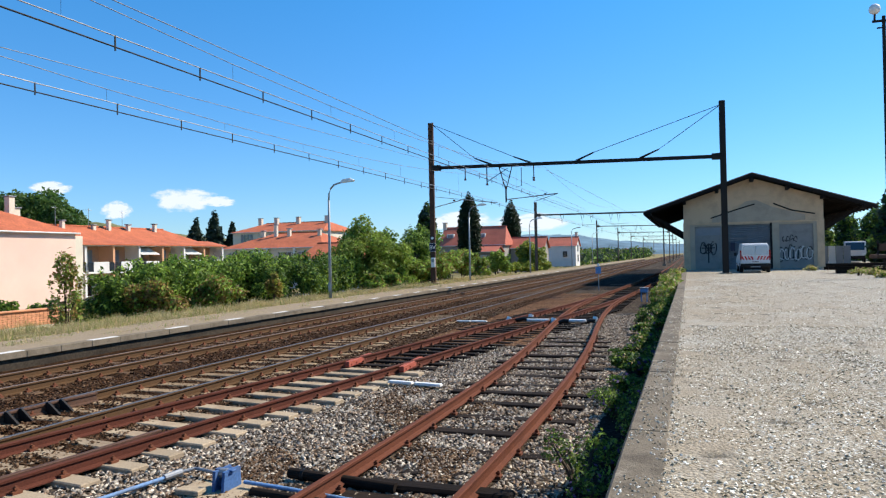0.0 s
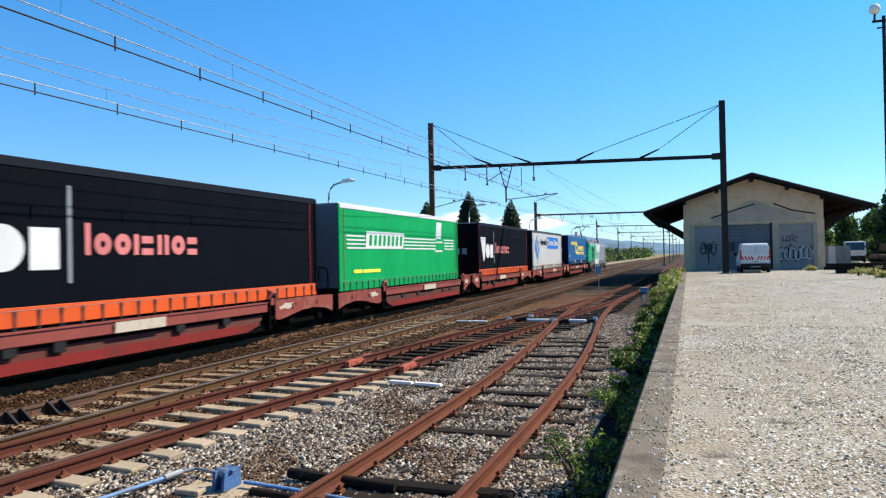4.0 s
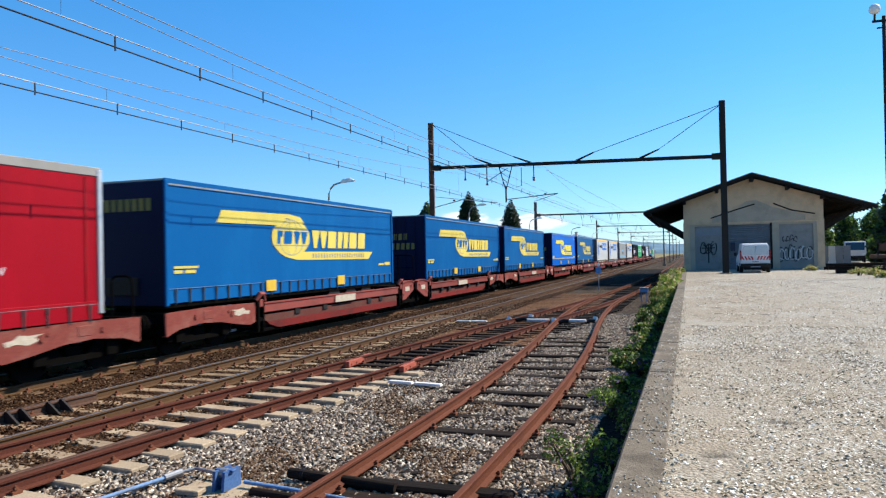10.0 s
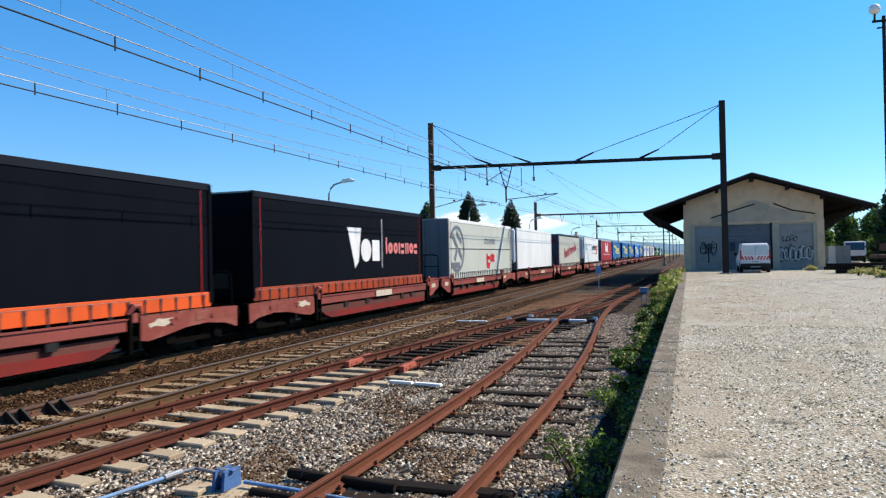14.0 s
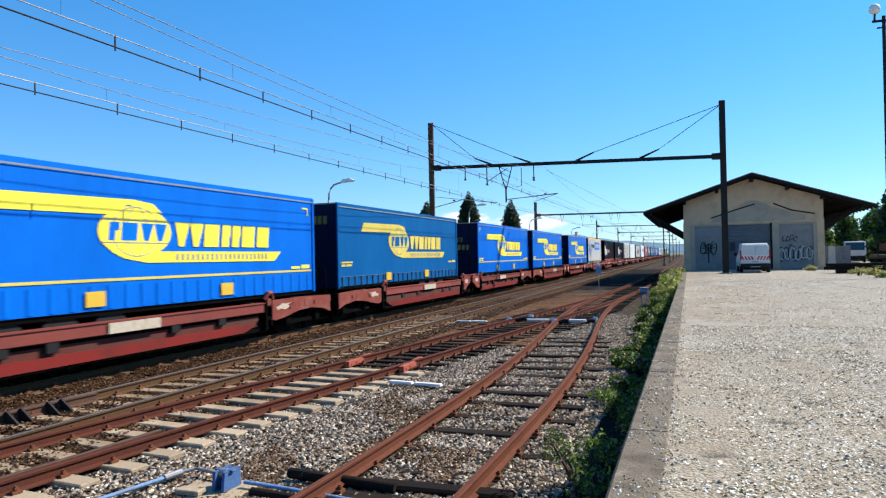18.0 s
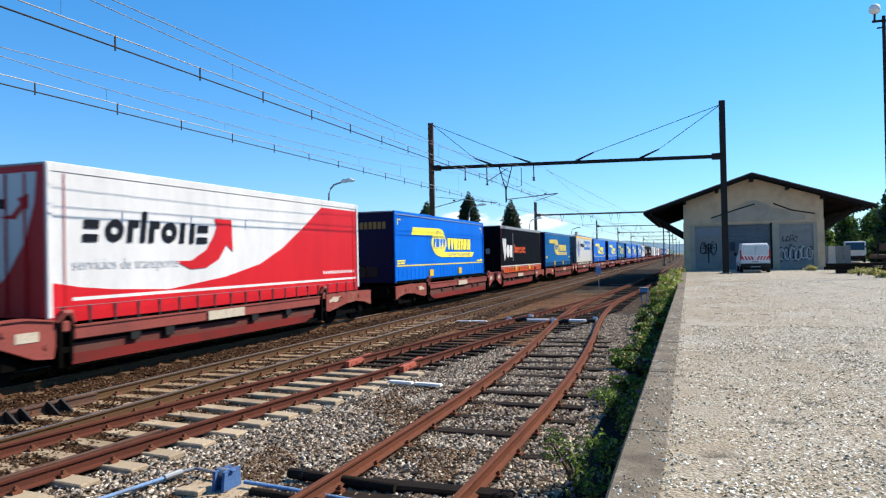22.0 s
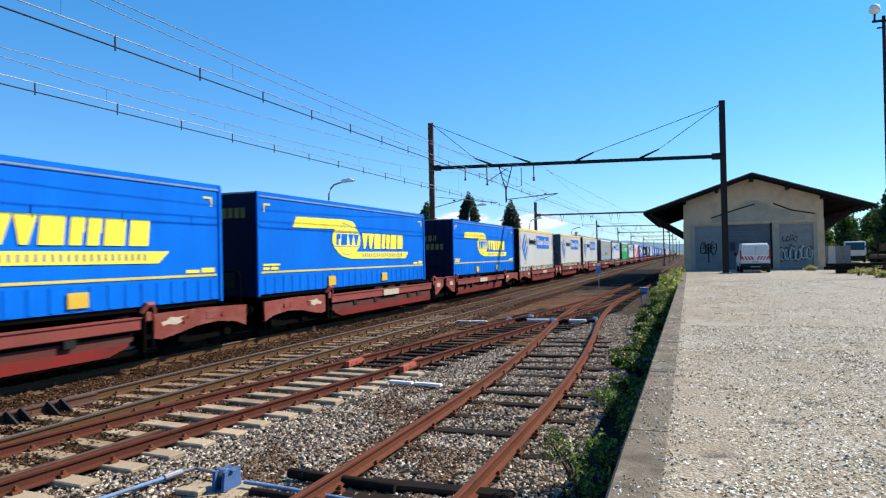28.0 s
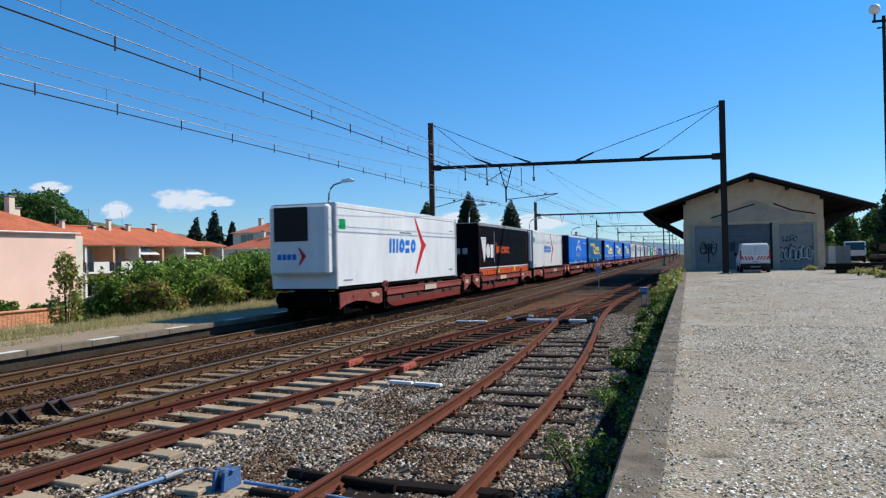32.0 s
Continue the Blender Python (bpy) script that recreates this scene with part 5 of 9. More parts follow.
L, HW, TOP = 13.62, 1.27, 4.31
MOVING = []
SIDE = HW + 0.004


def wagon_parts():
    """The meshes of half a twin pocket wagon; y runs from the articulated end to the buffer end."""
    p = {}
    p["side_beam"] = Build().box(-.06, .06, .6, 10.62, .78, 1.06, .02).box(-.09, .09, .6, 10.62, 1.04, 1.075).mesh("side_beam", WAGON_RED)
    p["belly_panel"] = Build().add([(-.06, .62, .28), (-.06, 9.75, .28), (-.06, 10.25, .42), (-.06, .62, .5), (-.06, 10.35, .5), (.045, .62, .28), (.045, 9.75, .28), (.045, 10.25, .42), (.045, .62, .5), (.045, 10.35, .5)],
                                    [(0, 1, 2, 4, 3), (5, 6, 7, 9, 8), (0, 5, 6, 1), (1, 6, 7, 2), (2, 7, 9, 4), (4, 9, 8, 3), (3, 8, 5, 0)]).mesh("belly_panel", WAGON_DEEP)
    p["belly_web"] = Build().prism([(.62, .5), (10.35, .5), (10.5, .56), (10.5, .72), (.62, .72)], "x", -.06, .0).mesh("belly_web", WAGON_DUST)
    # added near-black strip that stands for the shadow below the side beam
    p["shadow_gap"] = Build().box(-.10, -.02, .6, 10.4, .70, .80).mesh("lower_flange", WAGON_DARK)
    p["end_plate"] = Build().prism([(-1.22, 1.2), (-1.22, .86), (-.85, .72), (-.3, .5), (.12, .46), (.24, 1.1), (.1, 1.2), (-.5, 1.27), (-1.0, 1.26)], "x", -.05, .05).tube([(-.08, -.95, 1.05), (.08, -.95, 1.05)], .06, 10).tube([(-.075, -.05, .72), (.075, -.05, .72)], .05, 10).prism([(-1.24, 1.24), (-1.0, 1.29), (-.5, 1.30), (.12, 1.22), (.12, 1.18), (-.5, 1.26), (-1.0, 1.25), (-1.2, 1.19)], "x", -.09, .09).mesh("end_plate", WAGON_RED)
    p["hook"] = Build().tube([(.04, -.16, 1.16), (.1, -.05, 1.34), (.1, .1, 1.34), (.04, .22, 1.14)], .075, 8).box(-.02, .11, -.1, .12, .95, 1.2, .03).mesh("clamp_hook", WAGON_RED)
    p["bracket"] = Build().box(-.07, .10, -.17, -.05, .25, 1.24, .02).box(-.07, .10, .1, .2, .35, 1.1, .02).box(-.07, .08, -.17, .2, .55, .66).tube([(.05, -.18, 1.1), (.1, 0, 1.3), (.05, .22, 1.15)], .06, 8).mesh("bracket", WAGON_DARK)
    p["arch_beam"] = Build().prism([(11.0, 1.1), (11.02, .55), (11.3, .50), (11.9, .58), (12.6, .70), (13.4, .74), (14.2, .66), (14.66, .52), (14.68, 1.08), (13.0, 1.12)], "x", -.06, .06).tube([(-.09, 13.6, .92), (.09, 13.6, .92)], .06, 8).tube([(-.09, 12.1, .88), (.09, 12.1, .88)], .07, 10).tube([(-.085, 12.25, .95), (.085, 12.25, .95)], .035, 8).box(-.07, .07, 12.95, 13.3, .82, 1.04, .01).mesh("arch_beam", WAGON_PINK)
    p["headstock"] = Build().box(-1.25, 1.25, 14.55, 14.68, .55, 1.1, .02).mesh("headstock", WAGON_DARK)
    p["floor"] = Build().box(-1.2, 1.2, .6, 10.5, .24, .32).mesh("pocket_floor", WAGON_DARK)
    p["deck"] = Build().box(-1.2, 1.2, 10.6, 14.6, .92, 1.04).mesh("end_deck", WAGON_DARK)
    p["deck_rear"] = Build().box(-1.2, 1.2, -1.2, .5, .98, 1.1).mesh("end_deck", WAGON_DARK)
    p["buffer"] = Build().tube([(0, 14.66, .86), (0, 15.0, .86)], .11, 12).tube([(0, 15.0, .86), (0, 15.06, .86)], .22, 14).mesh("buffer", WAGON_DARK)
    p["panel"] = Build().box(0, .012, 4.75, 6.3, .80, 1.03).mesh("data_panel", WAGON_PLATE)
    p["panel_small"] = Build().box(0, .012, -.72, -.22, .84, 1.03).mesh("data_panel", WAGON_PLATE)
    p["scuff"] = Build().prism([(11.35, .80), (11.55, .84), (11.8, .79), (12.05, .86), (11.95, .93), (12.15, .98), (11.8, .97), (11.6, 1.0), (11.5, .92), (11.3, .90)], "x", 0, .006).mesh("worn_patch", WAGON_PLATE)
    p["slot"] = Build().box(-.04, .05, -.15, .15, -.12, .1, .01).mesh("tie_slot", BLACK)
    rail = Build().tube([(1.15, -1.3, 1.02), (1.15, -1.3, 2.30), (1.08, -1.3, 2.39), (.9, -1.3, 2.42), (-.9, -1.3, 2.42), (-1.08, -1.3, 2.39), (-1.15, -1.3, 2.30), (-1.15, -1.3, 1.02)], .026, 8)
    p["railing"] = rail.tube([(1.15, -1.3, 1.84), (-1.15, -1.3, 1.84)], .018, 6).tube([(.41, -1.3, 1.02), (.41, -1.3, 2.42)], .02, 6).mesh("railing", WAGON_DARK)
    p["hoop"] = Build().tube([(1.15, 14.6, 1.0), (1.15, 14.6, 1.86), (1.10, 14.6, 1.96), (1.0, 14.6, 2.01), (.68, 14.6, 2.01), (.58, 14.6, 1.95), (.55, 14.6, 1.86), (.55, 14.6, 1.0)], .026, 8).mesh("grab_hoop", WAGON_DARK)
    bg = Build()
    for s in (-1, 1):
        bg.prism([(-1.25, .38), (-1.25, .62), (-.5, .66), (-.3, .42), (.3, .42), (.5, .66), (1.25, .62), (1.25, .38), (.9, .3), (-.9, .3)], "x", s * 1.0 - .06, s * 1.0 + .06)
        for yy in (-.9, .9):
            bg.box(s * 1.05 - .1, s * 1.05 + .1, yy - .16, yy + .16, .32, .62, .02)
    bg.box(-1.0, 1.0, -.2, .2, .42, .6)
    p["bogie_frame"] = bg.mesh("bogie_frame", WAGON_DARK)
    p["wheel"] = Build().wheel(-.065, .065, 0, 0, .42, 24).wheel(-.09, -.06, 0, 0, .45, 24).mesh("wheel", WHEEL_STEEL)
    p["axle"] = Build().tube([(-1.0, 0, 0), (1.0, 0, 0)], .08, 8).mesh("axle", WAGON_DARK)
    p["coupler"] = Build().tube([(0, 14.6, .9), (0, 15.3, .88)], .07, 8).mesh("coupling_hook", WAGON_DARK)
    return p


WP = wagon_parts()


def bogie(parent, y):
    fr = part("bogie", WP["bogie_frame"], None, parent, at=pose(0, y, 0))
    for yy in (-.9, .9):
        part("axle", WP["axle"], None, fr, at=pose(0, yy, .46))
        for s in (-1, 1):
            part("wheel", WP["wheel"], None, fr, at=pose(s * GAUGE, yy, .46, 0, 0, 180 if s > 0 else 0))


def half_wagon(root, offset, flip):
    """One pocket; flip turns it end for end about the middle of its length."""
    m = Matrix.Translation((0, offset, 0))
    if flip:
        m = m @ Matrix.Translation((0, 14.7, 0)) @ pose(0, 0, 0, 0, 0, 180)
    def put(key, name, x=0.0, y=0.0, z=0.0, rz=0, label=""):
        return part(name, WP[key], None, root, label, at=m @ pose(x, y, z, 0, 0, rz))
    for s in (-1, 1):
        put("side_beam", "side_beam", s * 1.25)
        put("belly_panel", "belly_panel", s * 1.18)
        put("belly_web", "belly_web", s * 1.18, label="dusty upper belly, its paint darkened for the beam's shade")
        put("end_plate", "end_plate", s * 1.24)
        put("arch_beam", "arch_beam", s * 1.22, label="bleached red arched end beam")
        for yy in (.36, 10.82):
            put("bracket", "bracket", s * 1.24, yy, 0, 0 if s > 0 else 180)
            put("hook", "clamp_hook", s * 1.24, yy, 0, 0 if s > 0 else 180)
        if (s > 0) != flip:
            put("panel", "data_panel", s * 1.345 if s > 0 else s * 1.345 - .012)
            put("panel_small", "data_panel", s * 1.292 if s > 0 else s * 1.292 - .012)
            put("scuff", "worn_patch", s * 1.2805 if s > 0 else s * 1.2805 - .006, label="worn pale patch")
        put("buffer", "buffer", s * .88)
        for yy, zz in ((2.3, .72), (3.4, .69), (6.9, .72), (8.7, .72)) if (s > 0) != flip else ():
            put("slot", "tie_slot", s * 1.24, yy, zz)
    # shadow strips under the beams, drawn as dark boxes
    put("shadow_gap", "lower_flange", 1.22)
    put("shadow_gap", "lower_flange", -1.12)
    put("floor", "pocket_floor")
    put("deck", "end_deck")
    put("deck_rear", "end_deck")
    put("headstock", "headstock")
    put("coupler", "coupling_hook")
    if not flip:
        put("railing", "railing")
        put("hoop", "grab_hoop")


def twin_wagon(i):
    root = thing("pocket_wagon", "red twin pocket wagon with bleached end beams carrying two trailers", "freight wagon", group="pocket wagons")
    half_wagon(root, 0, False)
    half_wagon(root, -17.6, True)
    for y in (13.1, -1.65 - .0, -17.6 + 1.6):
        bogie(root, y)
    return root


# ---- printed shapes on a trailer side: (y, z) polygons in relief ----
def shape(poly, lift=0):
    return Build().prism(poly, "x", SIDE - .003 + .0015 * lift, SIDE + .0015 * (1 + lift))


def rect(u0, u1, z0, z1, slant=0.0):
    return [(u0, z0), (u1, z0), (u1 + slant, z1), (u0 + slant, z1)]


def oval(u, z, ru, rz, n=24, a0=0.0, a1=6.2832):
    full = abs(a1 - a0) > 6.28
    k = n if full else n + 1
    return [(u + ru * math.cos(a0 + (a1 - a0) * i / n), z + rz * math.sin(a0 + (a1 - a0) * i / n)) for i in range(k)]


def strip(pts, w):
    """A band of width w along a line."""
    q = [Vector(a) for a in pts]
    up, dn = [], []
    for i, a in enumerate(q):
        d = (q[min(i + 1, len(q) - 1)] - q[max(i - 1, 0)]).normalized()
        n_ = Vector((-d.y, d.x)) * w / 2
        up.append(tuple(a + n_))
        dn.append(tuple(a - n_))
    return dn + up[::-1]


def bars(u0, u1, z0, z1, n, fill=0.62, slant=0.0, tall=()):
    """A line of unreadable writing as plain bars; tall ones rise higher."""
    b = Build()
    ws = [1.0] * n if isinstance(n, int) else n
    unit = (u1 - u0) / sum(ws)
    h = z1 - z0
    a = u0
    for i, w in enumerate(ws):
        step = unit * w
        top = z1 + h * .38 if i in tall else z1
        gap = unit * (1 - fill) / 2
        b.prism(rect(a + gap, a + step - gap, z0, top, slant * (top - z0)), "x", SIDE, SIDE + .005)
        a += step
    return b


def ring(u, z, ru, rz, k, n=20):
    """An oval band, closed on itself."""
    a = [2 * math.pi * i / n for i in range(n + 1)]
    return [(u + (ru + k / 2) * math.cos(q), z + (rz + k / 2) * math.sin(q)) for q in a] + [(u + (ru - k / 2) * math.cos(q), z + (rz - k / 2) * math.sin(q)) for q in reversed(a)]


def glyphs(u0, u1, z0, h, codes, bold=.3, slant=0.0, rise=0.0):
    """Plain shapes in a row for a trade name: rings, stems, wedges and stacked bars."""
    wide = {"o": 1.0, "O": 1.35, "l": .42, "i": .42, "r": .62, "w": 1.5, "W": 1.9, "s": .9, "n": 1.0, "m": 1.5, "b": 1.0, "B": .62}
    unit = (u1 - u0) / sum(wide[c] for c in codes)
    b = Build()
    x0, x1 = SIDE, SIDE + .005

    def put(q, base):
        b.prism([(a + slant * (z - z0), z + base) for a, z in q], "x", x0, x1)

    a = u0
    for c in codes:
        w = wide[c] * unit
        g, up, base = unit * .09, h * (1.42 if c in "lOWB" else 1), rise * (a - u0)
        e = a + w
        k = bold * unit * 1.05
        if c in "oO":
            put(ring((a + e) / 2, z0 + up / 2, w / 2 - g - k / 2, up / 2 - k / 2, k), base)
        elif c in "li":
            put(rect(a + g, e - g, z0, z0 + up), base)
        elif c == "r":
            put(rect(a + g, a + g + k, z0, z0 + h), base)
            put(rect(a + g + k, e - g * .3, z0 + h - k, z0 + h), base)
        elif c in "wW":
            for q in (0, 1):
                p, d = a + q * w / 2, w / 2
                put([(p + d * .38, z0), (p + d * .72, z0), (p + d, z0 + up), (p + d * .04, z0 + up)], base)
        elif c == "s":
            put(rect(a + g, e - 2 * g, z0, z0 + h * .32), base)
            put(rect(a + g, e - 2 * g, z0 + h * .56, z0 + h * .92), base)
        elif c in "nm":
            n_ = 2 if c == "n" else 3
            for q in range(n_):
                p = a + g + q * (w - 2 * g - k) / (n_ - 1)
                put(rect(p, p + k, z0, z0 + h), base)
        elif c in "bB":
            put(rect(a + g, e - g, z0, z0 + up), base)
        a = e
    return b


def joined(polys, lift=0):
    b = Build()
    for q in polys:
        b.prism(q, "x", SIDE - .003 + .0015 * lift, SIDE + .0015 * (1 + lift))
    return b


PRINT = {}


def prints(kind):
    """Name, mesh and label of each printed piece of a livery."""
    if kind in PRINT:
        return PRINT[kind]
    out = []
    def add(name, b, m, label=""):
        if name in ("fine_print", "globe_line", "corner_mark", "printed_wave"):
            out.append((name, b.mesh(name, m), label))
        else:
            out.extend((name, q.mesh(name, m), label) for q in b.pieces())
    if kind in ("blue", "teal"):
        y_ = P_YELLOW if kind == "blue" else P_YELLOW_DULL
        base = T_BLUE if kind == "blue" else T_TEAL
        add("printed_band", joined([[(1.96, 3.33), (5.0, 3.36), (5.4, 3.6), (6.5, 3.45), (6.2, 3.66), (5.6, 3.72), (2.17, 3.67)], [(4.9, 2.56), (11.61, 2.56), (11.25, 2.28), (6.0, 2.30), (5.3, 2.40)]]), y_, "yellow band")
        add("printed_globe", joined([oval(5.67, 3.0, 1.12, .575)], 0.5), y_, "yellow oval globe emblem")
        add("globe_line", joined([strip(oval(5.67, 3.0, .32, .56, 16), .022), strip(oval(5.67, 3.0, .74, .56, 18), .022), strip([(4.62, 3.25), (6.72, 3.25)], .03), strip([(4.62, 2.75), (6.72, 2.75)], .03)], 1.4), P_GREYLINE)
        add("emblem_bar", glyphs(4.78, 6.60, 2.80, .40, "rbw", .3, .12), base)
        add("lettering_bar", glyphs(6.85, 10.98, 2.68, .59, "wbrrbb", .42, .12), y_, "bold yellow bars of lettering")
        add("fine_print", bars(6.9, 10.9, 2.35, 2.50, 21, .42), P_GREYLINE)
        add("fine_print", joined([rect(.3, .62, 2.02, 2.10), rect(.7, 1.1, 2.02, 2.10), rect(.3, 1.2, 2.14, 2.20), rect(12.2, 12.7, 2.02, 2.10), rect(12.8, 13.3, 2.02, 2.14)]), y_)
        if kind == "blue":
            add("hem_line", joined([rect(.2, 13.4, 1.92, 1.98)]), P_YELLOW_DULL, "dull yellow line above the skirt")
            add("corner_mark", joined([rect(12.9, 13.25, 3.92, 3.98), rect(13.19, 13.25, 3.72, 3.98), rect(.35, .7, 3.92, 3.98), rect(.35, .41, 3.72, 3.98)]), P_YELLOW_DULL)
    elif kind == "diamond":
        add("printed_diamond", joined([[(.94, 2.95), (1.86, 3.95), (2.08, 3.78), (1.35, 2.89), (1.53, 2.77), (2.26, 3.53), (2.49, 3.34), (1.74, 2.46), (1.94, 2.34), (2.69, 3.1), (2.89, 2.91), (1.95, 1.86)]]), P_BLUE, "blue diamond emblem")
        add("diamond_outline", joined([strip([(2.08, 3.78), (2.25, 3.93), (3.28, 2.9), (2.38, 1.88), (2.18, 2.06)], .03)]), P_GREYLINE)
        add("lettering_bar", glyphs(3.42, 6.18, 3.14, .36, "Bwols", .26), P_INK, "black bars of lettering")
        add("blue_panel", joined([rect(6.36, 11.7, 2.86, 3.88)]), P_BLUE, "blue panel")
        add("lettering_bar", glyphs(6.50, 9.22, 3.14, .40, "Ooroo", .28), P_WHITE, "white bars of lettering")
        add("lettering_bar", glyphs(9.45, 11.58, 3.14, .40, "Ooro", .28), P_WHITE, "white bars of lettering")
        add("fine_print", joined([rect(1.4, 2.3, 1.66, 1.70), rect(12.0, 12.9, 1.66, 1.70)]), P_GREYLINE)
        add("fine_print", joined([rect(1.5, 1.9, 1.50, 1.57), rect(12.4, 13.0, 1.54, 1.60)]), P_YELLOW)
    elif kind in ("black", "black_front"):
        du = 0.0 if kind == "black" else 5.35
        sh = lambda poly: [(a + du, z) for a, z in poly]
        add("printed_mark", joined([sh([(.62, 3.46), (1.25, 3.46), (1.52, 2.2), (1.22, 1.95)]), sh([(1.28, 3.46), (1.75, 3.46), (1.55, 2.35), (1.46, 2.25)]), sh(oval(2.18, 2.62, .46, .44)), sh(rect(2.75, 3.42, 2.2, 3.02))]), P_WHITE, "white block emblem")
        add("divider", joined([sh(rect(3.62, 3.72, 1.92, 3.88))]), P_GREYLINE)
        add("lettering_bar", glyphs(4.0 + du, 7.65 + du, 2.48, .47, "looisiios", .27), P_PINK, "pinkish bars of lettering")
    elif kind == "lined_black":
        add("printed_mark", joined([[(.62, 3.46), (1.25, 3.46), (1.52, 2.2), (1.22, 1.95)], [(1.28, 3.46), (1.75, 3.46), (1.55, 2.35), (1.46, 2.25)], oval(2.18, 2.62, .46, .44), rect(2.75, 3.42, 2.2, 3.02)]), P_WHITE, "white block emblem")
        add("divider", joined([rect(3.62, 3.72, 1.92, 3.88)]), P_GREYLINE)
        add("lettering_bar", glyphs(4.0, 7.65, 2.48, .47, "looisiios", .27), P_ORANGE, "orange-red bars of lettering")
        add("hem_line", joined([rect(.2, 13.4, 1.56, 1.63)]), P_WHITE, "white line above the skirt")
    elif kind in ("green", "green_front"):
        if kind == "green":
            st = [rect(.62 + .02 * k, 2.2, 3.12 - .15 * k, 3.18 - .15 * k) for k in range(4)] + [rect(6.1, 10.2, 3.12 - .15 * k, 3.18 - .15 * k) for k in range(4)] + [rect(11.5, 13.0, 3.12 - .15 * k, 3.18 - .15 * k) for k in range(4)]
            add("printed_stripe", joined(st), P_WHITE, "white stripes")
            add("name_panel", joined([rect(2.2, 6.0, 2.68, 3.36, .15)], .5), P_WHITE, "white name panel")
            add("lettering_bar", bars(2.45, 5.95, 2.80, 3.22, 8, .6, .2), T_GREEN)
            add("printed_bar", joined([rect(10.2, 10.95, 3.2, 4.02, .2), rect(10.1, 11.2, 2.55, 2.63), rect(10.3, 11.25, 2.99, 3.07)]), P_WHITE)
            add("fine_print", joined([rect(1.2, 1.9, 1.76, 1.89), rect(2.0, 3.6, 1.76, 1.88)]), P_YELLOW)
        else:
            st = [rect(.75, 2.5, 3.10 - .15 * k, 3.17 - .15 * k, .02) for k in range(4)] + [rect(4.0, 7.8, 3.22 - .15 * k, 3.28 - .15 * k) for k in range(4)] + [rect(11.5, 12.9, 3.26 - .15 * k, 3.32 - .15 * k) for k in range(4)]
            add("printed_stripe", joined(st), P_WHITE, "white stripes")
            add("name_panel", joined([rect(7.8, 11.5, 2.73, 3.38, .12)], .5), P_WHITE, "white name panel")
            add("lettering_bar", bars(8.0, 11.4, 2.84, 3.26, 8, .6, .2), T_GREEN)
            add("printed_bar", joined([rect(2.55, 3.25, 3.12, 4.02, .2), rect(2.35, 3.55, 2.48, 2.56), rect(2.4, 3.4, 2.92, 3.0)]), P_WHITE)
            add("fine_print", bars(4.05, 5.9, 3.55, 3.76, 5, .6), P_WHITE)
            add("fine_print", joined([rect(6.3, 7.35, 3.67, 3.78), rect(6.3, 7.35, 3.52, 3.63)]), P_WHITE)
            add("corner_mark", joined([rect(.5, .95, 4.0, 4.06), rect(.5, .56, 3.75, 4.0), rect(12.8, 13.2, 4.0, 4.06), rect(13.14, 13.2, 3.75, 4.0)]), P_WHITE)
    elif kind == "seagull":
        add("printed_wave", joined([strip([(4.9, 3.0), (5.3, 2.85), (5.9, 2.82), (6.5, 2.95), (7.1, 2.9), (7.7, 2.72), (8.3, 2.75)], .10), strip([(6.9, 2.92), (7.4, 3.06), (7.9, 2.95), (8.3, 2.78)], .08), strip([(5.0, 3.15), (4.88, 3.0), (5.2, 2.72)], .06), [(6.7, 3.95), (7.05, 4.02), (7.5, 3.72), (7.1, 3.52), (6.8, 3.6)]]), P_CYAN, "pale blue swoosh")
        add("lettering_bar", bars(5.6, 8.2, 2.22, 2.48, 4, .6, 0, (0,)), P_INK, "dark bars of lettering")
        add("stripe", joined([rect(.35, 13.4, 1.86, 1.95), rect(.35, 13.4, 1.70, 1.78)]), P_CYAN, "blue stripes along the foot")
    elif kind == "horse":
        wv = lambda d: strip([(5.3, 2.65 + d), (6.2, 2.95 + d), (7.2, 3.02 + d), (8.1, 2.85 + d), (8.9, 2.6 + d)], .10)
        add("printed_wave", joined([wv(.28), wv(.10), strip([(6.3, 3.55), (6.8, 3.8), (7.4, 3.88), (8.0, 3.7)], .10), strip([(6.4, 3.4), (7.0, 3.6), (7.7, 3.62)], .09), strip([(8.0, 3.75), (8.5, 3.4), (8.7, 3.0)], .06)]), P_WHITE, "white flowing emblem")
        add("lettering_bar", bars(4.95, 7.9, 2.06, 2.45, 4, .55), P_GREYLINE, "grey bars of lettering")
        add("fine_print", bars(10.15, 13.0, 3.55, 3.62, 16, .6), P_WHITE)
        add("hem_line", joined([rect(.2, 13.4, 1.42, 1.48)]), P_WHITE)
    elif kind == "crimson":
        add("printed_block", joined([rect(5.08, 5.95, 3.72, 3.88), rect(5.08, 5.62, 2.64, 3.70), rect(5.66, 6.15, 2.64, 3.55), rect(6.19, 6.68, 2.64, 3.55), rect(6.72, 7.2, 2.64, 3.55), rect(7.24, 7.7, 2.64, 3.55), rect(7.55, 8.62, 3.75, 3.9), rect(7.74, 8.1, 2.64, 3.70), rect(8.14, 8.64, 2.40, 3.70)]), P_WHITE, "white block emblem")
        add("label_panel", joined([rect(.55, .95, 1.62, 1.78)]), P_WHITE)
    elif kind == "snow":
        fl_ = []
        for k in range(6):
            a = k * math.pi / 3 + .2
            c, s_ = math.cos(a), math.sin(a)
            fl_.append(strip([(3.05, 2.0), (3.05 + .72 * c, 2.0 + .72 * s_)], .10))
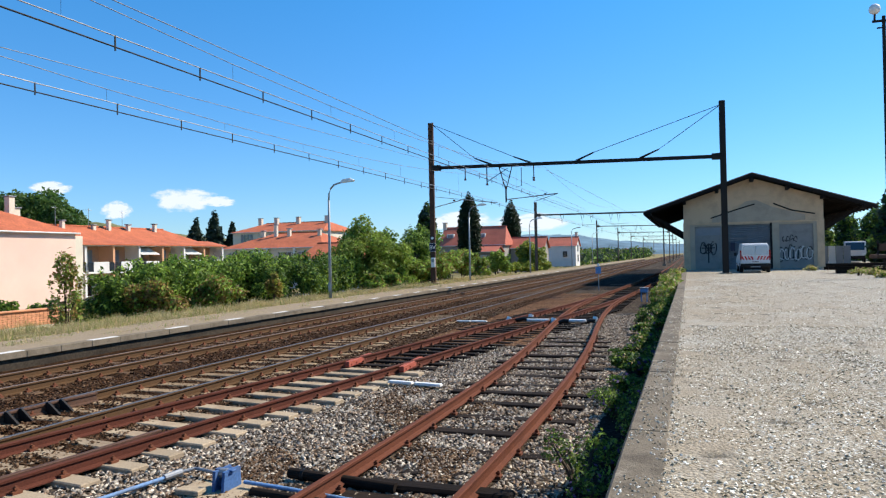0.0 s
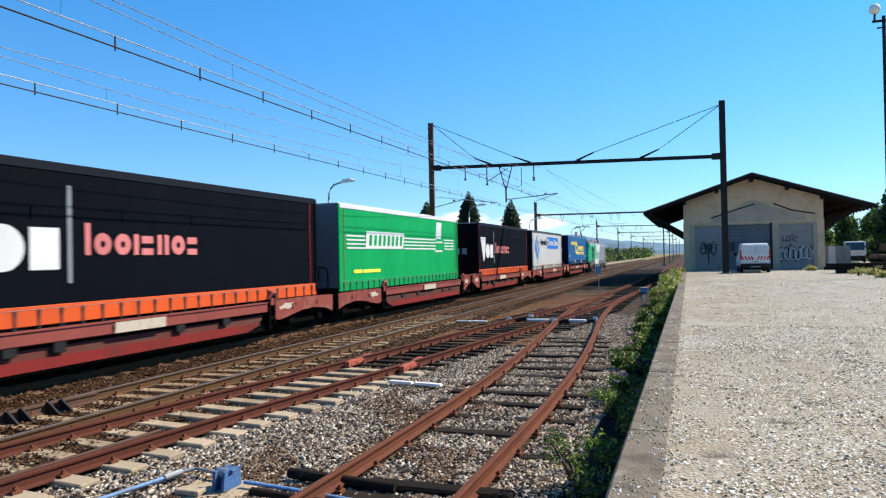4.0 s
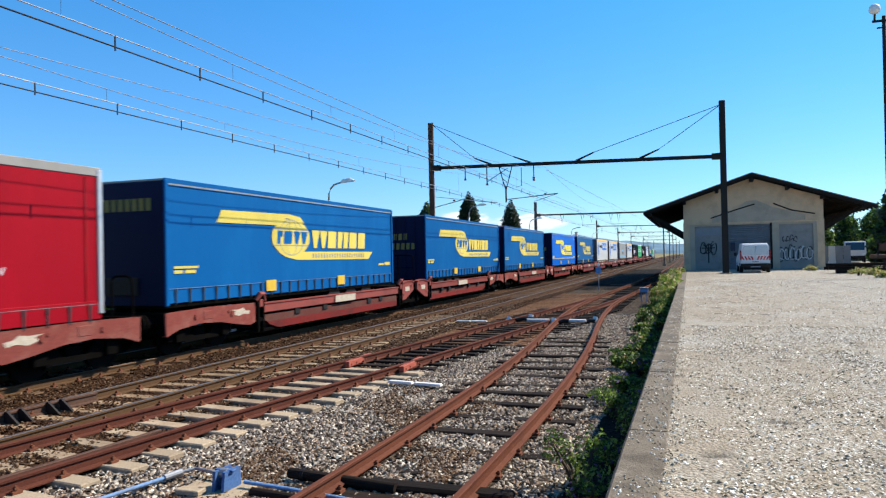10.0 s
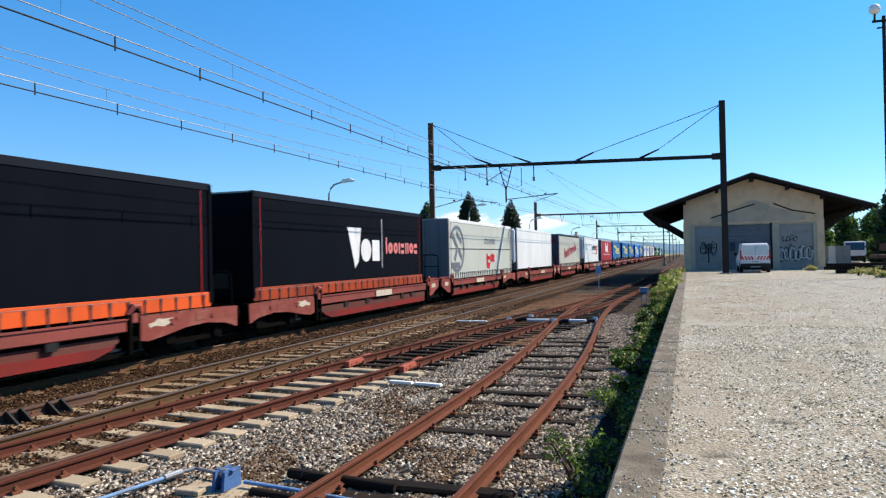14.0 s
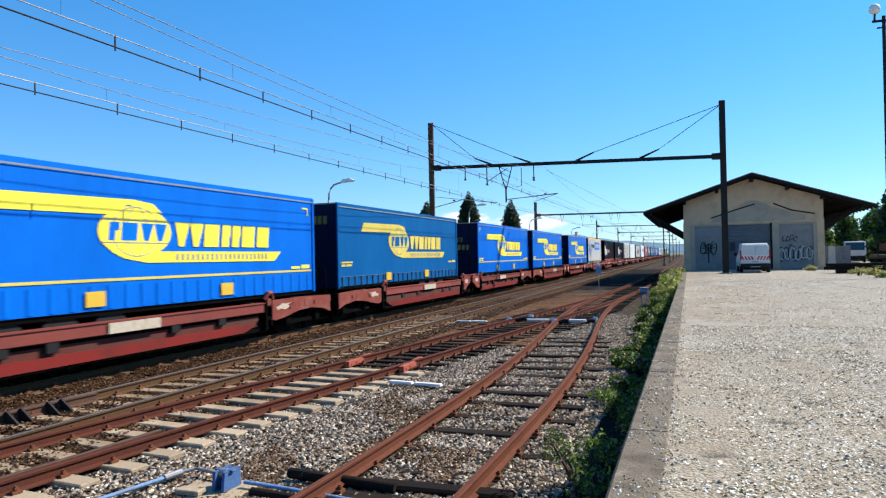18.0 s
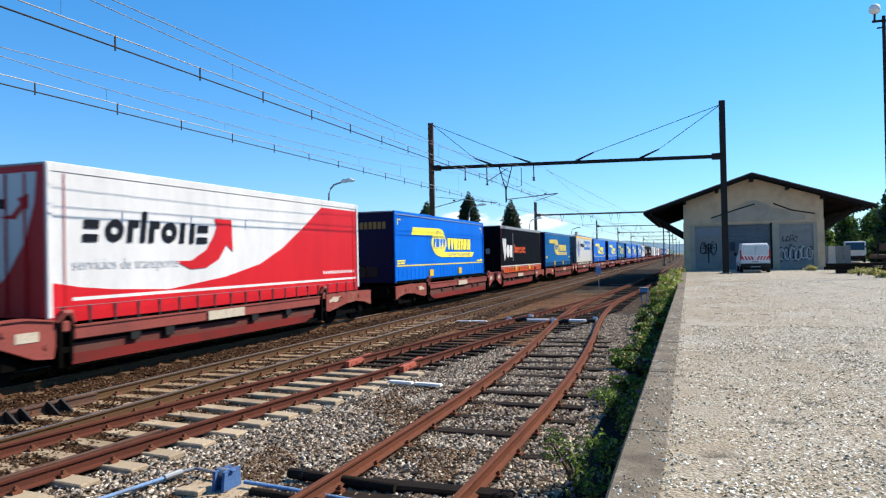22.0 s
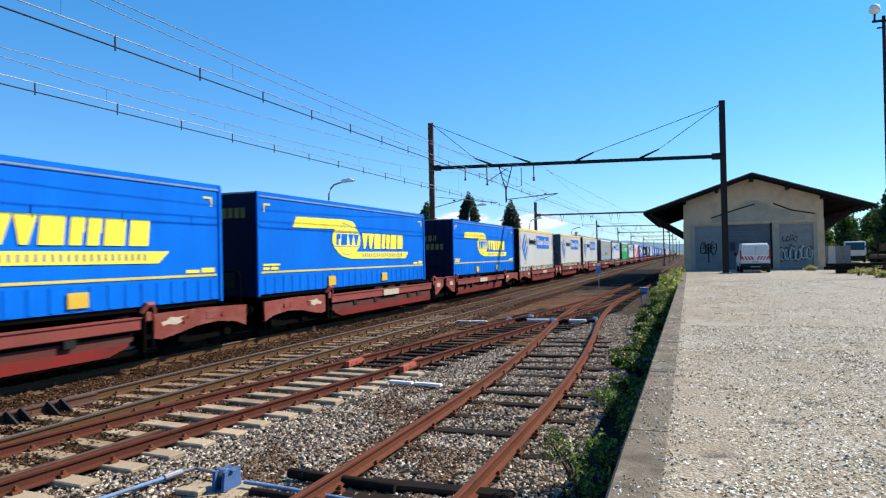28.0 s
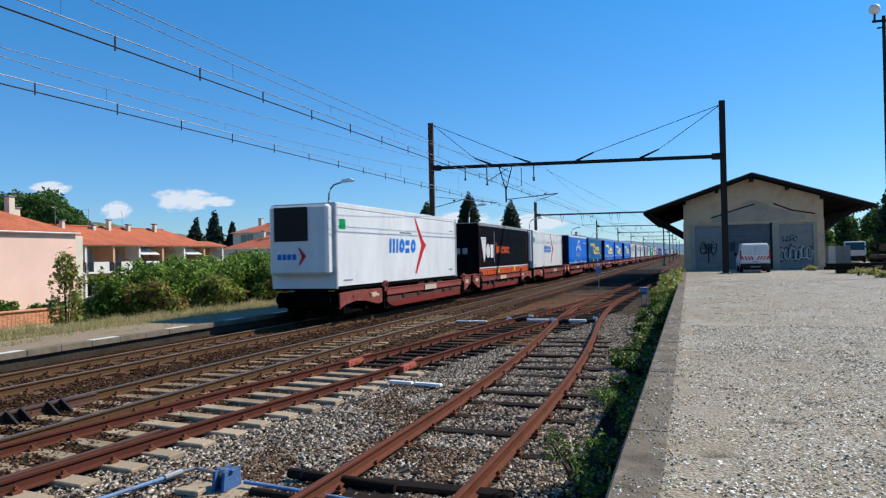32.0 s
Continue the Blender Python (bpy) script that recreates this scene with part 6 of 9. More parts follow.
            for d in (.55, -.55):
                fl_.append(strip([(3.05 + .42 * c, 2.0 + .42 * s_), (3.05 + .42 * c + .26 * math.cos(a + d), 2.0 + .42 * s_ + .26 * math.sin(a + d))], .08))
        fl2 = [[(u - 1.7, z + 1.15) for u, z in q] for q in fl_[:18]]
        fl3 = [[(u + .1 + (u - 3.05) * -.4, z - .25 + (z - 2) * -.4) for u, z in q][::-1] for q in fl_]
        add("printed_snowflake", joined(fl_), P_CYAN, "pale blue snowflake")
        add("printed_snowflake", joined(fl2), P_CYAN, "pale blue snowflake")
        add("lettering_bar", glyphs(7.0, 11.65, 2.82, .55, "sorlrons", .24, .16), P_INK, "black italic bars of lettering")
        add("printed_arrow", joined([[(10.2, 2.52), (10.7, 2.42), (11.3, 2.55), (11.75, 3.0), (11.95, 3.25), (11.84, 3.52), (12.48, 3.5), (12.55, 2.62), (12.3, 2.9), (12.0, 2.5), (11.5, 2.26), (10.8, 2.22)]]), T_SCARLET, "red curved arrow")
        add("blue_bars", bars(1.2, 3.2, 2.84, 3.02, 12, .6), P_CYAN)
    elif kind == "slanted":
        b = glyphs(2.9, 11.1, 1.95, .72, "lonlwolo", .28, 0, .102)
        add("lettering_bar", b, P_CRIMSON, "wine-red bars of rising lettering")
        add("fine_print", joined([rect(11.55, 12.9 - .2 * (k % 2), 2.9 - .22 * k, 3.0 - .22 * k) for k in range(5)]), P_GREYLINE)
    elif kind == "wheel_mark":
        add("printed_disc", joined([strip(oval(1.45, 2.72, 1.22, 1.16, 28, -2.4, 2.6), .20), strip([(.75, 3.45), (1.5, 2.8), (1.0, 2.1)], .30), strip([(1.4, 3.6), (2.25, 3.05)], .26), strip([(1.7, 2.7), (2.3, 2.2)], .30), strip([(.4, 1.85), (1.9, 1.85)], .30)]), P_SLATE, "dark grey round emblem")
        add("lettering_bar", glyphs(6.85, 9.40, 3.04, .36, "osooin", .16), P_GREYLINE, "grey bars of lettering")
        add("red_mark", joined([rect(7.25, 7.55, 1.75, 2.46), [(7.25, 1.62), (7.9, 1.52), (8.1, 1.9), (7.25, 1.9)], rect(8.2, 8.45, 1.95, 2.4), rect(8.55, 8.75, 1.95, 2.45), rect(8.85, 9.1, 1.95, 2.4), rect(7.6, 8.1, 2.1, 2.3)]), T_SCARLET, "red block emblem")
        add("rope", joined([rect(.2, 13.4, 2.71, 2.745)]), P_INK, "dark cord along the side")
    elif kind == "sweep":
        low = [(.05, 1.95), (.8, 1.83), (1.65, 1.75), (3.4, 1.66), (5.6, 1.89), (7.2, 2.2), (8.4, 2.66), (9.6, 3.3), (10.9, 4.06)]
        add("red_field", joined([low + [(13.55, 4.06), (13.55, 1.32), (.05, 1.32)]]), T_SCARLET, "scarlet sweeping field")
        add("lettering_bar", glyphs(.8, 4.95, 2.76, .50, "sorlrons", .24, .14), P_INK, "black italic bars of lettering")
        add("printed_arrow", joined([[(3.62, 2.33), (4.2, 2.33), (4.8, 2.6), (5.1, 2.95), (5.25, 3.2), (5.15, 3.42), (5.88, 3.42), (5.92, 2.55), (5.65, 2.75), (5.3, 2.35), (4.8, 2.15), (4.2, 2.12)]], 1), T_SCARLET, "red curved arrow")
        add("hem_line", joined([rect(.6, 13.4, 1.56, 1.63)], 1), P_WHITE)
        add("fine_print", bars(10.9, 13.3, 1.80, 1.90, 14, .6), P_WHITE)
    elif kind == "dart":
        add("printed_dart", joined([[(7.6, 4.1), (7.72, 4.1), (8.7, 3.1), (9.09, 2.87), (8.45, 2.87), (8.3, 3.1)], [(9.09, 2.87), (8.7, 2.6), (7.8, 1.58), (7.62, 1.58), (8.25, 2.55), (8.45, 2.87)]]), T_SCARLET, "red dart emblem")
        add("lettering_bar", glyphs(4.66, 7.75, 2.52, .60, "moso", .27, .1), P_BLUE, "blue bars of lettering")
        add("fine_print", bars(5.9, 7.2, 3.36, 3.42, 10, .6), P_GREYLINE)
        add("green_panel", joined([rect(.3, .78, 3.38, 3.74)]), T_GREEN)
        add("fine_print", joined([rect(.6, 1.3, 1.5, 1.56), rect(12.4, 12.9, 1.62, 1.7), rect(12.6, 13.1, 3.62, 3.66)]), P_GREYLINE)
    PRINT[kind] = out
    return out


def curtain_mesh(name, mat_, sag, z0=1.30):
    """A tarpaulin side with shallow folds between its posts."""
    nu, nz = 110, 10
    v, f = [], []
    for j in range(nz + 1):
        for i in range(nu + 1):
            u = .04 + (L - .08) * i / nu
            z = z0 + (4.15 - z0) * j / nz
            d = sag * (.004 + .005 * abs(math.sin(u * math.pi / 1.72)) + .005 * noise.noise((u * 1.3, z * 1.1, sag)) + .004 * noise.noise((u * 4.2, z * .8, 5)))
            v.append((HW - .006 - d * math.sin(math.pi * min(1, max(0, j / nz)) * .9 + .2), u, z))
    k = nu + 1
    f = [(j * k + i, j * k + i + 1, (j + 1) * k + i + 1, (j + 1) * k + i) for j in range(nz) for i in range(nu)]
    n0 = len(v)
    v += [(HW - .04, .04, z0), (HW - .04, L - .04, z0), (HW - .04, L - .04, 4.15), (HW - .04, .04, 4.15)]
    f += [(n0, n0 + 3, n0 + 2, n0 + 1)]
    return Build().add(v, f).mesh(name, mat_, smooth=True)


TM = {
    "roof": Build().box(-HW + .02, HW - .02, .03, L - .03, 4.22, TOP).mesh("roof", T_GREY),
    "frame": Build().box(-.55, -.4, .3, L - .3, .98, 1.22).box(.4, .55, .3, L - .3, .98, 1.22).box(-1.22, 1.22, .03, L - .03, 1.2, 1.28).mesh("chassis", WAGON_DARK),
    "strap": Build().box(-.012, .012, -.018, .018, 1.10, 1.46).box(-.014, .018, -.03, .03, 1.36, 1.47).tube([(0, 0, 1.1), (-.03, 0, 1.06), (-.05, 0, 1.12)], .012, 4).mesh("strap", STRAP),
    "placard": Build().box(0, .014, -.26, .26, 1.12, 1.44).mesh("placard", YELLOW_PLATE),
    "wheel": Build().wheel(-.19, .19, 0, 0, .5, 20).mesh("wheel", RUBBER),
    "leg": Build().box(-.07, .07, -.09, .09, .38, 1.1).box(-.16, .16, -.16, .16, .34, .40).mesh("landing_leg", STEEL_GREY),
    "corner": Build().box(-.05, .03, -.06, .06, 1.25, 4.28, .01),
}
CURTAINS = {}


def trailer(livery):
    """A semi-trailer; y runs along the train, its tail at 0."""
    side, top, end, end_extra, skirt, kind, straps, reefer, face, label = livery
    root = thing("semi_trailer", label, "trailer", group="trailers on the train")
    key = (side.name, kind, top.name, end.name)
    if key not in CURTAINS:
        CURTAINS[key] = curtain_mesh("side_curtain", side, 0.15 if reefer else 1.0, 1.33 if reefer else (1.31 if kind in ("blue", "teal", "horse") else 1.14 if straps else 1.24))
        CURTAINS[key + (1,)] = Build().box(-HW, -HW + .04, .04, L - .04, 1.3, 4.1).mesh("side_curtain", side)
        CURTAINS[key + (2,)] = Build().box(HW - .05, HW + .012, .0, L, 4.13, TOP + .01, .015).mesh("roof_rail", top)
        CURTAINS[key + (3,)] = Build().box(-HW, -HW + .05, .0, L, 4.13, TOP + .01, .015).mesh("roof_rail", top)
        CURTAINS[key + (4,)] = Build().box(-HW, HW, 0, .05, 1.26, 4.26, .012).mesh("end_wall", end)
        CURTAINS[key + (5,)] = Build().box(-HW, HW, L - .05, L, 1.26, 4.26, .012).mesh("end_wall", end)
        CURTAINS[key + (6,)] = TM["corner"].mesh("corner_post", ALU if reefer or kind in ("crimson", "slanted") else (T_GREY if side in (T_WHITE, T_GREY, T_GREYGREEN) else side))
        if skirt:
            CURTAINS[key + (7,)] = Build().box(HW - .03, HW + .004, .05, L - .05, 1.14, 1.52, .01).mesh("skirt", skirt)
    ride = .20 if kind in ("blue", "teal", "horse") else 0.0
    part("side_curtain", CURTAINS[key], None, root)
    part("side_curtain", CURTAINS[key + (1,)], None, root)
    part("roof_rail", CURTAINS[key + (2,)], None, root)
    part("roof_rail", CURTAINS[key + (3,)], None, root)
    part("roof", TM["roof"], None, root)
    tail = part("end_wall", CURTAINS[key + (4,)], None, root)
    part("end_wall", CURTAINS[key + (5,)], None, root)
    for x in (-HW, HW):
        for y in (.06, L - .06):
            part("corner_post", CURTAINS[key + (6,)], None, root, at=pose(x, y, 0))
    part("chassis", TM["frame"], None, root)
    if skirt:
        part("skirt", CURTAINS[key + (7,)], None, root)
    for name, me, lb in prints(kind):
        pr = part(name, me, None, root, lb)
        if name in ("fine_print", "printed_wave", "globe_line", "corner_mark"):
            pr["kind"] = "stuff"
    if ("hem",) not in CURTAINS:
        CURTAINS[("hem",)] = Build().box(SIDE + .001, SIDE + .008, .08, L - .08, 1.452, 1.460).mesh("hem_rope", P_GREYLINE)
        CURTAINS[("cord",)] = Build().box(SIDE + .001, SIDE + .01, -.012, .012, 1.2, 4.12).mesh("edge_cord", LAMP_RED)
        CURTAINS[("railline",)] = Build().box(HW + .012, HW + .018, .1, L - .1, 4.16, 4.20).mesh("rail_line", P_GREYLINE)
    if kind in ("blue", "teal"):
        part("rail_line", CURTAINS[("railline",)], None, root, "pale grey line along the roof rail")
    if not reefer and kind not in ("blue", "teal", "horse"):
        for y in (.42, L - .42):
            part("edge_cord", CURTAINS[("cord",)], None, root, "thin red closing cord", at=pose(0, y, 0))
    if kind in ("blue", "horse"):
        if ("folds",) not in CURTAINS:
            fo = Build()
            for k in range(27):
                y = .45 + k * .49
                fo.prism([(SIDE - .004, y - .07), (SIDE + .014, y), (SIDE - .004, y + .07)], "z", 1.34, 1.84)
            CURTAINS[("folds",)] = fo.mesh("skirt_fold", T_BLUE)
        part("skirt_fold", CURTAINS[("folds",)], None, root, "row of faded vertical folds")["kind"] = "stuff"
    if straps:
        part("hem_rope", CURTAINS[("hem",)], None, root, "grey rope threaded through the straps", at=pose(0, 0, ride))
        n_ = straps
        for k in range(n_):
            part("strap", TM["strap"], None, root, at=pose(HW + .012, .35 + (L - .7) * k / (n_ - 1), ride - .02))
    if kind in ("blue", "teal", "diamond", "lined_black", "horse", "seagull"):
        for y in (4.45, 8.9):
            part("placard", TM["placard"], None, root, "yellow lifting-point placard", at=pose(HW + .026, y, .12 + ride * .8))
    wy = (2.4, 3.7, 5.0) if face == "doors" else (L - 5.0, L - 3.7, L - 2.4)
    for y in wy:
        for x in (-.98, .98):
            part("wheel", TM["wheel"], None, root, at=pose(x, y, .82))
    ly = L - 3.0 if face == "doors" else 3.0
    for x in (-.8, .8):
        part("landing_leg", TM["leg"], None, root, at=pose(x, ly, 0))
    # the tail as the viewer sees it: doors with locking bars, or a front wall with its cooling unit or fittings
    if face == "doors":
        for x in (-.75, -.25, .25, .75):
            if ("rod", end.name) not in CURTAINS:
                CURTAINS[("rod", end.name)] = Build().tube([(0, -.03, 1.3), (0, -.03, 4.1)], .02, 6).mesh("lock_rod", end)
            part("lock_rod", CURTAINS[("rod", end.name)], None, tail, at=pose(x, 0, 0))
        if ("seam",) not in CURTAINS:
            CURTAINS[("seam",)] = Build().box(-.008, .008, -.006, .0, 1.28, 4.15).mesh("door_gap", BLACK)
            CURTAINS[("lampbar",)] = Build().box(-1.2, 1.2, -.06, 0, .98, 1.2, .02).mesh("bumper", STEEL_DARK)
            CURTAINS[("lamp",)] = Build().box(-.22, .22, -.08, -.06, 1.02, 1.16, .01).mesh("tail_lamp", LAMP_RED)
        part("door_gap", CURTAINS[("seam",)], None, tail, at=pose(0, -.002, 0))
        bp_ = part("bumper", CURTAINS[("lampbar",)], None, root)
        for x in (-.92, .92):
            part("tail_lamp", CURTAINS[("lamp",)], None, bp_, at=pose(x, 0, 0))
    elif reefer:
        if ("unit",) not in CURTAINS:
            CURTAINS[("unit",)] = Build().box(-1.18, 1.18, -.42, 0, 1.75, 4.24, .10).mesh("cooling_unit", T_REEFER)
            g = Build().box(-.95, .42, -.44, -.42, 2.95, 4.16, .01)
            CURTAINS[("grille",)] = g.mesh("grille", BLACK)
            sl = Build()
            for k in range(11):
                sl.box(-.86, .43, -.455, -.44, 3.0 + k * .1, 3.03 + k * .1)
            CURTAINS[("grille_slats",)] = sl.mesh("grille_slats", STEEL_DARK)
        cu = part("cooling_unit", CURTAINS[("unit",)], None, root, "white cooling unit with a black grille")
        part("grille", CURTAINS[("grille",)], None, cu)
        part("grille_slats", CURTAINS[("grille_slats",)], None, cu)
    else:
        if ("plate",) not in CURTAINS:
            CURTAINS[("plate",)] = Build().box(-.5, .5, -.05, 0, 1.5, 1.95, .02).mesh("connection_panel", STEEL_DARK)
        part("connection_panel", CURTAINS[("plate",)], None, tail)
    # faint emblem on the tail
    if end_extra:
        em, mt = end_extra
        k2 = ("end", em, mt.name)
        if k2 not in CURTAINS:
            b = Build()
            if em == "two_lines":
                for z0, n_ in ((3.15, 3), (2.7, 6)):
                    for i in range(n_):
                        w_ = .26
                        x0 = -n_ * w_ / 2 + i * w_
                        b.prism([(x0 + .03, z0), (x0 + .2, z0), (x0 + .22, z0 + .3), (x0 + .05, z0 + .3)], "y", -.012, -.002)
            elif em == "top_line":
                for i in range(9):
                    b.box(-.95 + i * .21, -.8 + i * .21, -.012, -.002, 3.55, 3.85)
            elif em == "diamond":
                b.prism([(-.75, 2.95), (0, 3.95), (.75, 2.95), (0, 1.95)], "y", -.012, -.002)
            elif em == "waves":
                b.prism([(-.9, 3.0), (-.3, 3.25), (.3, 3.2), (.85, 2.9), (.3, 3.05), (-.3, 3.05)], "y", -.012, -.002)
                b.prism([(-.9, 2.8), (-.3, 3.0), (.3, 2.95), (.6, 2.75), (.2, 2.82), (-.3, 2.82)], "y", -.012, -.002)
            elif em == "mark":
                b.prism([(-.8, 3.1), (-.45, 3.1), (-.35, 2.4), (-.5, 2.3)], "y", -.012, -.002)
                b.prism([(-.15, 2.4), (.15, 2.4), (.15, 2.8), (-.15, 2.8)], "y", -.012, -.002)
                b.prism([(.3, 2.4), (.6, 2.4), (.6, 2.8), (.3, 2.8)], "y", -.012, -.002)
            elif em == "panels":
                for s in (-1, 1):
                    for (x0, x1, z0, z1) in ((.12, .16, 1.5, 3.9), (1.1, 1.14, 1.5, 3.9), (.12, 1.14, 1.46, 1.5), (.12, 1.14, 3.9, 3.94)):
                        b.box(min(s * x0, s * x1), max(s * x0, s * x1), -.012, -.002, z0, z1)
            elif em == "framed_name":
                for s in (-1, 1):
                    b.box(min(s * 1.16, s * 1.22), max(s * 1.16, s * 1.22), -.012, -.002, 1.4, 4.12)
                b.box(-1.15, 1.15, -.012, -.002, 4.06, 4.12).box(-1.15, 1.15, -.012, -.002, 1.4, 1.46)
                for i in range(8):
                    b.box(-.98 + i * .25, -.80 + i * .25, -.012, -.002, 3.42, 3.92 if i in (0, 3, 7) else 3.76)
            elif em == "white_field":
                b.prism([(-1.2, 4.12), (1.05, 4.12), (.98, 3.5), (.72, 2.75), (.25, 2.1), (-.45, 1.6), (-1.2, 1.36)], "y", -.012, -.002)
            CURTAINS[k2] = [q.mesh("end_emblem", mt) for q in b.pieces()]
        for me in CURTAINS[k2]:
            part("end_emblem", me, None, tail)
    if kind == "sweep":
        for k in range(6):
            part("end_letter_bar", Build().box(-1.1 + k * .23, -.95 + k * .23, -.018, -.012, 3.42, 3.72 if k == 2 else 3.62), P_INK, tail)
        part("end_arrow", Build().prism([(.05, 3.25), (.4, 3.3), (.62, 3.5), (.56, 3.62), (.85, 3.7), (.84, 3.38), (.74, 3.44), (.5, 3.2)], "y", -.018, -.012), T_SCARLET, tail)
    if kind == "dart":
        for k in range(4):
            part("end_letter_bar", Build().box(-.82 + k * .2, -.66 + k * .2, -.428, -.418, 2.3, 2.5), P_BLUE, tail)
        part("end_dart", Build().prism([(.02, 2.72), (.08, 2.72), (.34, 2.42), (.08, 2.1), (.02, 2.1), (.16, 2.42)], "y", -.428, -.418), T_SCARLET, tail)
    return root


def livery(code, i):
    """side, roof rail, end wall, tail emblem, skirt, print, straps, cooled, face, label"""
    face = "doors" if i % 2 else "front"
    lk = ("two_lines" if i % 2 else "top_line", P_YELLOW_DULL if i % 2 else P_FAINT)
    return {
        "b": (T_BLUE, T_BLUE, T_NAVY, (lk[0], material_dim), None, "blue", 0, False, face, "bright blue tarpaulin trailer with yellow emblem and lettering"),
        "t": (T_TEAL, T_TEAL, T_NAVY, (lk[0], material_dim), None, "teal", 26, False, face, "faded blue tarpaulin trailer with dull yellow emblem"),
        "e": (T_WHITE, STRAP, T_ENDGREY if i % 2 else P_INK, ("diamond", P_FAINT) if i % 2 else None, None, "diamond", 26, False, face, "off-white tarpaulin trailer with blue diamond and panel"),
        "y": (T_WHITE, P_YELLOW_TRIM, T_ENDGREY if i % 2 else P_INK, ("diamond", P_FAINT) if i % 2 else None, None, "diamond", 26, False, face, "off-white tarpaulin trailer with yellow roof rail and blue diamond"),
        "v": (T_BLACK, P_INK, T_BLACK, ("mark", P_GREYLINE) if i % 2 else None, P_ORANGE, "black", 26, False, face, "black tarpaulin trailer with white emblem and orange skirt"),
        "w": (T_BLACK, P_INK, T_BLACK, ("mark", P_GREYLINE) if i % 2 else None, P_MAROON, "black_front", 26, False, face, "black tarpaulin trailer with emblem near its front and dull orange skirt"),
        "u": (T_BLACK, P_INK, T_BLACK, ("mark", P_GREYLINE) if i % 2 else None, P_MAROON, "black", 26, False, face, "black tarpaulin trailer with white emblem and dull orange skirt"),
        "x": (T_BLACK, P_GREYLINE, T_BLACK, ("mark", P_GREYLINE), P_ORANGE, "lined_black", 26, False, face, "black tarpaulin trailer with a white line and orange skirt"),
        "g": (T_GREEN, P_WHITE, T_ENDGREY, None, T_GREEN, "green", 26, False, face, "green tarpaulin trailer with white stripes and white roof rail"),
        "h": (T_GREEN, P_WHITE, P_FAINT, ("panels", P_CRIMSON), T_GREEN, "green_front", 0, False, face, "green tarpaulin trailer with white stripes and a white roof rail"),
        "s": (T_GREY, P_WHITE, T_ENDGREY, ("waves", T_NAVY), None, "seagull", 26, False, face, "light grey tarpaulin trailer with pale blue swoosh"),
        "k": (T_BLUE, P_WHITE, T_NAVY, ("waves", P_BLUE), None, "horse", 0, False, face, "bright blue trailer with white flowing emblem and white roof rail"),
        "c": (T_RED, T_GREY, T_ENDGREY, ("panels", P_CRIMSON), T_RED, "crimson", 26, False, face, "crimson tarpaulin trailer with white block emblem"),
        "f": (T_REEFER, T_REEFER, T_ENDGREY, None, None, "snow", 0, True, face, "white refrigerated trailer with snowflakes and red arrow"),
        "l": (T_GREYGREEN, P_INK, T_ENDDARK, ("framed_name", P_CRIMSON), None, "slanted", 30, False, face, "pale grey tarpaulin trailer with rising wine-red lettering"),
        "p": (T_REEFER, T_REEFER, T_ENDGREY, None, None, "plain", 0, True, face, "plain white refrigerated trailer with cooling unit"),
        "d": (T_GREYGREEN, P_WHITE, T_ENDGREY, None, None, "wheel_mark", 34, False, face, "pale grey tarpaulin trailer with round emblem and red mark"),
        "r": (P_WHITE, P_WHITE, T_SCARLET, ("white_field", P_WHITE), T_SCARLET, "sweep", 20, False, face, "white tarpaulin trailer with scarlet sweep and arrow"),
        "m": (T_REEFER, T_REEFER, T_REEFER, None, None, "dart", 0, True, face, "white refrigerated trailer with red dart emblem"),
    }[code]


material_dim = tarp("dim_yellow_print", (.20, .17, .05), 0.5)
P_YELLOW_TRIM = tarp("yellow_roof_rail", (.80, .48, .10), 0.5)
ORDER = "t" "e" "v" "g" "v" "y" "s" "y" "y" "t" "b" "t" "t" "t" "c" "f" "l" "p" "d" "w" "u" "y" "b" "b" "b" "t" "b" "b" "y" "t" "x" "b" "r" "e" "h" "e" "s" "y" "y" "y" "b" "b" "b" "t" "k" "m" "x" "m"
wagon = None
for i, code in enumerate(ORDER, 1):
    MOVING.append((trailer(livery(code, i)), REAR[i - 1]))
    if i % 2:
        if wagon is None:
            wagon = twin_wagon(i)
            MOVING.append((wagon, REAR[i - 1]))
        else:
            MOVING.append((copy_thing(wagon, Matrix()), REAR[i - 1]))

# slogan on the crimson trailer, readable
red_one = MOVING[[k for k, (o, s) in enumerate(MOVING) if abs(s + 261.74) < .01][0]][0]
letters("CARGO AND LOGISTICS", 0.27, P_WHITE, red_one, Matrix.Translation((SIDE + .012, 4.4, 2.18)) @ pose(0, 0, 0, 90, 0, 90) @ Matrix.Diagonal((1.28, 1, 1, 1)))
letters("BETWEEN TODAY AND TOMORROW", 0.22, P_WHITE, red_one, Matrix.Translation((SIDE + .012, 9.0, 2.18)) @ pose(0, 0, 0, 90, 0, 90) @ Matrix.Diagonal((1.25, 1, 1, 1)))

# slogans on the white trailers
def side_line(rear, text, size, u, z, wide):
    root = next(o for o, q in MOVING if abs(q - rear) < .01)
    letters(text, size, P_PALE, root, Matrix.Translation((SIDE + .002, u, z)) @ pose(0, 0, 0, 90, 0, 90) @ Matrix.Diagonal((wide, 1, .4, 1)))


P_PALE = tarp("pale_grey_print", (.50, .52, .54), 0.45)
side_line(-279.05, "CONTROL DE TEMPERATURA ON-LINE", .26, 4.3, 3.46, 1.22)
side_line(-279.05, "servicios de transporte", .34, 8.6, 2.42, 1.05)
side_line(-561.38, "servicios de transporte", .34, 2.2, 2.30, 1.0)

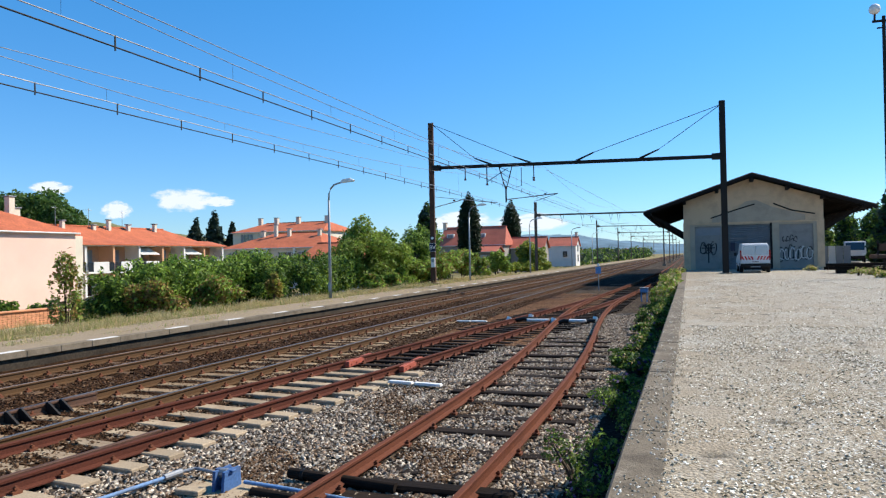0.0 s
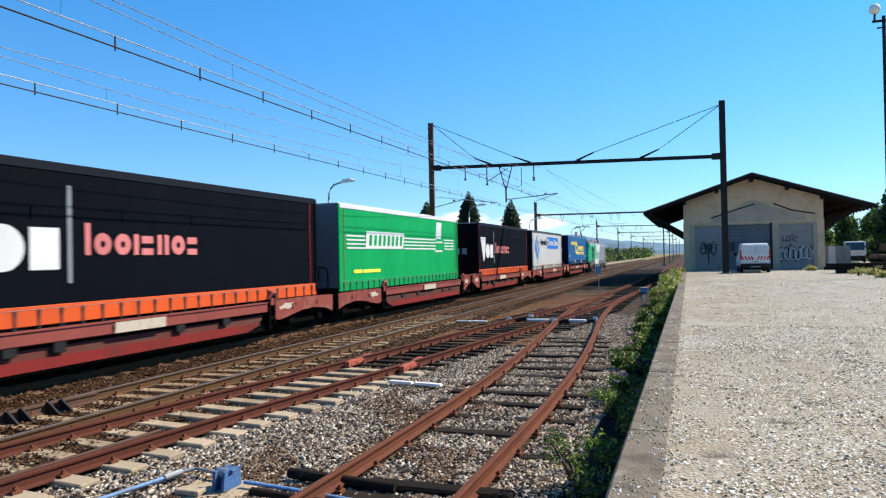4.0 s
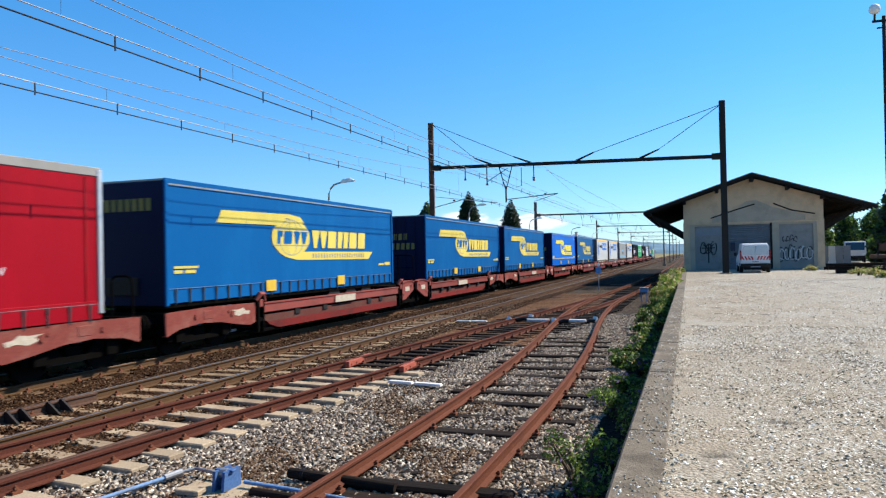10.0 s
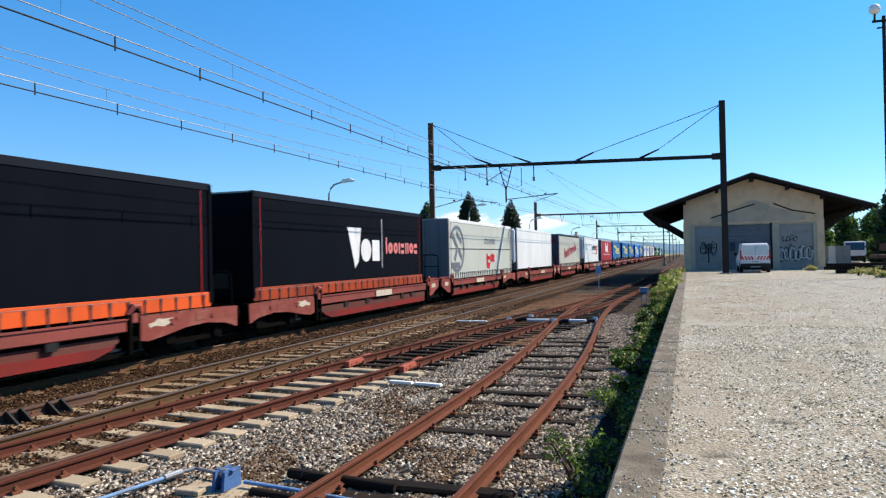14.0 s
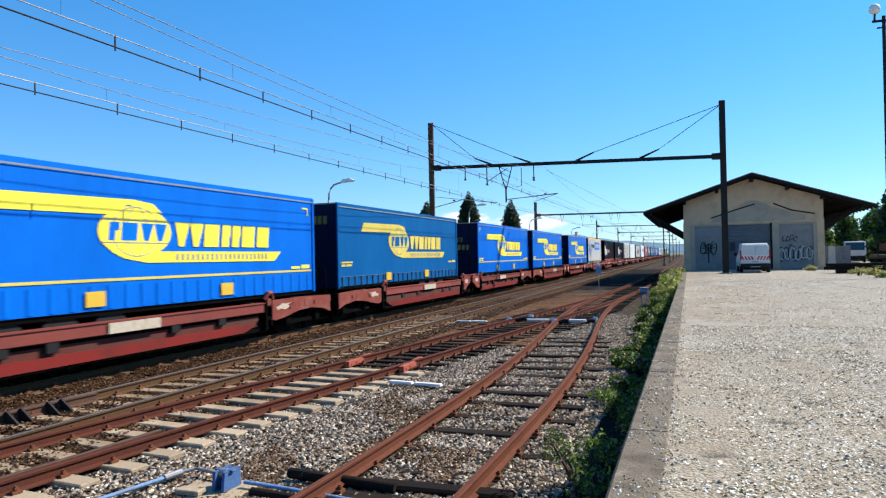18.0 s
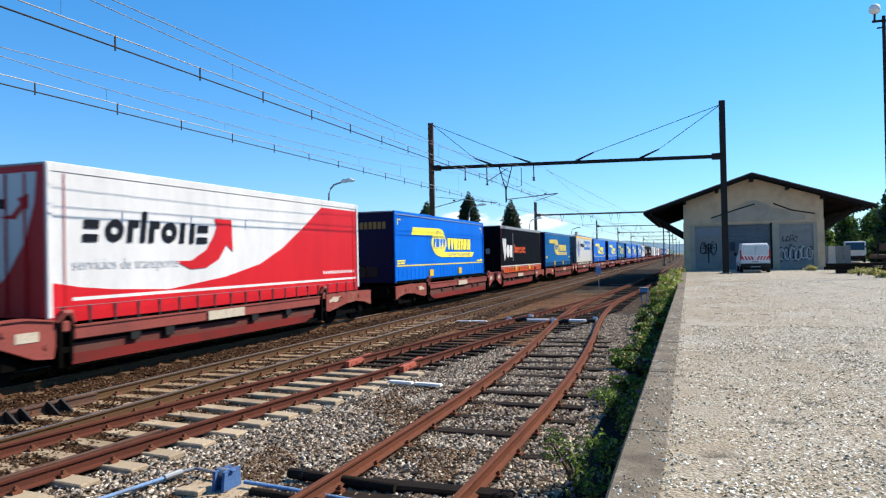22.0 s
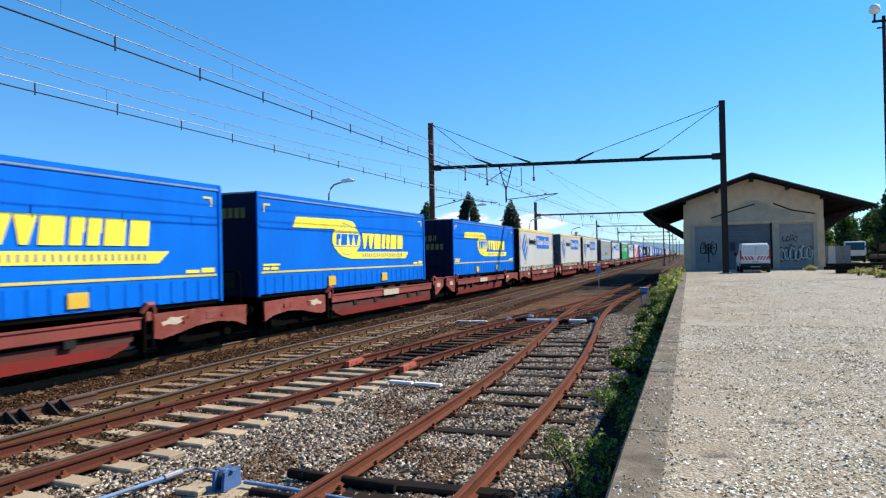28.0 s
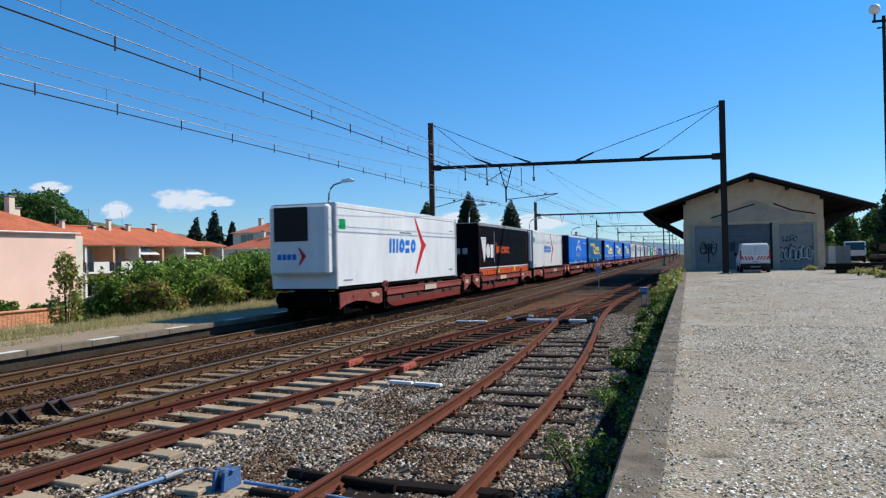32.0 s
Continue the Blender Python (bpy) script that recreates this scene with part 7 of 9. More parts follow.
# tail lamps and plate on the last wagon are carried by the wagon's end beam
LAST = MOVING[[k for k, (o, s) in enumerate(MOVING) if abs(s + 791.6) < .01 and o.name.startswith("pocket")][0]][0]
for x in (-.95, .95):
    part("tail_signal", Build().box(x - .12, x + .12, -17.66, -17.55, 1.15, 1.45, .02), YELLOW_PLATE if x > 0 else LAMP_RED, LAST, "yellow tail signal" if x > 0 else "red tail signal")


# ---- the locomotive ----
def locomotive():
    root = thing("electric_locomotive", "green, white and silver electric freight locomotive with raised pantograph", "locomotive")
    W = 1.43
    # body shell: side profile drawn across, from the tail (0) to the front (17)
    N0, N1 = -.95, 17.9
    def shell(name, y0, y1, mat_, label=""):
        b = Build()
        prof = [(-W, 1.42), (W, 1.42), (W, 3.30), (W - .10, 3.55), (-W + .10, 3.55), (-W, 3.30)]
        b.prism(prof, "y", y0, y1)
        return part(name, b, mat_, root, label)
    shell("body_green", .2, 4.9, L_GREEN, "green body section")
    lo, hi = (4.15, 7.8), (5.3, 8.95)
    for s in (-1, 1):
        wb = Build()
        wb.prism([(lo[0], 1.40), (lo[1], 1.40), (hi[1], 3.50), (hi[0], 3.50)], "x", s * W - .004, s * W + .012)
        wb.prism([(4.05, 1.42), (7.78, 1.42), (7.60, 1.02), (4.75, 1.0), (4.42, .62), (4.2, .95)], "x", s * W - .02, s * W + .014)
        part("white_panel", wb, L_WHITE, root, "white slanted panel")
    shell("body_grey", 4.9, 16.2, L_GREY, "silver-grey body section")
    # extra green up to the slanted edge
    gb = Build()
    for s in (-1, 1):
        gb.prism([(4.8, 1.42), (4.85, 1.42), (5.3, 3.5), (4.8, 3.5)], "x", s * W - .003, s * W + .006)
    part("green_edge", gb, L_GREEN, root)
    for k in range(15):
        z = 1.62 + k * .125
        for (y0, y1, m_) in ((3.85, 4.39, L_GREEN), (4.4, 8.2, L_WHITE), (8.2, 14.6, L_GREY)):
            shift = (z - 1.4) * .55
            a0 = y0 if m_ is L_GREEN else y0 + shift
            a1 = y1 if m_ is L_GREY else y1 + shift
            part("rib", Build().prism([(W + .006, z), (W + .030, z + .025), (W + .030, z + .075), (W + .006, z + .10)], "y", a0, a1), m_, root)
    # cabs: raked noses
    for tail in (True, False):
        c = bmesh.new()
        def at(q):
            return (q[0], (.2 - q[1]) if tail else (16.2 + q[1]), q[2])
        ring0 = [(-W, 0, 1.30), (W, 0, 1.30), (W, 0, 3.30), (W - .10, 0, 3.56), (-W + .10, 0, 3.56), (-W, 0, 3.30)]
        ring1 = [(-W + .05, .75, 1.30), (W - .05, .75, 1.30), (W - .08, .55, 3.25), (W - .22, .45, 3.52), (-W + .22, .45, 3.52), (-W + .08, .55, 3.25)]
        low = [(-W + .22, 1.38, 1.25), (W - .22, 1.38, 1.25), (W - .25, 1.32, 2.35), (-W + .25, 1.32, 2.35)]
        r0 = [c.verts.new(at(q)) for q in ring0]
        r1 = [c.verts.new(at(q)) for q in ring1]
        r2 = [c.verts.new(at(q)) for q in low]
        for i in range(6):
            c.faces.new((r0[i], r0[(i + 1) % 6], r1[(i + 1) % 6], r1[i]))
        c.faces.new((r1[0], r1[1], r2[1], r2[0]))
        c.faces.new((r1[1], r1[2], r2[2], r2[1]))
        c.faces.new((r1[0], r2[0], r2[3], r1[5]))
        c.faces.new((r2[0], r2[1], r2[2], r2[3]))
        c.faces.new((r2[3], r2[2], r1[2], r1[3], r1[4], r1[5]))
        c.faces.new(r0[::-1])
        bmesh.ops.bevel(c, geom=c.edges[:], offset=.05, segments=2, affect="EDGES")
        part("cab", Build().take(c), L_GREEN if tail else L_GREY, root, "green raked cab" if tail else "grey cab with green nose edge", smooth=False)
        d = -1 if tail else 1
        yb = .2 if tail else 16.2
        def raked(x, z, out):
            return (x, yb + d * (1.32 - (z - 2.35) * .745 + out), z)
        ws = Build().add([raked(-.93, 2.50, -.03), raked(.93, 2.50, -.03), raked(.86, 3.36, -.03), raked(-.86, 3.36, -.03),
                          raked(-.93, 2.50, .04), raked(.93, 2.50, .04), raked(.86, 3.36, .04), raked(-.86, 3.36, .04)],
                         [(0, 1, 2, 3), (4, 5, 6, 7), (0, 1, 5, 4), (1, 2, 6, 5), (2, 3, 7, 6), (3, 0, 4, 7)])
        part("windscreen", ws, CAB_GLASS, root, "dark raked windscreen")
        part("nose_band", Build().box(-W + .28, W - .28, min(yb + d * 1.3, yb + d * 1.42), max(yb + d * 1.3, yb + d * 1.42), 2.36, 2.46, .02), L_DARK, root)
        part("grab_rail", Build().tube([(-1.0, yb + d * 1.46, 2.4), (1.0, yb + d * 1.46, 2.4)], .02, 6), STEEL_GREY, root)
        part("snow_plough", Build().prism([(-1.3, .25), (1.3, .25), (1.2, .75), (-1.2, .75)], "y", min(yb + d * 1.2, yb + d * 1.3), max(yb + d * 1.2, yb + d * 1.3)), L_DARK, root)
        part("buffer_beam", Build().box(-1.35, 1.35, min(yb + d * 1.1, yb + d * 1.38), max(yb + d * 1.1, yb + d * 1.38), .78, 1.28, .03), L_DARK, root)
        for x in (-.88, .88):
            part("buffer", Build().tube([(x, yb + d * 1.35, 1.05), (x, yb + d * 1.75, 1.05)], .12, 12).tube([(x, yb + d * 1.75, 1.05), (x, yb + d * 1.83, 1.05)], .26, 14), L_DARK, root)
            part("head_lamp", Build().tube([(x, yb + d * 1.36, 1.75), (x, yb + d * 1.44, 1.75)], .11, 12), LAMP_WHITE if not tail else LAMP_RED, root)
        part("hose", Build().tube([(.3, yb + d * 1.4, 1.0), (.32, yb + d * 1.55, .7), (.25, yb + d * 1.5, .5)], .03, 6), BLACK, root)
        part("emblem", Build().box(-.3, .3, min(yb + d * 1.37, yb + d * 1.43), max(yb + d * 1.37, yb + d * 1.43), 1.55, 1.72), T_SCARLET, root)
    # skirts, roof, underframe
    sk = Build()
    for s in (-1, 1):
        sk.box(s * W - .03, s * W + .0, -.6, 17.2, 1.0, 1.42)
        sk.prism([(-.6, 1.05), (-.6, .82), (1.0, .82), (1.9, 1.05)], "x", s * W - .03, s * W)
        sk.prism([(14.8, 1.05), (15.4, .72), (17.0, .82), (17.2, 1.05)], "x", s * W - .03, s * W)
    part("skirt", sk, L_SKIRT, root, "dusty grey skirt")
    rf = Build().prism([(-W + .1, 3.55), (W - .1, 3.55), (W - .35, 3.78), (-W + .35, 3.78)], "y", .1, 16.3)
    part("roof", rf, L_ROOF, root)
    part("roof_housing", Build().prism([(5.3, 3.76), (10.2, 3.76), (9.4, 4.16), (6.2, 4.16)], "x", -1.0, 1.0), L_ROOF, root)
    for k in range(2):
        gl = Build().prism([(7.0 + k * 1.1, 3.80), (7.9 + k * 1.1, 3.80), (7.75 + k * 1.1, 4.08), (7.0 + k * 1.1, 4.08)], "x", 1.0, 1.02)
        part("roof_vent", gl, WAGON_DUST, root, "brown slatted roof vent")
    part("roof_rail", Build().tube([(.9, 4.0, 3.78), (.9, 4.1, 4.2), (.9, 8.6, 4.25), (.9, 8.8, 3.9)], .02, 6), L_DARK, root)
    for y in (.6, 2.2, 3.2, 10.6, 11.4, 12.4, 13.2, 14.4, 15.6):
        part("roof_insulator", Build().tube([(.3, y, 3.75), (.3, y, 4.1)], .11, 10), L_DARK, root)
    for y in [4.6 + k * .85 for k in range(14)]:
        part("roof_rivet_plate", Build().box(W - .28, W - .16, y - .05, y + .05, 3.63, 3.70, .01), L_ROOF, root)
    for y0, y1 in ((11.0, 11.5), (12.0, 12.3), (13.6, 14.0)):
        part("roof_box", Build().box(-.1, .75, y0, y1, 3.78, 4.02, .03), L_DARK, root)
    for y in (10.2, 11.9, 13.0):
        part("roof_loop", Build().tube([(.75, y, 3.78), (.75, y + .1, 4.22), (.75, y + .9, 4.18), (.75, y + 1.0, 3.78)], .022, 6), L_DARK, root)
    for y in (1.75,):
        part("roof_housing", Build().box(.25, .5, y - .12, y + .12, 3.78, 4.08, .03), L_DARK, root)
    part("bus_bar", Build().tube([(.3, 1.5, 4.05), (.3, 4.2, 4.1), (.2, 6, 4.22)], .03, 6), L_DARK, root)
    part("horn", Build().tube([(.6, .1, 3.78), (.6, .1, 3.98), (.6, -.35, 4.0)], .07, 8), L_DARK, root)
    part("folded_pantograph", Build().tube([(-.7, 10.6, 4.02), (.7, 10.6, 4.02)], .05, 6).tube([(0, 10.6, 4.0), (0, 12.9, 4.12)], .06, 6).tube([(-.6, 12.9, 4.12), (.6, 12.9, 4.12)], .05, 6).tube([(.6, 10.9, 4.1), (.7, 13.4, 4.06)], .04, 6), L_DARK, root)
    pg = part("pantograph", Build().box(-.7, .7, 2.1, 3.6, 3.95, 4.05), L_DARK, root, "raised single-arm pantograph")
    part("lower_arm", Build().tube([(0, 3.2, 4.05), (0, 1.45, 5.02)], .07, 8), L_DARK, pg)
    part("thrust_rod", Build().tube([(.15, 2.6, 4.05), (.12, 1.6, 4.9)], .025, 6), L_DARK, pg)
    part("upper_arm", Build().tube([(0, 1.45, 5.02), (.35, 3.3, 5.85)], .045, 8).tube([(0, 1.45, 5.02), (-.35, 3.3, 5.85)], .045, 8), L_DARK, pg)
    hd = Build()
    for y in (3.15, 3.6):
        hd.tube([(-.95, y, 5.72), (-.75, y, 5.92), (.75, y, 5.92), (.95, y, 5.72)], .03, 6)
    hd.tube([(-.4, 3.15, 5.9), (-.4, 3.6, 5.9)], .02, 6).tube([(.4, 3.15, 5.9), (.4, 3.6, 5.9)], .02, 6)
    part("collector_head", hd, L_DARK, pg)
    # doors, windows, grilles on the side
    for y0, y1, m_ in ((1.45, 2.15, L_GREEN), (14.95, 15.6, L_GREY)):
        dr = part("cab_door", Build().box(W + .002, W + .022, y0, y1, 1.45, 3.35, .008), m_, root)
        part("door_window", Build().box(W + .022, W + .030, y0 + .15, y1 - .12, 2.72, 3.25, .01), CAB_GLASS, dr)
        for y in (y0 - .06, y1 + .06):
            part("handrail", Build().tube([(W + .05, y, 1.3), (W + .05, y, 2.85)], .018, 6), STEEL_GREY, dr)
        part("step", Build().box(W - .1, W + .04, y0, y1, .62, .68).box(W - .1, W + .04, y0, y1, .95, 1.0), L_DARK, dr)
    part("cab_window", Build().box(W + .002, W + .02, .88, 1.2, 2.75, 3.28, .01), CAB_GLASS, root)
    part("cab_window", Build().box(W + .002, W + .02, 16.15, 16.42, 2.65, 3.15, .01), CAB_GLASS, root)
    gr = part("side_grille", Build().box(W + .002, W + .016, 2.42, 3.05, 1.72, 3.15, .008), L_GREEN, root, "dark framed side grille")
    part("grille_face", Build().box(W + .016, W + .022, 2.5, 2.98, 1.8, 3.05, .004), L_DARK, gr)
    nm = Build()
    for i in range(7):
        nm.prism([(.20 + i * .155, 1.62), (.29 + i * .155, 1.62), (.325 + i * .155, 1.84), (.235 + i * .155, 1.84)], "x", W + .004, W + .010)
    for q in nm.pieces():
        part("number_bar", q, L_WHITE, root)
    letters("F", 1.5, L_GREEN, root, Matrix.Translation((W + .036, 5.42, 2.16)) @ pose(0, 0, 0, 90, 0, 90), .35, (.95, 1))
    letters("RET", 1.2, L_GREEN, root, Matrix.Translation((W + .036, 7.15, 2.06)) @ pose(0, 0, 0, 90, 0, 90), .35, (1.18, 1))
    letters("2", .28, L_WHITE, root, Matrix.Translation((W + .006, .42, 1.14)) @ pose(0, 0, 0, 90, 0, 90))
    letters("1", .28, L_WHITE, root, Matrix.Translation((W + .006, 16.5, 1.16)) @ pose(0, 0, 0, 90, 0, 90))
    part("emblem", Build().prism([(16.2, 2.1), (16.62, 2.1), (16.66, 2.36), (16.42, 2.46), (16.2, 2.38)], "x", W - .05, W + .010), P_CRIMSON, root, "red emblem")
    for y0, y1, z0 in ((5.9, 7.3, .5), (7.4, 9.0, .62), (10.3, 11.3, .62), (.1, .55, .45)):
        part("equipment_box", Build().box(W - .35, W - .02, y0, y1, z0, 1.05, .02), L_SKIRT, root)
    part("underframe", Build().box(-1.15, 1.15, 0, 16.4, .75, 1.35), L_DARK, root)
    # bogies
    for yc in (3.1, 13.2):
        fb = Build()
        for s in (-1, 1):
            fb.prism([(-1.9, .55), (-1.9, .85), (-.6, .98), (.6, .98), (1.9, .85), (1.9, .55), (1.3, .5), (.6, .75), (-.6, .75), (-1.3, .5)], "x", s * 1.12 - .07, s * 1.12 + .07)
        bgo = part("bogie", fb, L_SKIRT, root, at=pose(0, yc, 0))
        for yy in (-1.3, 1.3):
            for s in (-1, 1):
                part("wheel", Build().wheel(-.07, .07, 0, 0, .58, 28), WHEEL_STEEL, bgo, at=pose(s * GAUGE, yy, .60))
                part("axle_box", Build().box(s * 1.16 - .1, s * 1.16 + .12, yy - .22, yy + .22, .42, .82, .03), L_SKIRT, bgo)
                for d in (-.38, .38):
                    part("spring", Build().tube([(s * 1.2, yy + d, .5), (s * 1.2, yy + d, .95)], .09, 8), L_DARK, bgo)
        for yy in (-2.05, -.45, .45, 2.05):
            part("brake_box", Build().box(1.14, 1.34, yy - .17, yy + .17, .36, .78, .04), L_SKIRT, bgo, "dusty brake housing")
            part("brake_drum", Build().tube([(1.3, yy, .62), (1.42, yy, .62)], .13, 12), L_DARK, bgo)
        part("damper", Build().tube([(1.25, -.5, .8), (1.25, 1.0, 1.1)], .05, 8), STEEL_GREY, bgo)
        for yy in (-1.75, 1.75):
            part("sand_box", Build().prism([(yy - .2, .98), (yy + .2, .98), (yy + .14, .50), (yy - .14, .50)], "x", 1.16, 1.36), L_SKIRT, bgo)
            part("sand_pipe", Build().tube([(1.26, yy, .52), (1.1, yy * 1.02, .3), (.8, yy * 1.04, .12)], .028, 6), L_DARK, bgo)
        for yy in (-.72, .72):
            part("coil_spring", Build().tube([(1.27 + .075 * math.cos(a * .9), yy + .075 * math.sin(a * .9), .42 + a * .014) for a in range(40)], .02, 5), L_DARK, bgo)
        part("equaliser", Build().box(1.2, 1.27, -1.2, 1.2, .30, .40, .02), L_SKIRT, bgo)
        part("link_arm", Build().tube([(1.33, -1.1, .62), (1.36, .1, .46)], .045, 8), L_SKIRT, bgo)
    return root


MOVING.append((locomotive(), -14.44))

# ---- plants ----
def leaf_cloud(name, blobs, count, size, mats, seed, shares=None, flat=0.35, hollow=0.45, lumpy=.22):
    """Many small leaves in and on a set of ellipsoids (x, y, z, rx, ry, rz), with an uneven outline."""
    rng = np.random.default_rng(seed)
    blobs = np.array(blobs, float)
    vol = (blobs[:, 3] * blobs[:, 4] * blobs[:, 5]) ** 0.75
    pick = rng.choice(len(blobs), count, p=vol / vol.sum())
    d = rng.normal(size=(count, 3))
    d /= np.linalg.norm(d, axis=1)[:, None]
    r = hollow + (1 - hollow) * rng.random(count) ** 0.5
    lump = 1 + lumpy * np.sin(d[:, 0] * 7 + pick) * np.cos(d[:, 2] * 6 + pick * 2) + rng.normal(0, .06, count)
    c = blobs[pick, :3] + d * blobs[pick, 3:] * (r * lump)[:, None]
    n = d * 0.6 + rng.normal(size=(count, 3)) * 0.7 + np.array([0, 0, flat])
    n /= np.linalg.norm(n, axis=1)[:, None]
    a = np.cross(n, rng.normal(size=(count, 3)))
    a /= np.linalg.norm(a, axis=1)[:, None] + 1e-9
    b = np.cross(n, a)
    s = (size * (0.55 + 0.9 * rng.random(count)))[:, None]
    q = np.stack([c - a * s, c - b * s * .55 + n * s * .1, c + a * s, c + b * s * .55 + n * s * .1], 1)
    f = np.arange(count * 4).reshape(-1, 4)
    idx = rng.choice(len(mats), count, p=shares) if len(mats) > 1 else None
    return soup(name, q.reshape(-1, 3), f, *mats, index=idx)


def shrub(name, label, x, y, z, h, r, count, size, mats, seed, shares=None, group="shrubs", category="shrub"):
    root = thing(name, label, category, at=pose(x, y, z), group=group)
    rng = random.Random(seed)
    blobs = []
    for k in range(9):
        a, q = rng.uniform(0, 6.28), rng.uniform(0, .75) * r
        hh = rng.uniform(.25, .82) * h
        blobs.append((math.cos(a) * q, math.sin(a) * q, hh, r * rng.uniform(.3, .55), r * rng.uniform(.3, .55), h * rng.uniform(.16, .28)))
    if h > 2:
        for k in range(12):
            a, q = rng.uniform(0, 6.28), rng.uniform(.1, .9) * r
            blobs.append((math.cos(a) * q, math.sin(a) * q, h * rng.uniform(.66, .88), r * .13, r * .13, h * rng.uniform(.10, .17)))
    part("crown", leaf_cloud("crown", blobs, count, size, mats, seed, shares), None, root)
    st = Build()
    for k in range(5):
        b = blobs[k]
        st.tube([(b[0] * .15, b[1] * .15, -.1), (b[0] * .5, b[1] * .5, b[2] * .5), (b[0], b[1], b[2])], .035, 5, 0, .012)
    part("stem", st, BARK, root)["kind"] = "stuff"
    return root


def tree(name, label, x, y, z, h, r, count, size, mats, seed, shares=None, trunk=.16, bare=.12, group="trees"):
    root = thing(name, label, "tree", at=pose(x, y, z), group=group)
    rng = random.Random(seed)
    part("trunk", Build().tube([(0, 0, -.2), (.05, 0, h * bare), (-.03, .05, h * .7)], trunk, 8, 0, trunk * .3), BARK, root)
    blobs = []
    limbs = Build()
    for k in range(24):
        a = rng.uniform(0, 6.28)
        q = r * rng.uniform(.1, .72)
        hh = h * rng.uniform(bare + .05, .86)
        q *= 1.15 - .55 * abs(hh / h - .5)
        c = (math.cos(a) * q, math.sin(a) * q, hh)
        blobs.append((*c, r * rng.uniform(.28, .46), r * rng.uniform(.28, .46), h * rng.uniform(.09, .16)))
        limbs.tube([(0, 0, hh * .6), (c[0] * .5, c[1] * .5, hh * .85), c], trunk * .4, 5, 0, .015)
    blobs.append((0, 0, h * .9, r * .3, r * .3, h * .1))
    part("limbs", limbs, BARK, root)
    part("crown", leaf_cloud("crown", blobs, count, size, mats, seed, shares), None, root)
    return root


def cypress(name, label, x, y, z, h, r, count, seed, mats=None, size=.28):
    root = thing(name, label, "tree", at=pose(x, y, z), group="cypresses")
    blobs = []
    for k in range(16):
        t = k / 15
        w = r * (.66 + 1.1 * t if t < .3 else max(.15, 1 - ((t - .3) / .74) ** 4))
        slim = r / h <= .17
        if not slim:      # broad conifers taper to a point
            w = r * (1.0 - .88 * t) * (1 if k % 2 else .82)
        off = .04 if slim else .12
        blobs.append((off * math.sin(k * 2.3), off * math.cos(k * 1.7), h * (.05 + .92 * t), w, w, h * .07))
    part("crown", leaf_cloud("crown", blobs, count, size, mats or [LEAF_CYPRESS], seed, None, 0.9, .6, .05 if slim else .22), None, root)
    part("trunk", Build().tube([(0, 0, -.2), (0, 0, h * .8)], .2, 8, 0, .05), BARK, root)
    return root


G, D, Bn = LEAF_BUSH, LEAF_BUSH_DARK, LEAF_BROWN
# hedge row along the platform's back
hedge = [  # x, y, h, r, leaves, mats
    (-26.2, 24.2, 2.7, .75, 700, [LEAF_TREE, Bn], [.6, .4], "thin yellowing shrub with bare twigs"),
    (-25.6, 26.6, 2.0, 1.3, 3200, [G, D], [.5, .5], "dark green shrub behind the platform"),
    (-25.6, 29.2, 2.6, 1.7, 4200, [G, D], [.7, .3], "dense green shrub behind the platform"),
    (-23.4, 26.8, 1.5, 1.2, 3000, [Bn, G], [.65, .35], "browning low shrub in the dry grass"),
    (-25.4, 32.0, 2.75, 1.9, 4600, [G, D], [.75, .25], "dense green shrub behind the platform"),
    (-25.2, 35.2, 2.8, 1.9, 4600, [G, D], [.75, .25], "dense green shrub behind the platform"),
    (-22.7, 30.2, 1.5, 1.1, 2600, [G, Bn], [.6, .4], "low green and brown shrub"),
    (-25.0, 38.5, 2.9, 2.0, 4600, [G, D], [.6, .4], "dense green shrub behind the platform"),
    (-23.6, 36.0, 2.0, 1.4, 3200, [D, G], [.6, .4], "dark green shrub behind the platform"),
    (-24.6, 42.0, 2.9, 2.0, 4600, [D, G], [.6, .4], "dark green shrub behind the platform"),
    (-23.0, 40.2, 2.1, 1.5, 3400, [D, G], [.7, .3], "dark green shrub behind the platform"),
    (-24.0, 45.5, 2.4, 1.6, 3600, [D, G], [.5, .5], "dark green shrub behind the platform"),
    (-22.2, 34.6, 1.6, .5, 900, [LEAF_YELLOW, Bn], [.5, .5], "thin yellowish weed shrub"),
    (-34.6, 28.2, .45, .8, 1500, [G, D], [.5, .5], "clipped green shrub behind the lattice wall"),
    (-34.6, 30.4, .5, .9, 1500, [G, D], [.5, .5], "clipped green shrub behind the lattice wall"),
    (-34.4, 32.6, .45, .6, 1000, [G, D], [.5, .5], "clipped green shrub behind the lattice wall"),
    (-28.5, 33, 2.3, 2.0, 3600, [G, D], [.6, .4], "dense green shrub behind the hedge"),
    (-28.5, 38, 2.5, 2.0, 3600, [G, D], [.7, .3], "dense green shrub behind the hedge"),
]
for k, (x, y, h, r, n_, ms, sh_, lb) in enumerate(hedge):
    shrub("shrub", lb, x, y, ground_z(x, y) - .05, (h + .08) - ground_z(x, y), r * 1.22, int(n_ * 1.9), .088, ms, 40 + k, sh_)
tree("broadleaf_tree", "leafy light green tree behind the platform lamp", -24.0, 50, -.4, 6.1, 2.7, 15000, .11, [LEAF_TREE, G], 71, [.6, .4])
tree("broadleaf_tree", "leafy light green tree beside another", -22.4, 52, -.2, 3.8, 2.0, 7000, .11, [LEAF_TREE, G], 72, [.5, .5])
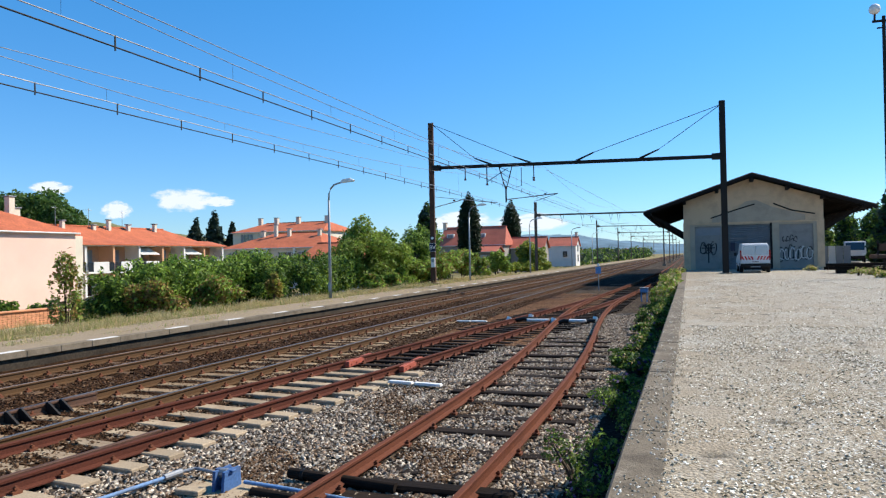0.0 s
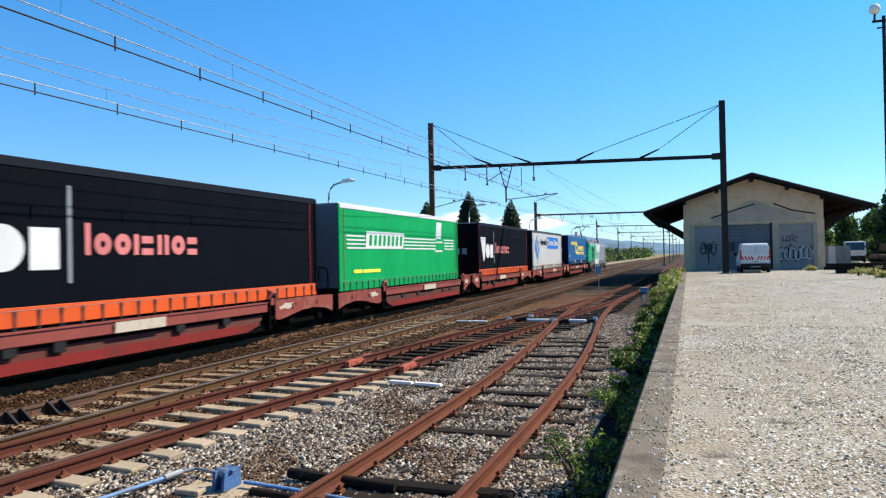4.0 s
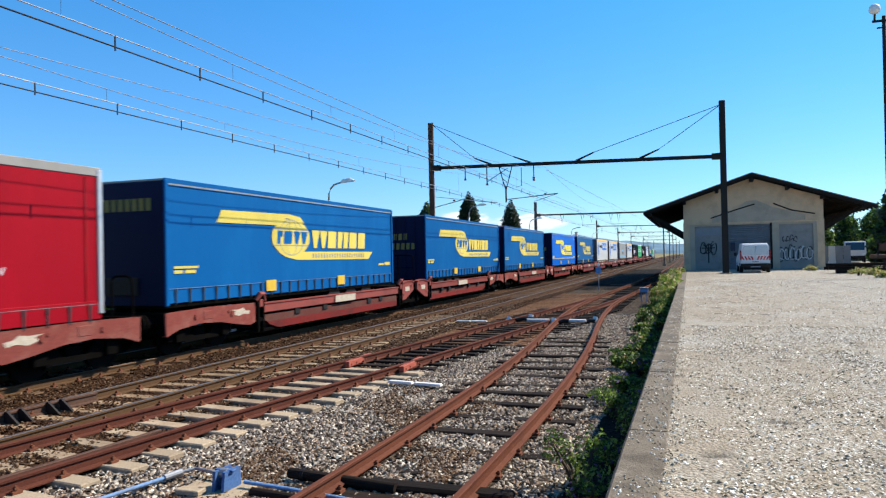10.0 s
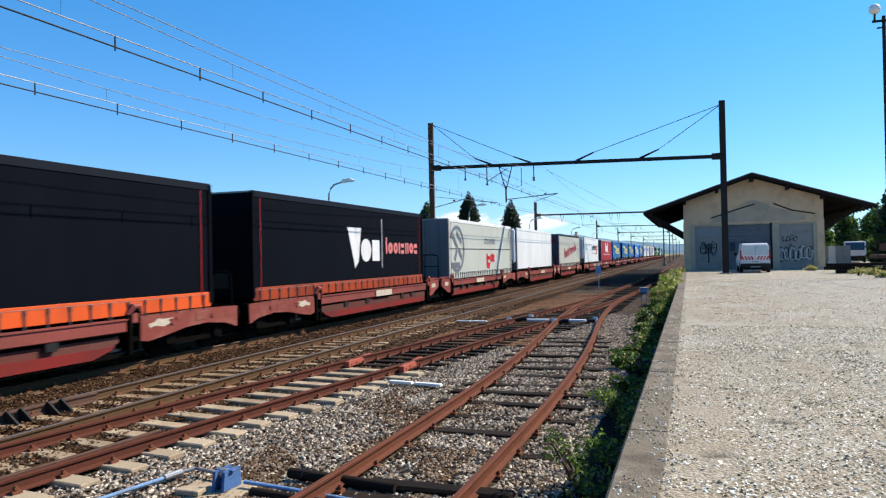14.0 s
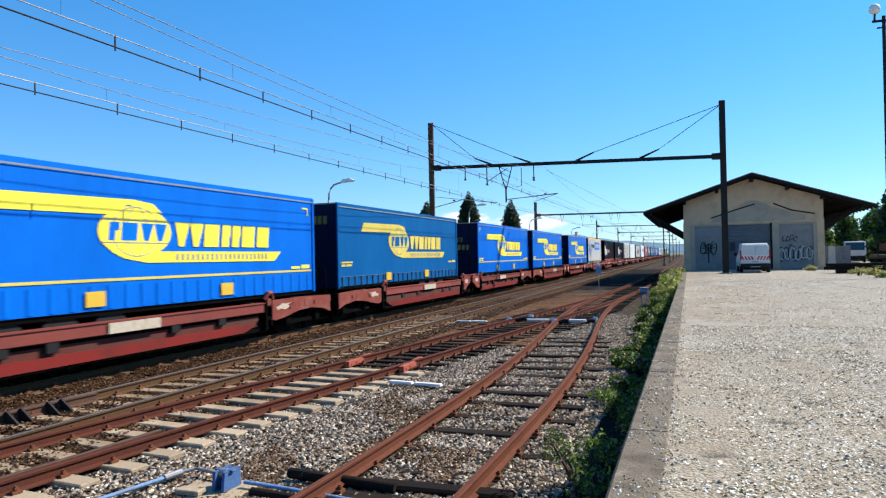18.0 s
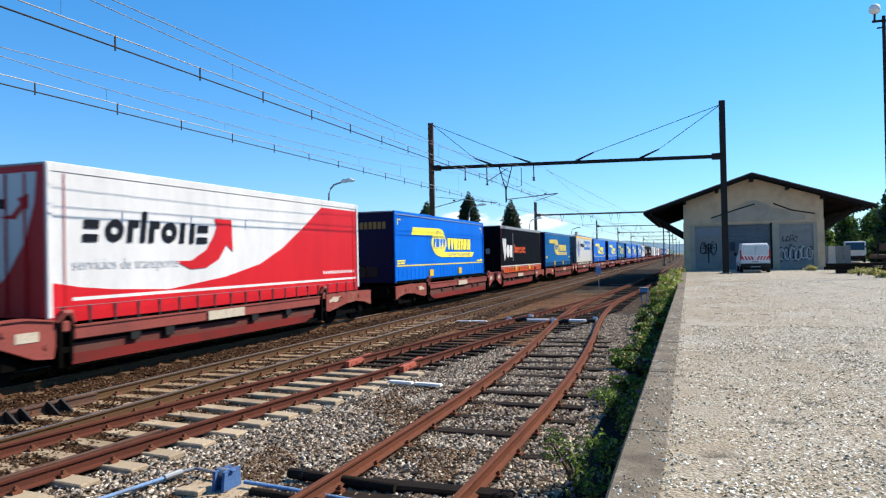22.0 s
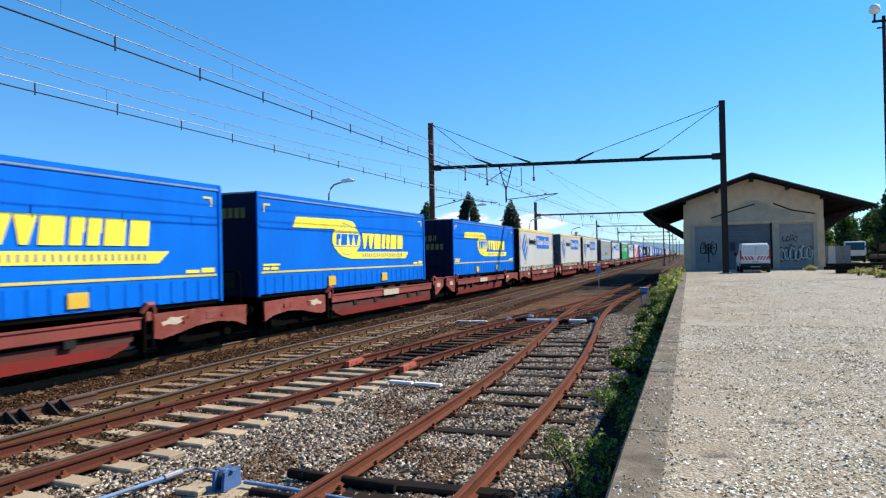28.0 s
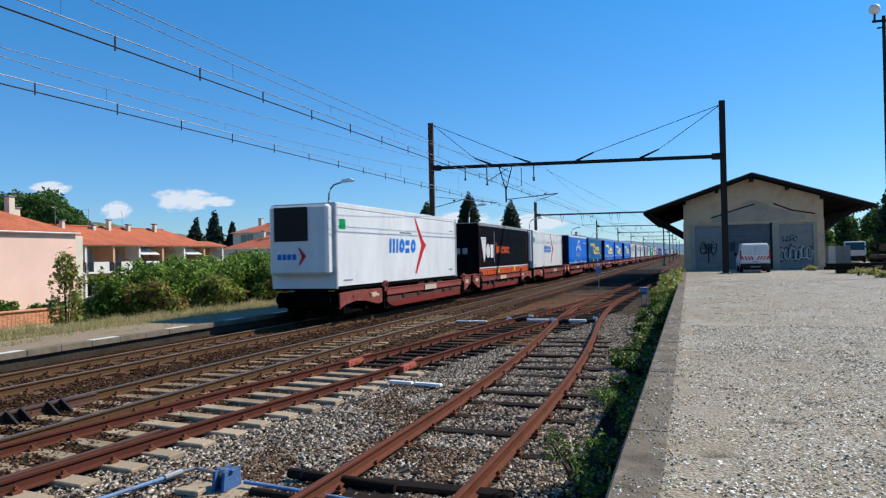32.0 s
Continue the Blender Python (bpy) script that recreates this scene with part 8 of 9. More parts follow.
tree("broadleaf_tree", "green tree beside the lattice mast", -22.3, 57, -.2, 4.8, 2.1, 9000, .11, [G, D], 73, [.6, .4])
tree("broadleaf_tree", "green tree beside the lattice mast", -23.8, 62, -.2, 5.6, 2.0, 9000, .11, [G, D], 74, [.5, .5])
tree("broadleaf_tree", "slim green tree behind the hedge", -25.5, 58, -.3, 5.4, 1.3, 3600, .13, [G, D], 75, [.5, .5])
cypress("conifer", "slim dark conifer behind the lattice mast", -24.6, 66, -.2, 7.8, 1.1, 3600, 76, [LEAF_CONIFER, D], .22)
for k, (x, y, h, r) in enumerate(((-21.2, 55, 2.0, 1.4), (-20.9, 59, 2.6, 1.5), (-21.2, 63, 2.9, 1.6), (-21.6, 68, 3.0, 1.7), (-22, 74, 2.4, 1.6), (-20.8, 48.5, 1.2, 1.2), (-21.5, 46, 1.3, 1.3))):
    shrub("shrub", "rounded green shrub behind the platform", x, y, 0, h, r, 3000, .13, [G, LEAF_TREE, Bn], 90 + k, [.55, .25, .2])
for k in range(6):
    shrub("flowering_shrub", "low yellow-flowered hedge before the house", -24.6 + k * .9, 92 + k * 2.2, -.1, 1.5, 1.2, 1400, .16, [LEAF_YELLOW, G], 110 + k, [.65, .35])
shrub("shrub", "light green bush beside the line", -21.8, 101, 0, 4.2, 2.4, 5000, .2, [LEAF_TREE, LEAF_YELLOW], 120, [.7, .3])
shrub("shrub", "light green bush beside the line", -23.8, 90, 0, 3.0, 1.8, 3000, .18, [G, LEAF_TREE], 121, [.6, .4])
cypress("cypress", "tall dark cypress before the house", -30.3, 99, -.2, 11.6, 1.75, 20000, 130, None, .15)
cypress("cypress", "tall dark cypress behind the house", -34.2, 141, -.5, 13.8, 2.1, 14000, 131, None, .18)

# dry grass between platform and hedge
def grass(name, label, area, count, h, mats, seed, zf, shares):
    rng = np.random.default_rng(seed)
    x = area[0] + (area[1] - area[0]) * rng.random(count)
    y = area[2] + (area[3] - area[2]) * rng.random(count) ** 1.4
    z = np.array([zf(a, b) for a, b in zip(x, y)])
    clump = np.array([noise.noise((u * .9, q * .9, seed)) for u, q in zip(x, y)])
    hh = h * (.25 + rng.random(count) ** 1.5 * 1.1) * np.clip(.75 + 1.5 * clump, .12, 1.9)
    a = rng.random(count) * 6.28
    lean = rng.normal(0, .35, (count, 2)) * hh[:, None]
    w = .004 + .007 * rng.random(count)
    p = np.stack([x, y, z - .02], 1)
    e = np.stack([np.cos(a) * w, np.sin(a) * w, np.zeros(count)], 1)
    tip = p + np.stack([lean[:, 0], lean[:, 1], hh], 1)
    v = np.stack([p - e, p + e, tip], 1).reshape(-1, 3)
    ob = new(name, soup(name, v, np.arange(count * 3).reshape(-1, 3), *mats, index=rng.choice(len(mats), count, p=shares)))
    return tagged(ob, label, "grass", kind="stuff")


grass("verge_grass", "dry yellow and green grass behind the platform", (-23.5, -17.2, 10, 75), 150000, .25, [GRASS_DRY, GRASS_GREEN], 3, ground_z, [.74, .26])
grass("hedge_foot_grass", "rough grass at the foot of the hedge", (-34, -23.5, 18, 60), 30000, .5, [GRASS_GREEN, GRASS_DRY], 4, ground_z, [.6, .4])

grass("platform_grass", "tufts of dry grass creeping over the platform paving", (-17.4, -15.4, 9, 60), 14000, .14, [GRASS_DRY, GRASS_GREEN], 5, lambda x, y: Z_FAR_PLAT if noise.noise((x * 1.5, y * .7, 2)) > .05 + (x + 16.6) * .22 else -1.0, [.6, .4])

# ---- weeds along the goods platform ----
rng = random.Random(21)
for k in range(40):
    y = 6.9 + k * .80 + rng.uniform(-.4, .4)
    x = -rng.uniform(.72, 1.15 + min(.4, (y - 6.5) * .07)) if k % 3 else -rng.uniform(.65, .95)
    tall = rng.uniform(.30, .62) * (1.25 if y < 11.5 else .8) + (.28 if y > 24 else 0)
    if y < 13:
        ms, sh_ = [G, D, FLOWER, LEAF_TREE], [.24, .60, .06, .10]
    elif y < 26:
        ms, sh_ = [D, G, GRASS_DRY, FLOWER], [.74, .17, .05, .04]
    else:
        ms, sh_ = [LEAF_YELLOW, D, G, GRASS_DRY], [.10, .55, .27, .08]
    shrub("weed", "leafy weed growing beside the platform wall" if y < 26 else "yellowing tall weed beside the platform wall", x, y, Z_BED - .06, tall, rng.uniform(.28, .50),
          700, .024 if y < 13 else .042, ms, 300 + k, sh_, "platform weeds", "weed")
for k in range(14):
    y = 34 + k * 1.7
    shrub("weed", "yellowing tall weed against the platform wall", X_EDGE - rng.uniform(.1, .7), y, Z_BED - .05, rng.uniform(1.0, 1.55), rng.uniform(.6, .9), 700, .08, [LEAF_YELLOW, G, GRASS_DRY], 360 + k, [.4, .35, .25], "platform weeds", "weed")
for k, (x, y) in enumerate(((8.6, 43.5), (9.6, 44.6), (8.0, 54.5), (10.4, 48.0), (9.2, 40.6), (10.0, 42.3), (11.2, 50))):
    shrub("weed", "dry yellow weeds at the yard's edge", x, y, Z_PLAT - .05, rng.uniform(.3, .55), rng.uniform(.4, .8), 500, .05, [LEAF_YELLOW, GRASS_DRY, G], 380 + k, [.3, .45, .25], "yard weeds", "weed")

# ---- houses ----
def window(root, x, y, z, w, h, facing, shutters=True, frame_mat=None):
    """A recessed pane with frame, sill and shutters; facing: '+x' or '-y'."""
    m = pose(x, y, z, 0, 0, 90 if facing == "+x" else 0)
    wd = part("window", Build().box(-w / 2, w / 2, -.02, .06, -h / 2, h / 2), GLASS, root, at=m)
    fr = Build().box(-w / 2 - .06, -w / 2, -.06, .02, -h / 2, h / 2).box(w / 2, w / 2 + .06, -.06, .02, -h / 2, h / 2)
    fr.box(-w / 2 - .06, w / 2 + .06, -.06, .02, h / 2, h / 2 + .06).box(-.03, .03, -.05, -.02, -h / 2, h / 2)
    part("frame", fr, frame_mat or WHITEWALL, wd)
    part("sill", Build().box(-w / 2 - .1, w / 2 + .1, -.14, .02, -h / 2 - .07, -h / 2), WHITEWALL, wd)
    if shutters:
        for s in (-1, 1):
            c = s * (w / 2 + .06 + w / 4)
            part("shutter", Build().box(c - w / 4, c + w / 4, -.07, -.03, -h / 2, h / 2, .01), SHUTTER, wd)
    return wd


def chimney(root, x, y, z0, z1, w=.5):
    c = part("chimney", Build().box(x - w / 2, x + w / 2, y - w / 2, y + w / 2, z0, z1, .02), CREAM, root)
    part("cap", Build().box(x - w / 2 - .08, x + w / 2 + .08, y - w / 2 - .08, y + w / 2 + .08, z1, z1 + .1, .02), SHUTTER, c)


def gable_house(name, label, x0, x1, y0, y1, z0, eave, ridge, along, hip, wall_m, roof_m, over=.4):
    """A house with a ridge along x or y; hip: how far the ridge stops short of the ends."""
    root = thing(name, label, "house")
    T_ = .3
    part("wall", Build().box(x0, x1, y0, y0 + T_, z0, eave), wall_m, root)
    part("wall", Build().box(x0, x1, y1 - T_, y1, z0, eave), wall_m, root)
    part("wall", Build().box(x0, x0 + T_, y0 + T_, y1 - T_, z0, eave), wall_m, root)
    part("wall", Build().box(x1 - T_, x1, y0 + T_, y1 - T_, z0, eave), wall_m, root)
    a0, a1, b0, b1 = (x0, x1, y0, y1) if along == "x" else (y0, y1, x0, x1)
    a0, a1, b0, b1 = a0 - over, a1 + over, b0 - over, b1 + over
    bm_ = (b0 + b1) / 2
    def P(a, b, z):
        return (a, b, z) if along == "x" else (b, a, z)
    dz = -.10
    ra0, ra1 = (a0 + hip, a1 - hip)
    for bb in (b0, b1):
        q = [P(a0, bb, eave), P(a1, bb, eave), P(ra1, bm_, ridge), P(ra0, bm_, ridge)]
        part("roof_slope", Build().add(q + [(u, v_, w_ + dz) for u, v_, w_ in q], [(0, 1, 2, 3), (7, 6, 5, 4), (0, 4, 5, 1), (1, 5, 6, 2), (2, 6, 7, 3), (3, 7, 4, 0)]), roof_m, root)
        part("gutter", Build().tube([P(a0, bb, eave - .05), P(a1, bb, eave - .05)], .07, 6), WHITEWALL, root)
    for aa, rr in ((a0, ra0), (a1, ra1)):
        if hip > 0:
            q = [P(aa, b0, eave), P(aa, b1, eave), P(rr, bm_, ridge)]
            part("hip_slope", Build().add(q + [(u, v_, w_ + dz) for u, v_, w_ in q], [(0, 1, 2), (5, 4, 3), (0, 3, 4, 1), (1, 4, 5, 2), (2, 5, 3, 0)]), roof_m, root)
        else:
            e = T_ if aa == a0 else -T_
            ai = aa + (over if aa == a0 else -over)
            q = [P(ai, b0 + over, eave - .05), P(ai, b1 - over, eave - .05), P(ai, bm_, ridge - .15)]
            q2 = [P(ai + e, b0 + over, eave - .05), P(ai + e, b1 - over, eave - .05), P(ai + e, bm_, ridge - .15)]
            part("gable", Build().add(q + q2, [(0, 1, 2), (5, 4, 3), (0, 3, 4, 1), (1, 4, 5, 2), (2, 5, 3, 0)]), wall_m, root)
    part("ridge_tiles", Build().tube([P(ra0, bm_, ridge), P(ra1, bm_, ridge)], .12, 6), roof_m, root)
    return root


GZ = -1.35
pink = gable_house("pink_house", "salmon pink rendered house with an orange tile roof", -55, -44.36, 24, 41.9, GZ, 4.72, 7.0, "y", 4.5, PINK, TILE, .25)
part("corner_pier", Build().box(-45.2, -44.5, 41.9, 42.75, GZ, 4.5, .02), CREAM, pink)
for x, y, z in ((-48.4, 39.7, 7.6), (-49.5, 33, 8.0), (-50, 41.5, 6.9)):
    chimney(pink, x, y, 5.6, z - .1, .5)
part("aerial", Build().tube([(-49, 36, 7), (-49, 36, 9.6)], .03, 5).tube([(-49, 35.5, 9.4), (-49, 36.6, 9.4)], .02, 5), STEEL_GREY, pink)

TX, TY0, TY1 = -52.0, 46.9, 70.3
terr = gable_house("terrace_row", "long cream terrace with balconies under an orange tile roof", -62, TX - 1.7, TY0, TY1, GZ, 4.12, 6.15, "y", 3.5, CREAM, TILE, .3)
part("eaves_slab", Build().box(TX - 1.9, TX + .25, TY0, TY1 + .2, 4.0, 4.14, .02), WHITEWALL, terr)
part("porch_slope", Build().add([(TX + .35, TY0, 4.16), (TX + .35, TY1 + .4, 4.16), (TX - 2.2, TY1 + .4, 4.75), (TX - 2.2, TY0, 4.75), (TX + .35, TY0, 4.06), (TX + .35, TY1 + .4, 4.06), (TX - 2.2, TY1 + .4, 4.65), (TX - 2.2, TY0, 4.65)],
                                [(0, 1, 2, 3), (7, 6, 5, 4), (0, 4, 5, 1), (1, 5, 6, 2), (2, 6, 7, 3), (3, 7, 4, 0)]), TILE, terr)
for k in range(8):
    y = 46.85 + 3.34 * k
    part("party_wall", Build().box(TX - 1.7, TX + .1, y - .12, y + .12, GZ, 4.0), WHITEWALL if k % 2 else SALMON, terr)
    if k < 7:
        part("balcony_slab", Build().box(TX - 1.7, TX + .25, y + .12, y + 3.22, 1.42, 1.58), WHITEWALL, terr)
        part("parapet", Build().box(TX + .17, TX + .25, y + .75, y + 2.6, 1.58, 2.5, .01), WHITEWALL, terr, "white balcony panel")
        for a, b_ in ((.14, .72), (2.63, 3.2)):
            part("parapet_glass", Build().box(TX + .18, TX + .24, y + a, y + b_, 1.62, 2.45), GLASS, terr, "dark glazed balcony panel")
        part("recess_wall", Build().box(TX - 1.72, TX - 1.66, y + 2.0, y + 3.22, 1.58, 3.99), SALMON, terr)
        window(terr, TX - 1.64, y + 1.2, 2.7, 1.1, 1.9, "+x", True)
        window(terr, TX - 1.66, y + 1.6, .1, 1.4, 1.6, "+x", False)
for y in (57.1, 63.8):
    part("awning", Build().add([(TX + .2, y, 3.2), (TX + .2, y + 2.5, 3.2), (TX - 1.3, y + 2.5, 3.95), (TX - 1.3, y, 3.95), (TX + .2, y, 3.16), (TX + .2, y + 2.5, 3.16), (TX - 1.3, y + 2.5, 3.91), (TX - 1.3, y, 3.91)],
                               [(0, 1, 2, 3), (7, 6, 5, 4), (0, 4, 5, 1), (1, 5, 6, 2), (2, 6, 7, 3), (3, 7, 4, 0)]), WHITEWALL, terr, "white fabric awning")
for y, z in ((48, 7.1), (52.5, 7.3), (56.3, 7.0), (58.3, 7.6), (65.0, 7.4), (61, 7.2)):
    chimney(terr, -57.2, y, 5.7, z - .75, .38)
for y in (47.5, 52, 56, 60.5):
    part("aerial", Build().tube([(-57.5, y, 6), (-57.5, y, 8.0)], .025, 5).tube([(-57.5, y - .4, 7.8), (-57.5, y + .4, 7.8)], .02, 5), STEEL_GREY, terr)

h2 = gable_house("villa", "cream villa with a broad hipped orange tile roof", -59.0, -44.2, 80, 93, GZ, 3.95, 6.1, "x", 4.2, CREAM, TILE, .4)
for x in (-57, -54.5, -49.2, -46.4):
    window(h2, x, 79.98, 2.6, 1.2, 1.5, "-y", True)
for x in (-55.6, -52.0, -48.0):
    part("column", Build().box(x - .15, x + .15, 79.6, 79.9, GZ, 3.9), WHITEWALL, h2)
for x, z in ((-56.0, 6.6), (-54.0, 7.4), (-51.9, 6.8), (-47.2, 6.6)):
    chimney(h2, x, 85, 5.0, z - .2, .45)
h3 = gable_house("apartment_house", "taller cream house with an orange tile roof and white dormer", -79, -60.5, 110, 124, GZ, 7.5, 9.4, "x", 3.0, CREAM, TILE, .4)
for x in (-64.8, -61.9, -70, -76):
    window(h3, x, 109.98, 6.4, 1.2, 1.4, "-y", True)
for x in (-77, -73.5, -68.8, -62.8):
    chimney(h3, x, 116, 8.5, 10.3, .7)
sm = gable_house("small_house", "small white house with an orange tile roof", -36.5, -29.8, 62, 70, GZ, 2.4, 4.0, "x", 0, WHITEWALL, TILE, .4)
window(sm, -31.4, 61.98, .6, .9, 1.2, "-y", True)
part("porch_post", Build().box(-30.4, -30.1, 61.3, 61.6, GZ, 2.2), WHITEWALL, sm)

stn = gable_house("station_house", "grey house with a steep red tile roof and two roof lights", -38.2, -27.5, 108, 113.5, -.3, 4.1, 7.1, "x", .5, GREYWALL, TILE_RED, .35)
for x in (-36.6, -31.3):
    part("roof_light", Build().box(x - .6, x + .6, 109.0, 109.5, 5.15, 6.0, .02), WHITEWALL, stn, "white framed roof light")
    part("roof_pane", Build().box(x - .42, x + .42, 108.92, 109.02, 5.35, 5.85, .01), SHUTTER, stn)
window(stn, -37, 107.97, 2.2, 1.0, 1.8, "-y", True)
anx = gable_house("porch_annex", "small grey annex with a red lean-to roof and a white shutter", -31.9, -27.6, 103.5, 107.9, -.2, 3.0, 3.9, "x", 0, GREYWALL, TILE_RED, .3)
part("white_shutter", Build().box(-30.4, -28.9, 103.42, 103.5, 1.6, 2.5, .01), WHITEWALL, anx)
for k in range(5):
    part("quoin", Build().box(-27.9, -27.55, 103.44, 103.52, .1 + k * .6, .45 + k * .6, .01), CREAM, anx)
ext = gable_house("low_wing", "low grey wing with a red tile roof", -27.3, -22.0, 112, 116.5, -.3, 3.5, 5.3, "x", 0, GREYWALL, TILE_RED, .3)
window(ext, -25.5, 111.97, 1.8, 1.0, 1.2, "-y", True)
chimney(stn, -38.0, 110.7, 6.5, 7.9, .6)
wh = gable_house("white_house", "small white house with a red tile roof beside the line", -26.2, -20.9, 139, 144.5, 0, 4.0, 5.8, "x", 0, WHITEWALL, TILE_RED, .25)
for z in (1.6, 3.6):
    window(wh, -20.88, 141.7, z, .9, 1.2, "+x", False, SHUTTER)
window(wh, -23.0, 138.97, 2.4, .8, 1.1, "-y", False, SHUTTER)
chimney(wh, -21.3, 143, 5.4, 6.7, .5)
gable_house("far_house", "far house with a brown tile roof behind trees", 18.5, 27, 114, 124, -.3, 3.2, 4.7, "x", 0, CREAM, TILE_OLD, .4)

# lattice wall of clay blocks before the pink house
lat = thing("lattice_wall", "low lattice wall of orange clay blocks with a coping", "garden wall")
blk = Build()
blk.prism([(-.26, 0), (-.2, .075), (0, .035), (.2, .075), (.26, 0), (.2, -.06), (0, -.025), (-.2, -.06)], "x", -.06, .06)
bme = blk.mesh("clay_block", BRICK_ORANGE)
for r_ in range(7):
    for c_ in range(22):
        part("clay_block", bme, None, lat, at=pose(-33, 19.6 + c_ * .48 + (.24 if r_ % 2 else 0), -.86 + r_ * .115))
part("coping", Build().box(-33.15, -32.85, 19.2, 30.3, -.12, -.02, .02), BRICK_ORANGE, lat)
part("footing", Build().box(-33.1, -32.9, 19.2, 30.3, -1.7, -.93), CREAM, lat)
for y in (19.3, 24.8, 30.2):
    part("pier", Build().box(-33.15, -32.85, y - .15, y + .15, -1.6, 0.0, .02), CREAM, lat)
single("garden_wall", Build().box(-30.2, -30.0, 36, 44, -1.4, .35, .02), CREAM, "low cream garden wall behind the hedge", "garden wall")

# ---- woods, far trees and hills ----
def wood(name, label, spots, size, mats, seed, count, shares=None):
    ob = new(name, leaf_cloud(name, spots, count, size, mats, seed, shares, .5, .6))
    return tagged(ob, label, "woodland", kind="stuff")


rng = random.Random(77)
for k, (x, y, h, r) in enumerate(((-158.5, 200, 18.0, 5.6), (-151.0, 200, 20.2, 6.6), (-146, 203, 16.5, 4.6), (-164, 204, 14.5, 3.6), (-140, 206, 13.5, 3.4))):
    cypress("conifer", "broad dark conifer behind the houses", x, y, GZ, h, r, 6500, 500 + k, [LEAF_CONIFER], .62)
near_wood = []
for k in range(230):
    y = rng.uniform(150, 620)
    x = -19.5 - (y - 150) * .015 - rng.uniform(1, 60) ** 1.0 * (.35 + y / 400)
    h = rng.uniform(1.5, 3.4) + (y - 150) * .006
    near_wood.append((x, y, h * .6 - .6, h * .9, h * .9, h * .75))
wood("far_woodland", "distant green trees along the line", near_wood, .55, [G, D, LEAF_CONIFER], 601, 44000, [.15, .5, .35])
end_wood = []
for k in range(110):
    y = rng.uniform(240, 560)
    h = rng.uniform(3.0, 6.5)
    end_wood.append((rng.uniform(2, 70) * y / 300, y, h * .45 - .8, h * .8, h * .8, h * .6))
wood("line_end_woodland", "distant dark trees beside the end of the line", end_wood, .6, [D, LEAF_CONIFER, G], 606, 16000, [.5, .35, .15])
mid = []
for k in range(90):
    y = rng.uniform(125, 260)
    x = rng.uniform(-150, -45)
    h = rng.uniform(3, 6.0)
    mid.append((x, y, h * .45 - 1.2, h * .6, h * .6, h * .55))
wood("village_trees", "green trees among the houses", mid, .5, [G, D, LEAF_CONIFER], 602, 22000, [.35, .45, .2])
rt = []
for k in range(46):
    y = rng.uniform(98, 150)
    x = 14.5 + (y - 88) * .22 + rng.uniform(0, 26)
    h = rng.uniform(1.8, 4.6)
    rt.append((x, y, h * .5 - .2, h * .42, h * .42, h * .5))
wood("yard_trees", "dark green trees beyond the yard", rt, .42, [D, G, LEAF_CONIFER, LEAF_TREE], 603, 22000, [.4, .25, .2, .15])
cypress("conifer", "tall dark conifer at the yard's edge", 17.6, 75, -.4, 8.4, 2.2, 6500, 604, [LEAF_CONIFER, D], .3)
for k, (x, y, h, r) in enumerate(((16.4, 101, 6.9, 2.3), (19.2, 104, 7.6, 2.2), (21.9, 99, 8.2, 2.6), (17.9, 108, 5.2, 1.8), (24.5, 104, 7.4, 2.6))):
    tree("broadleaf_tree", "dark green tree beyond the yard", x, y, -.4, h, r, 4200, .2, [D, G, LEAF_CONIFER], 620 + k, [.5, .25, .25], .2, .2)
tree("broadleaf_tree", "dark green tree at the yard's edge", 22.5, 96, -.4, 4.6, 2.4, 4200, .25, [D, G], 605, [.5, .5])
fence_r = thing("yard_fence", "pale boarded fence beyond the yard", "fence")
for k in range(6):
    part("board", Build().box(10.4 + k * .62, 10.98 + k * .62, 74, 74.06, Z_PLAT - .1, 2.6, .01), SHUTTER if k % 3 else WHITEWALL, fence_r)


def ridge_mesh(name, label, pts, depth, mat_, seed, rough=.06):
    """A hill: a lumpy sheet rising from its foot to a skyline (x, y, z)."""
    v = []
    rows = 10
    nn = 90
    for i in range(nn + 1):
        t = i / nn * (len(pts) - 1)
        k = min(int(t), len(pts) - 2)
        f_ = t - k
        f_ = f_ * f_ * (3 - 2 * f_)
        p = Vector(pts[k]).lerp(Vector(pts[k + 1]), f_)
        away = Vector((p.x, p.y, 0)).normalized()
        for j in range(rows + 1):
            s = j / rows
            q = p - away * depth * (1 - s)
            z = -2 + (p.z + 2) * math.sin(s * math.pi / 2)
            z += rough * p.z * noise.noise((q.x * 9 / depth, q.y * 9 / depth, seed)) * s + rough * .6 * p.z * noise.noise((q.x * 33 / depth, q.y * 33 / depth, seed)) * s
            v.append((q.x, q.y, z))
    k = rows + 1
    f = [(i * k + j, (i + 1) * k + j, (i + 1) * k + j + 1, i * k + j + 1) for i in range(nn) for j in range(rows)]
    return single(name, Build().add(v, f), mat_, label, "hill", kind="structure", smooth=True)


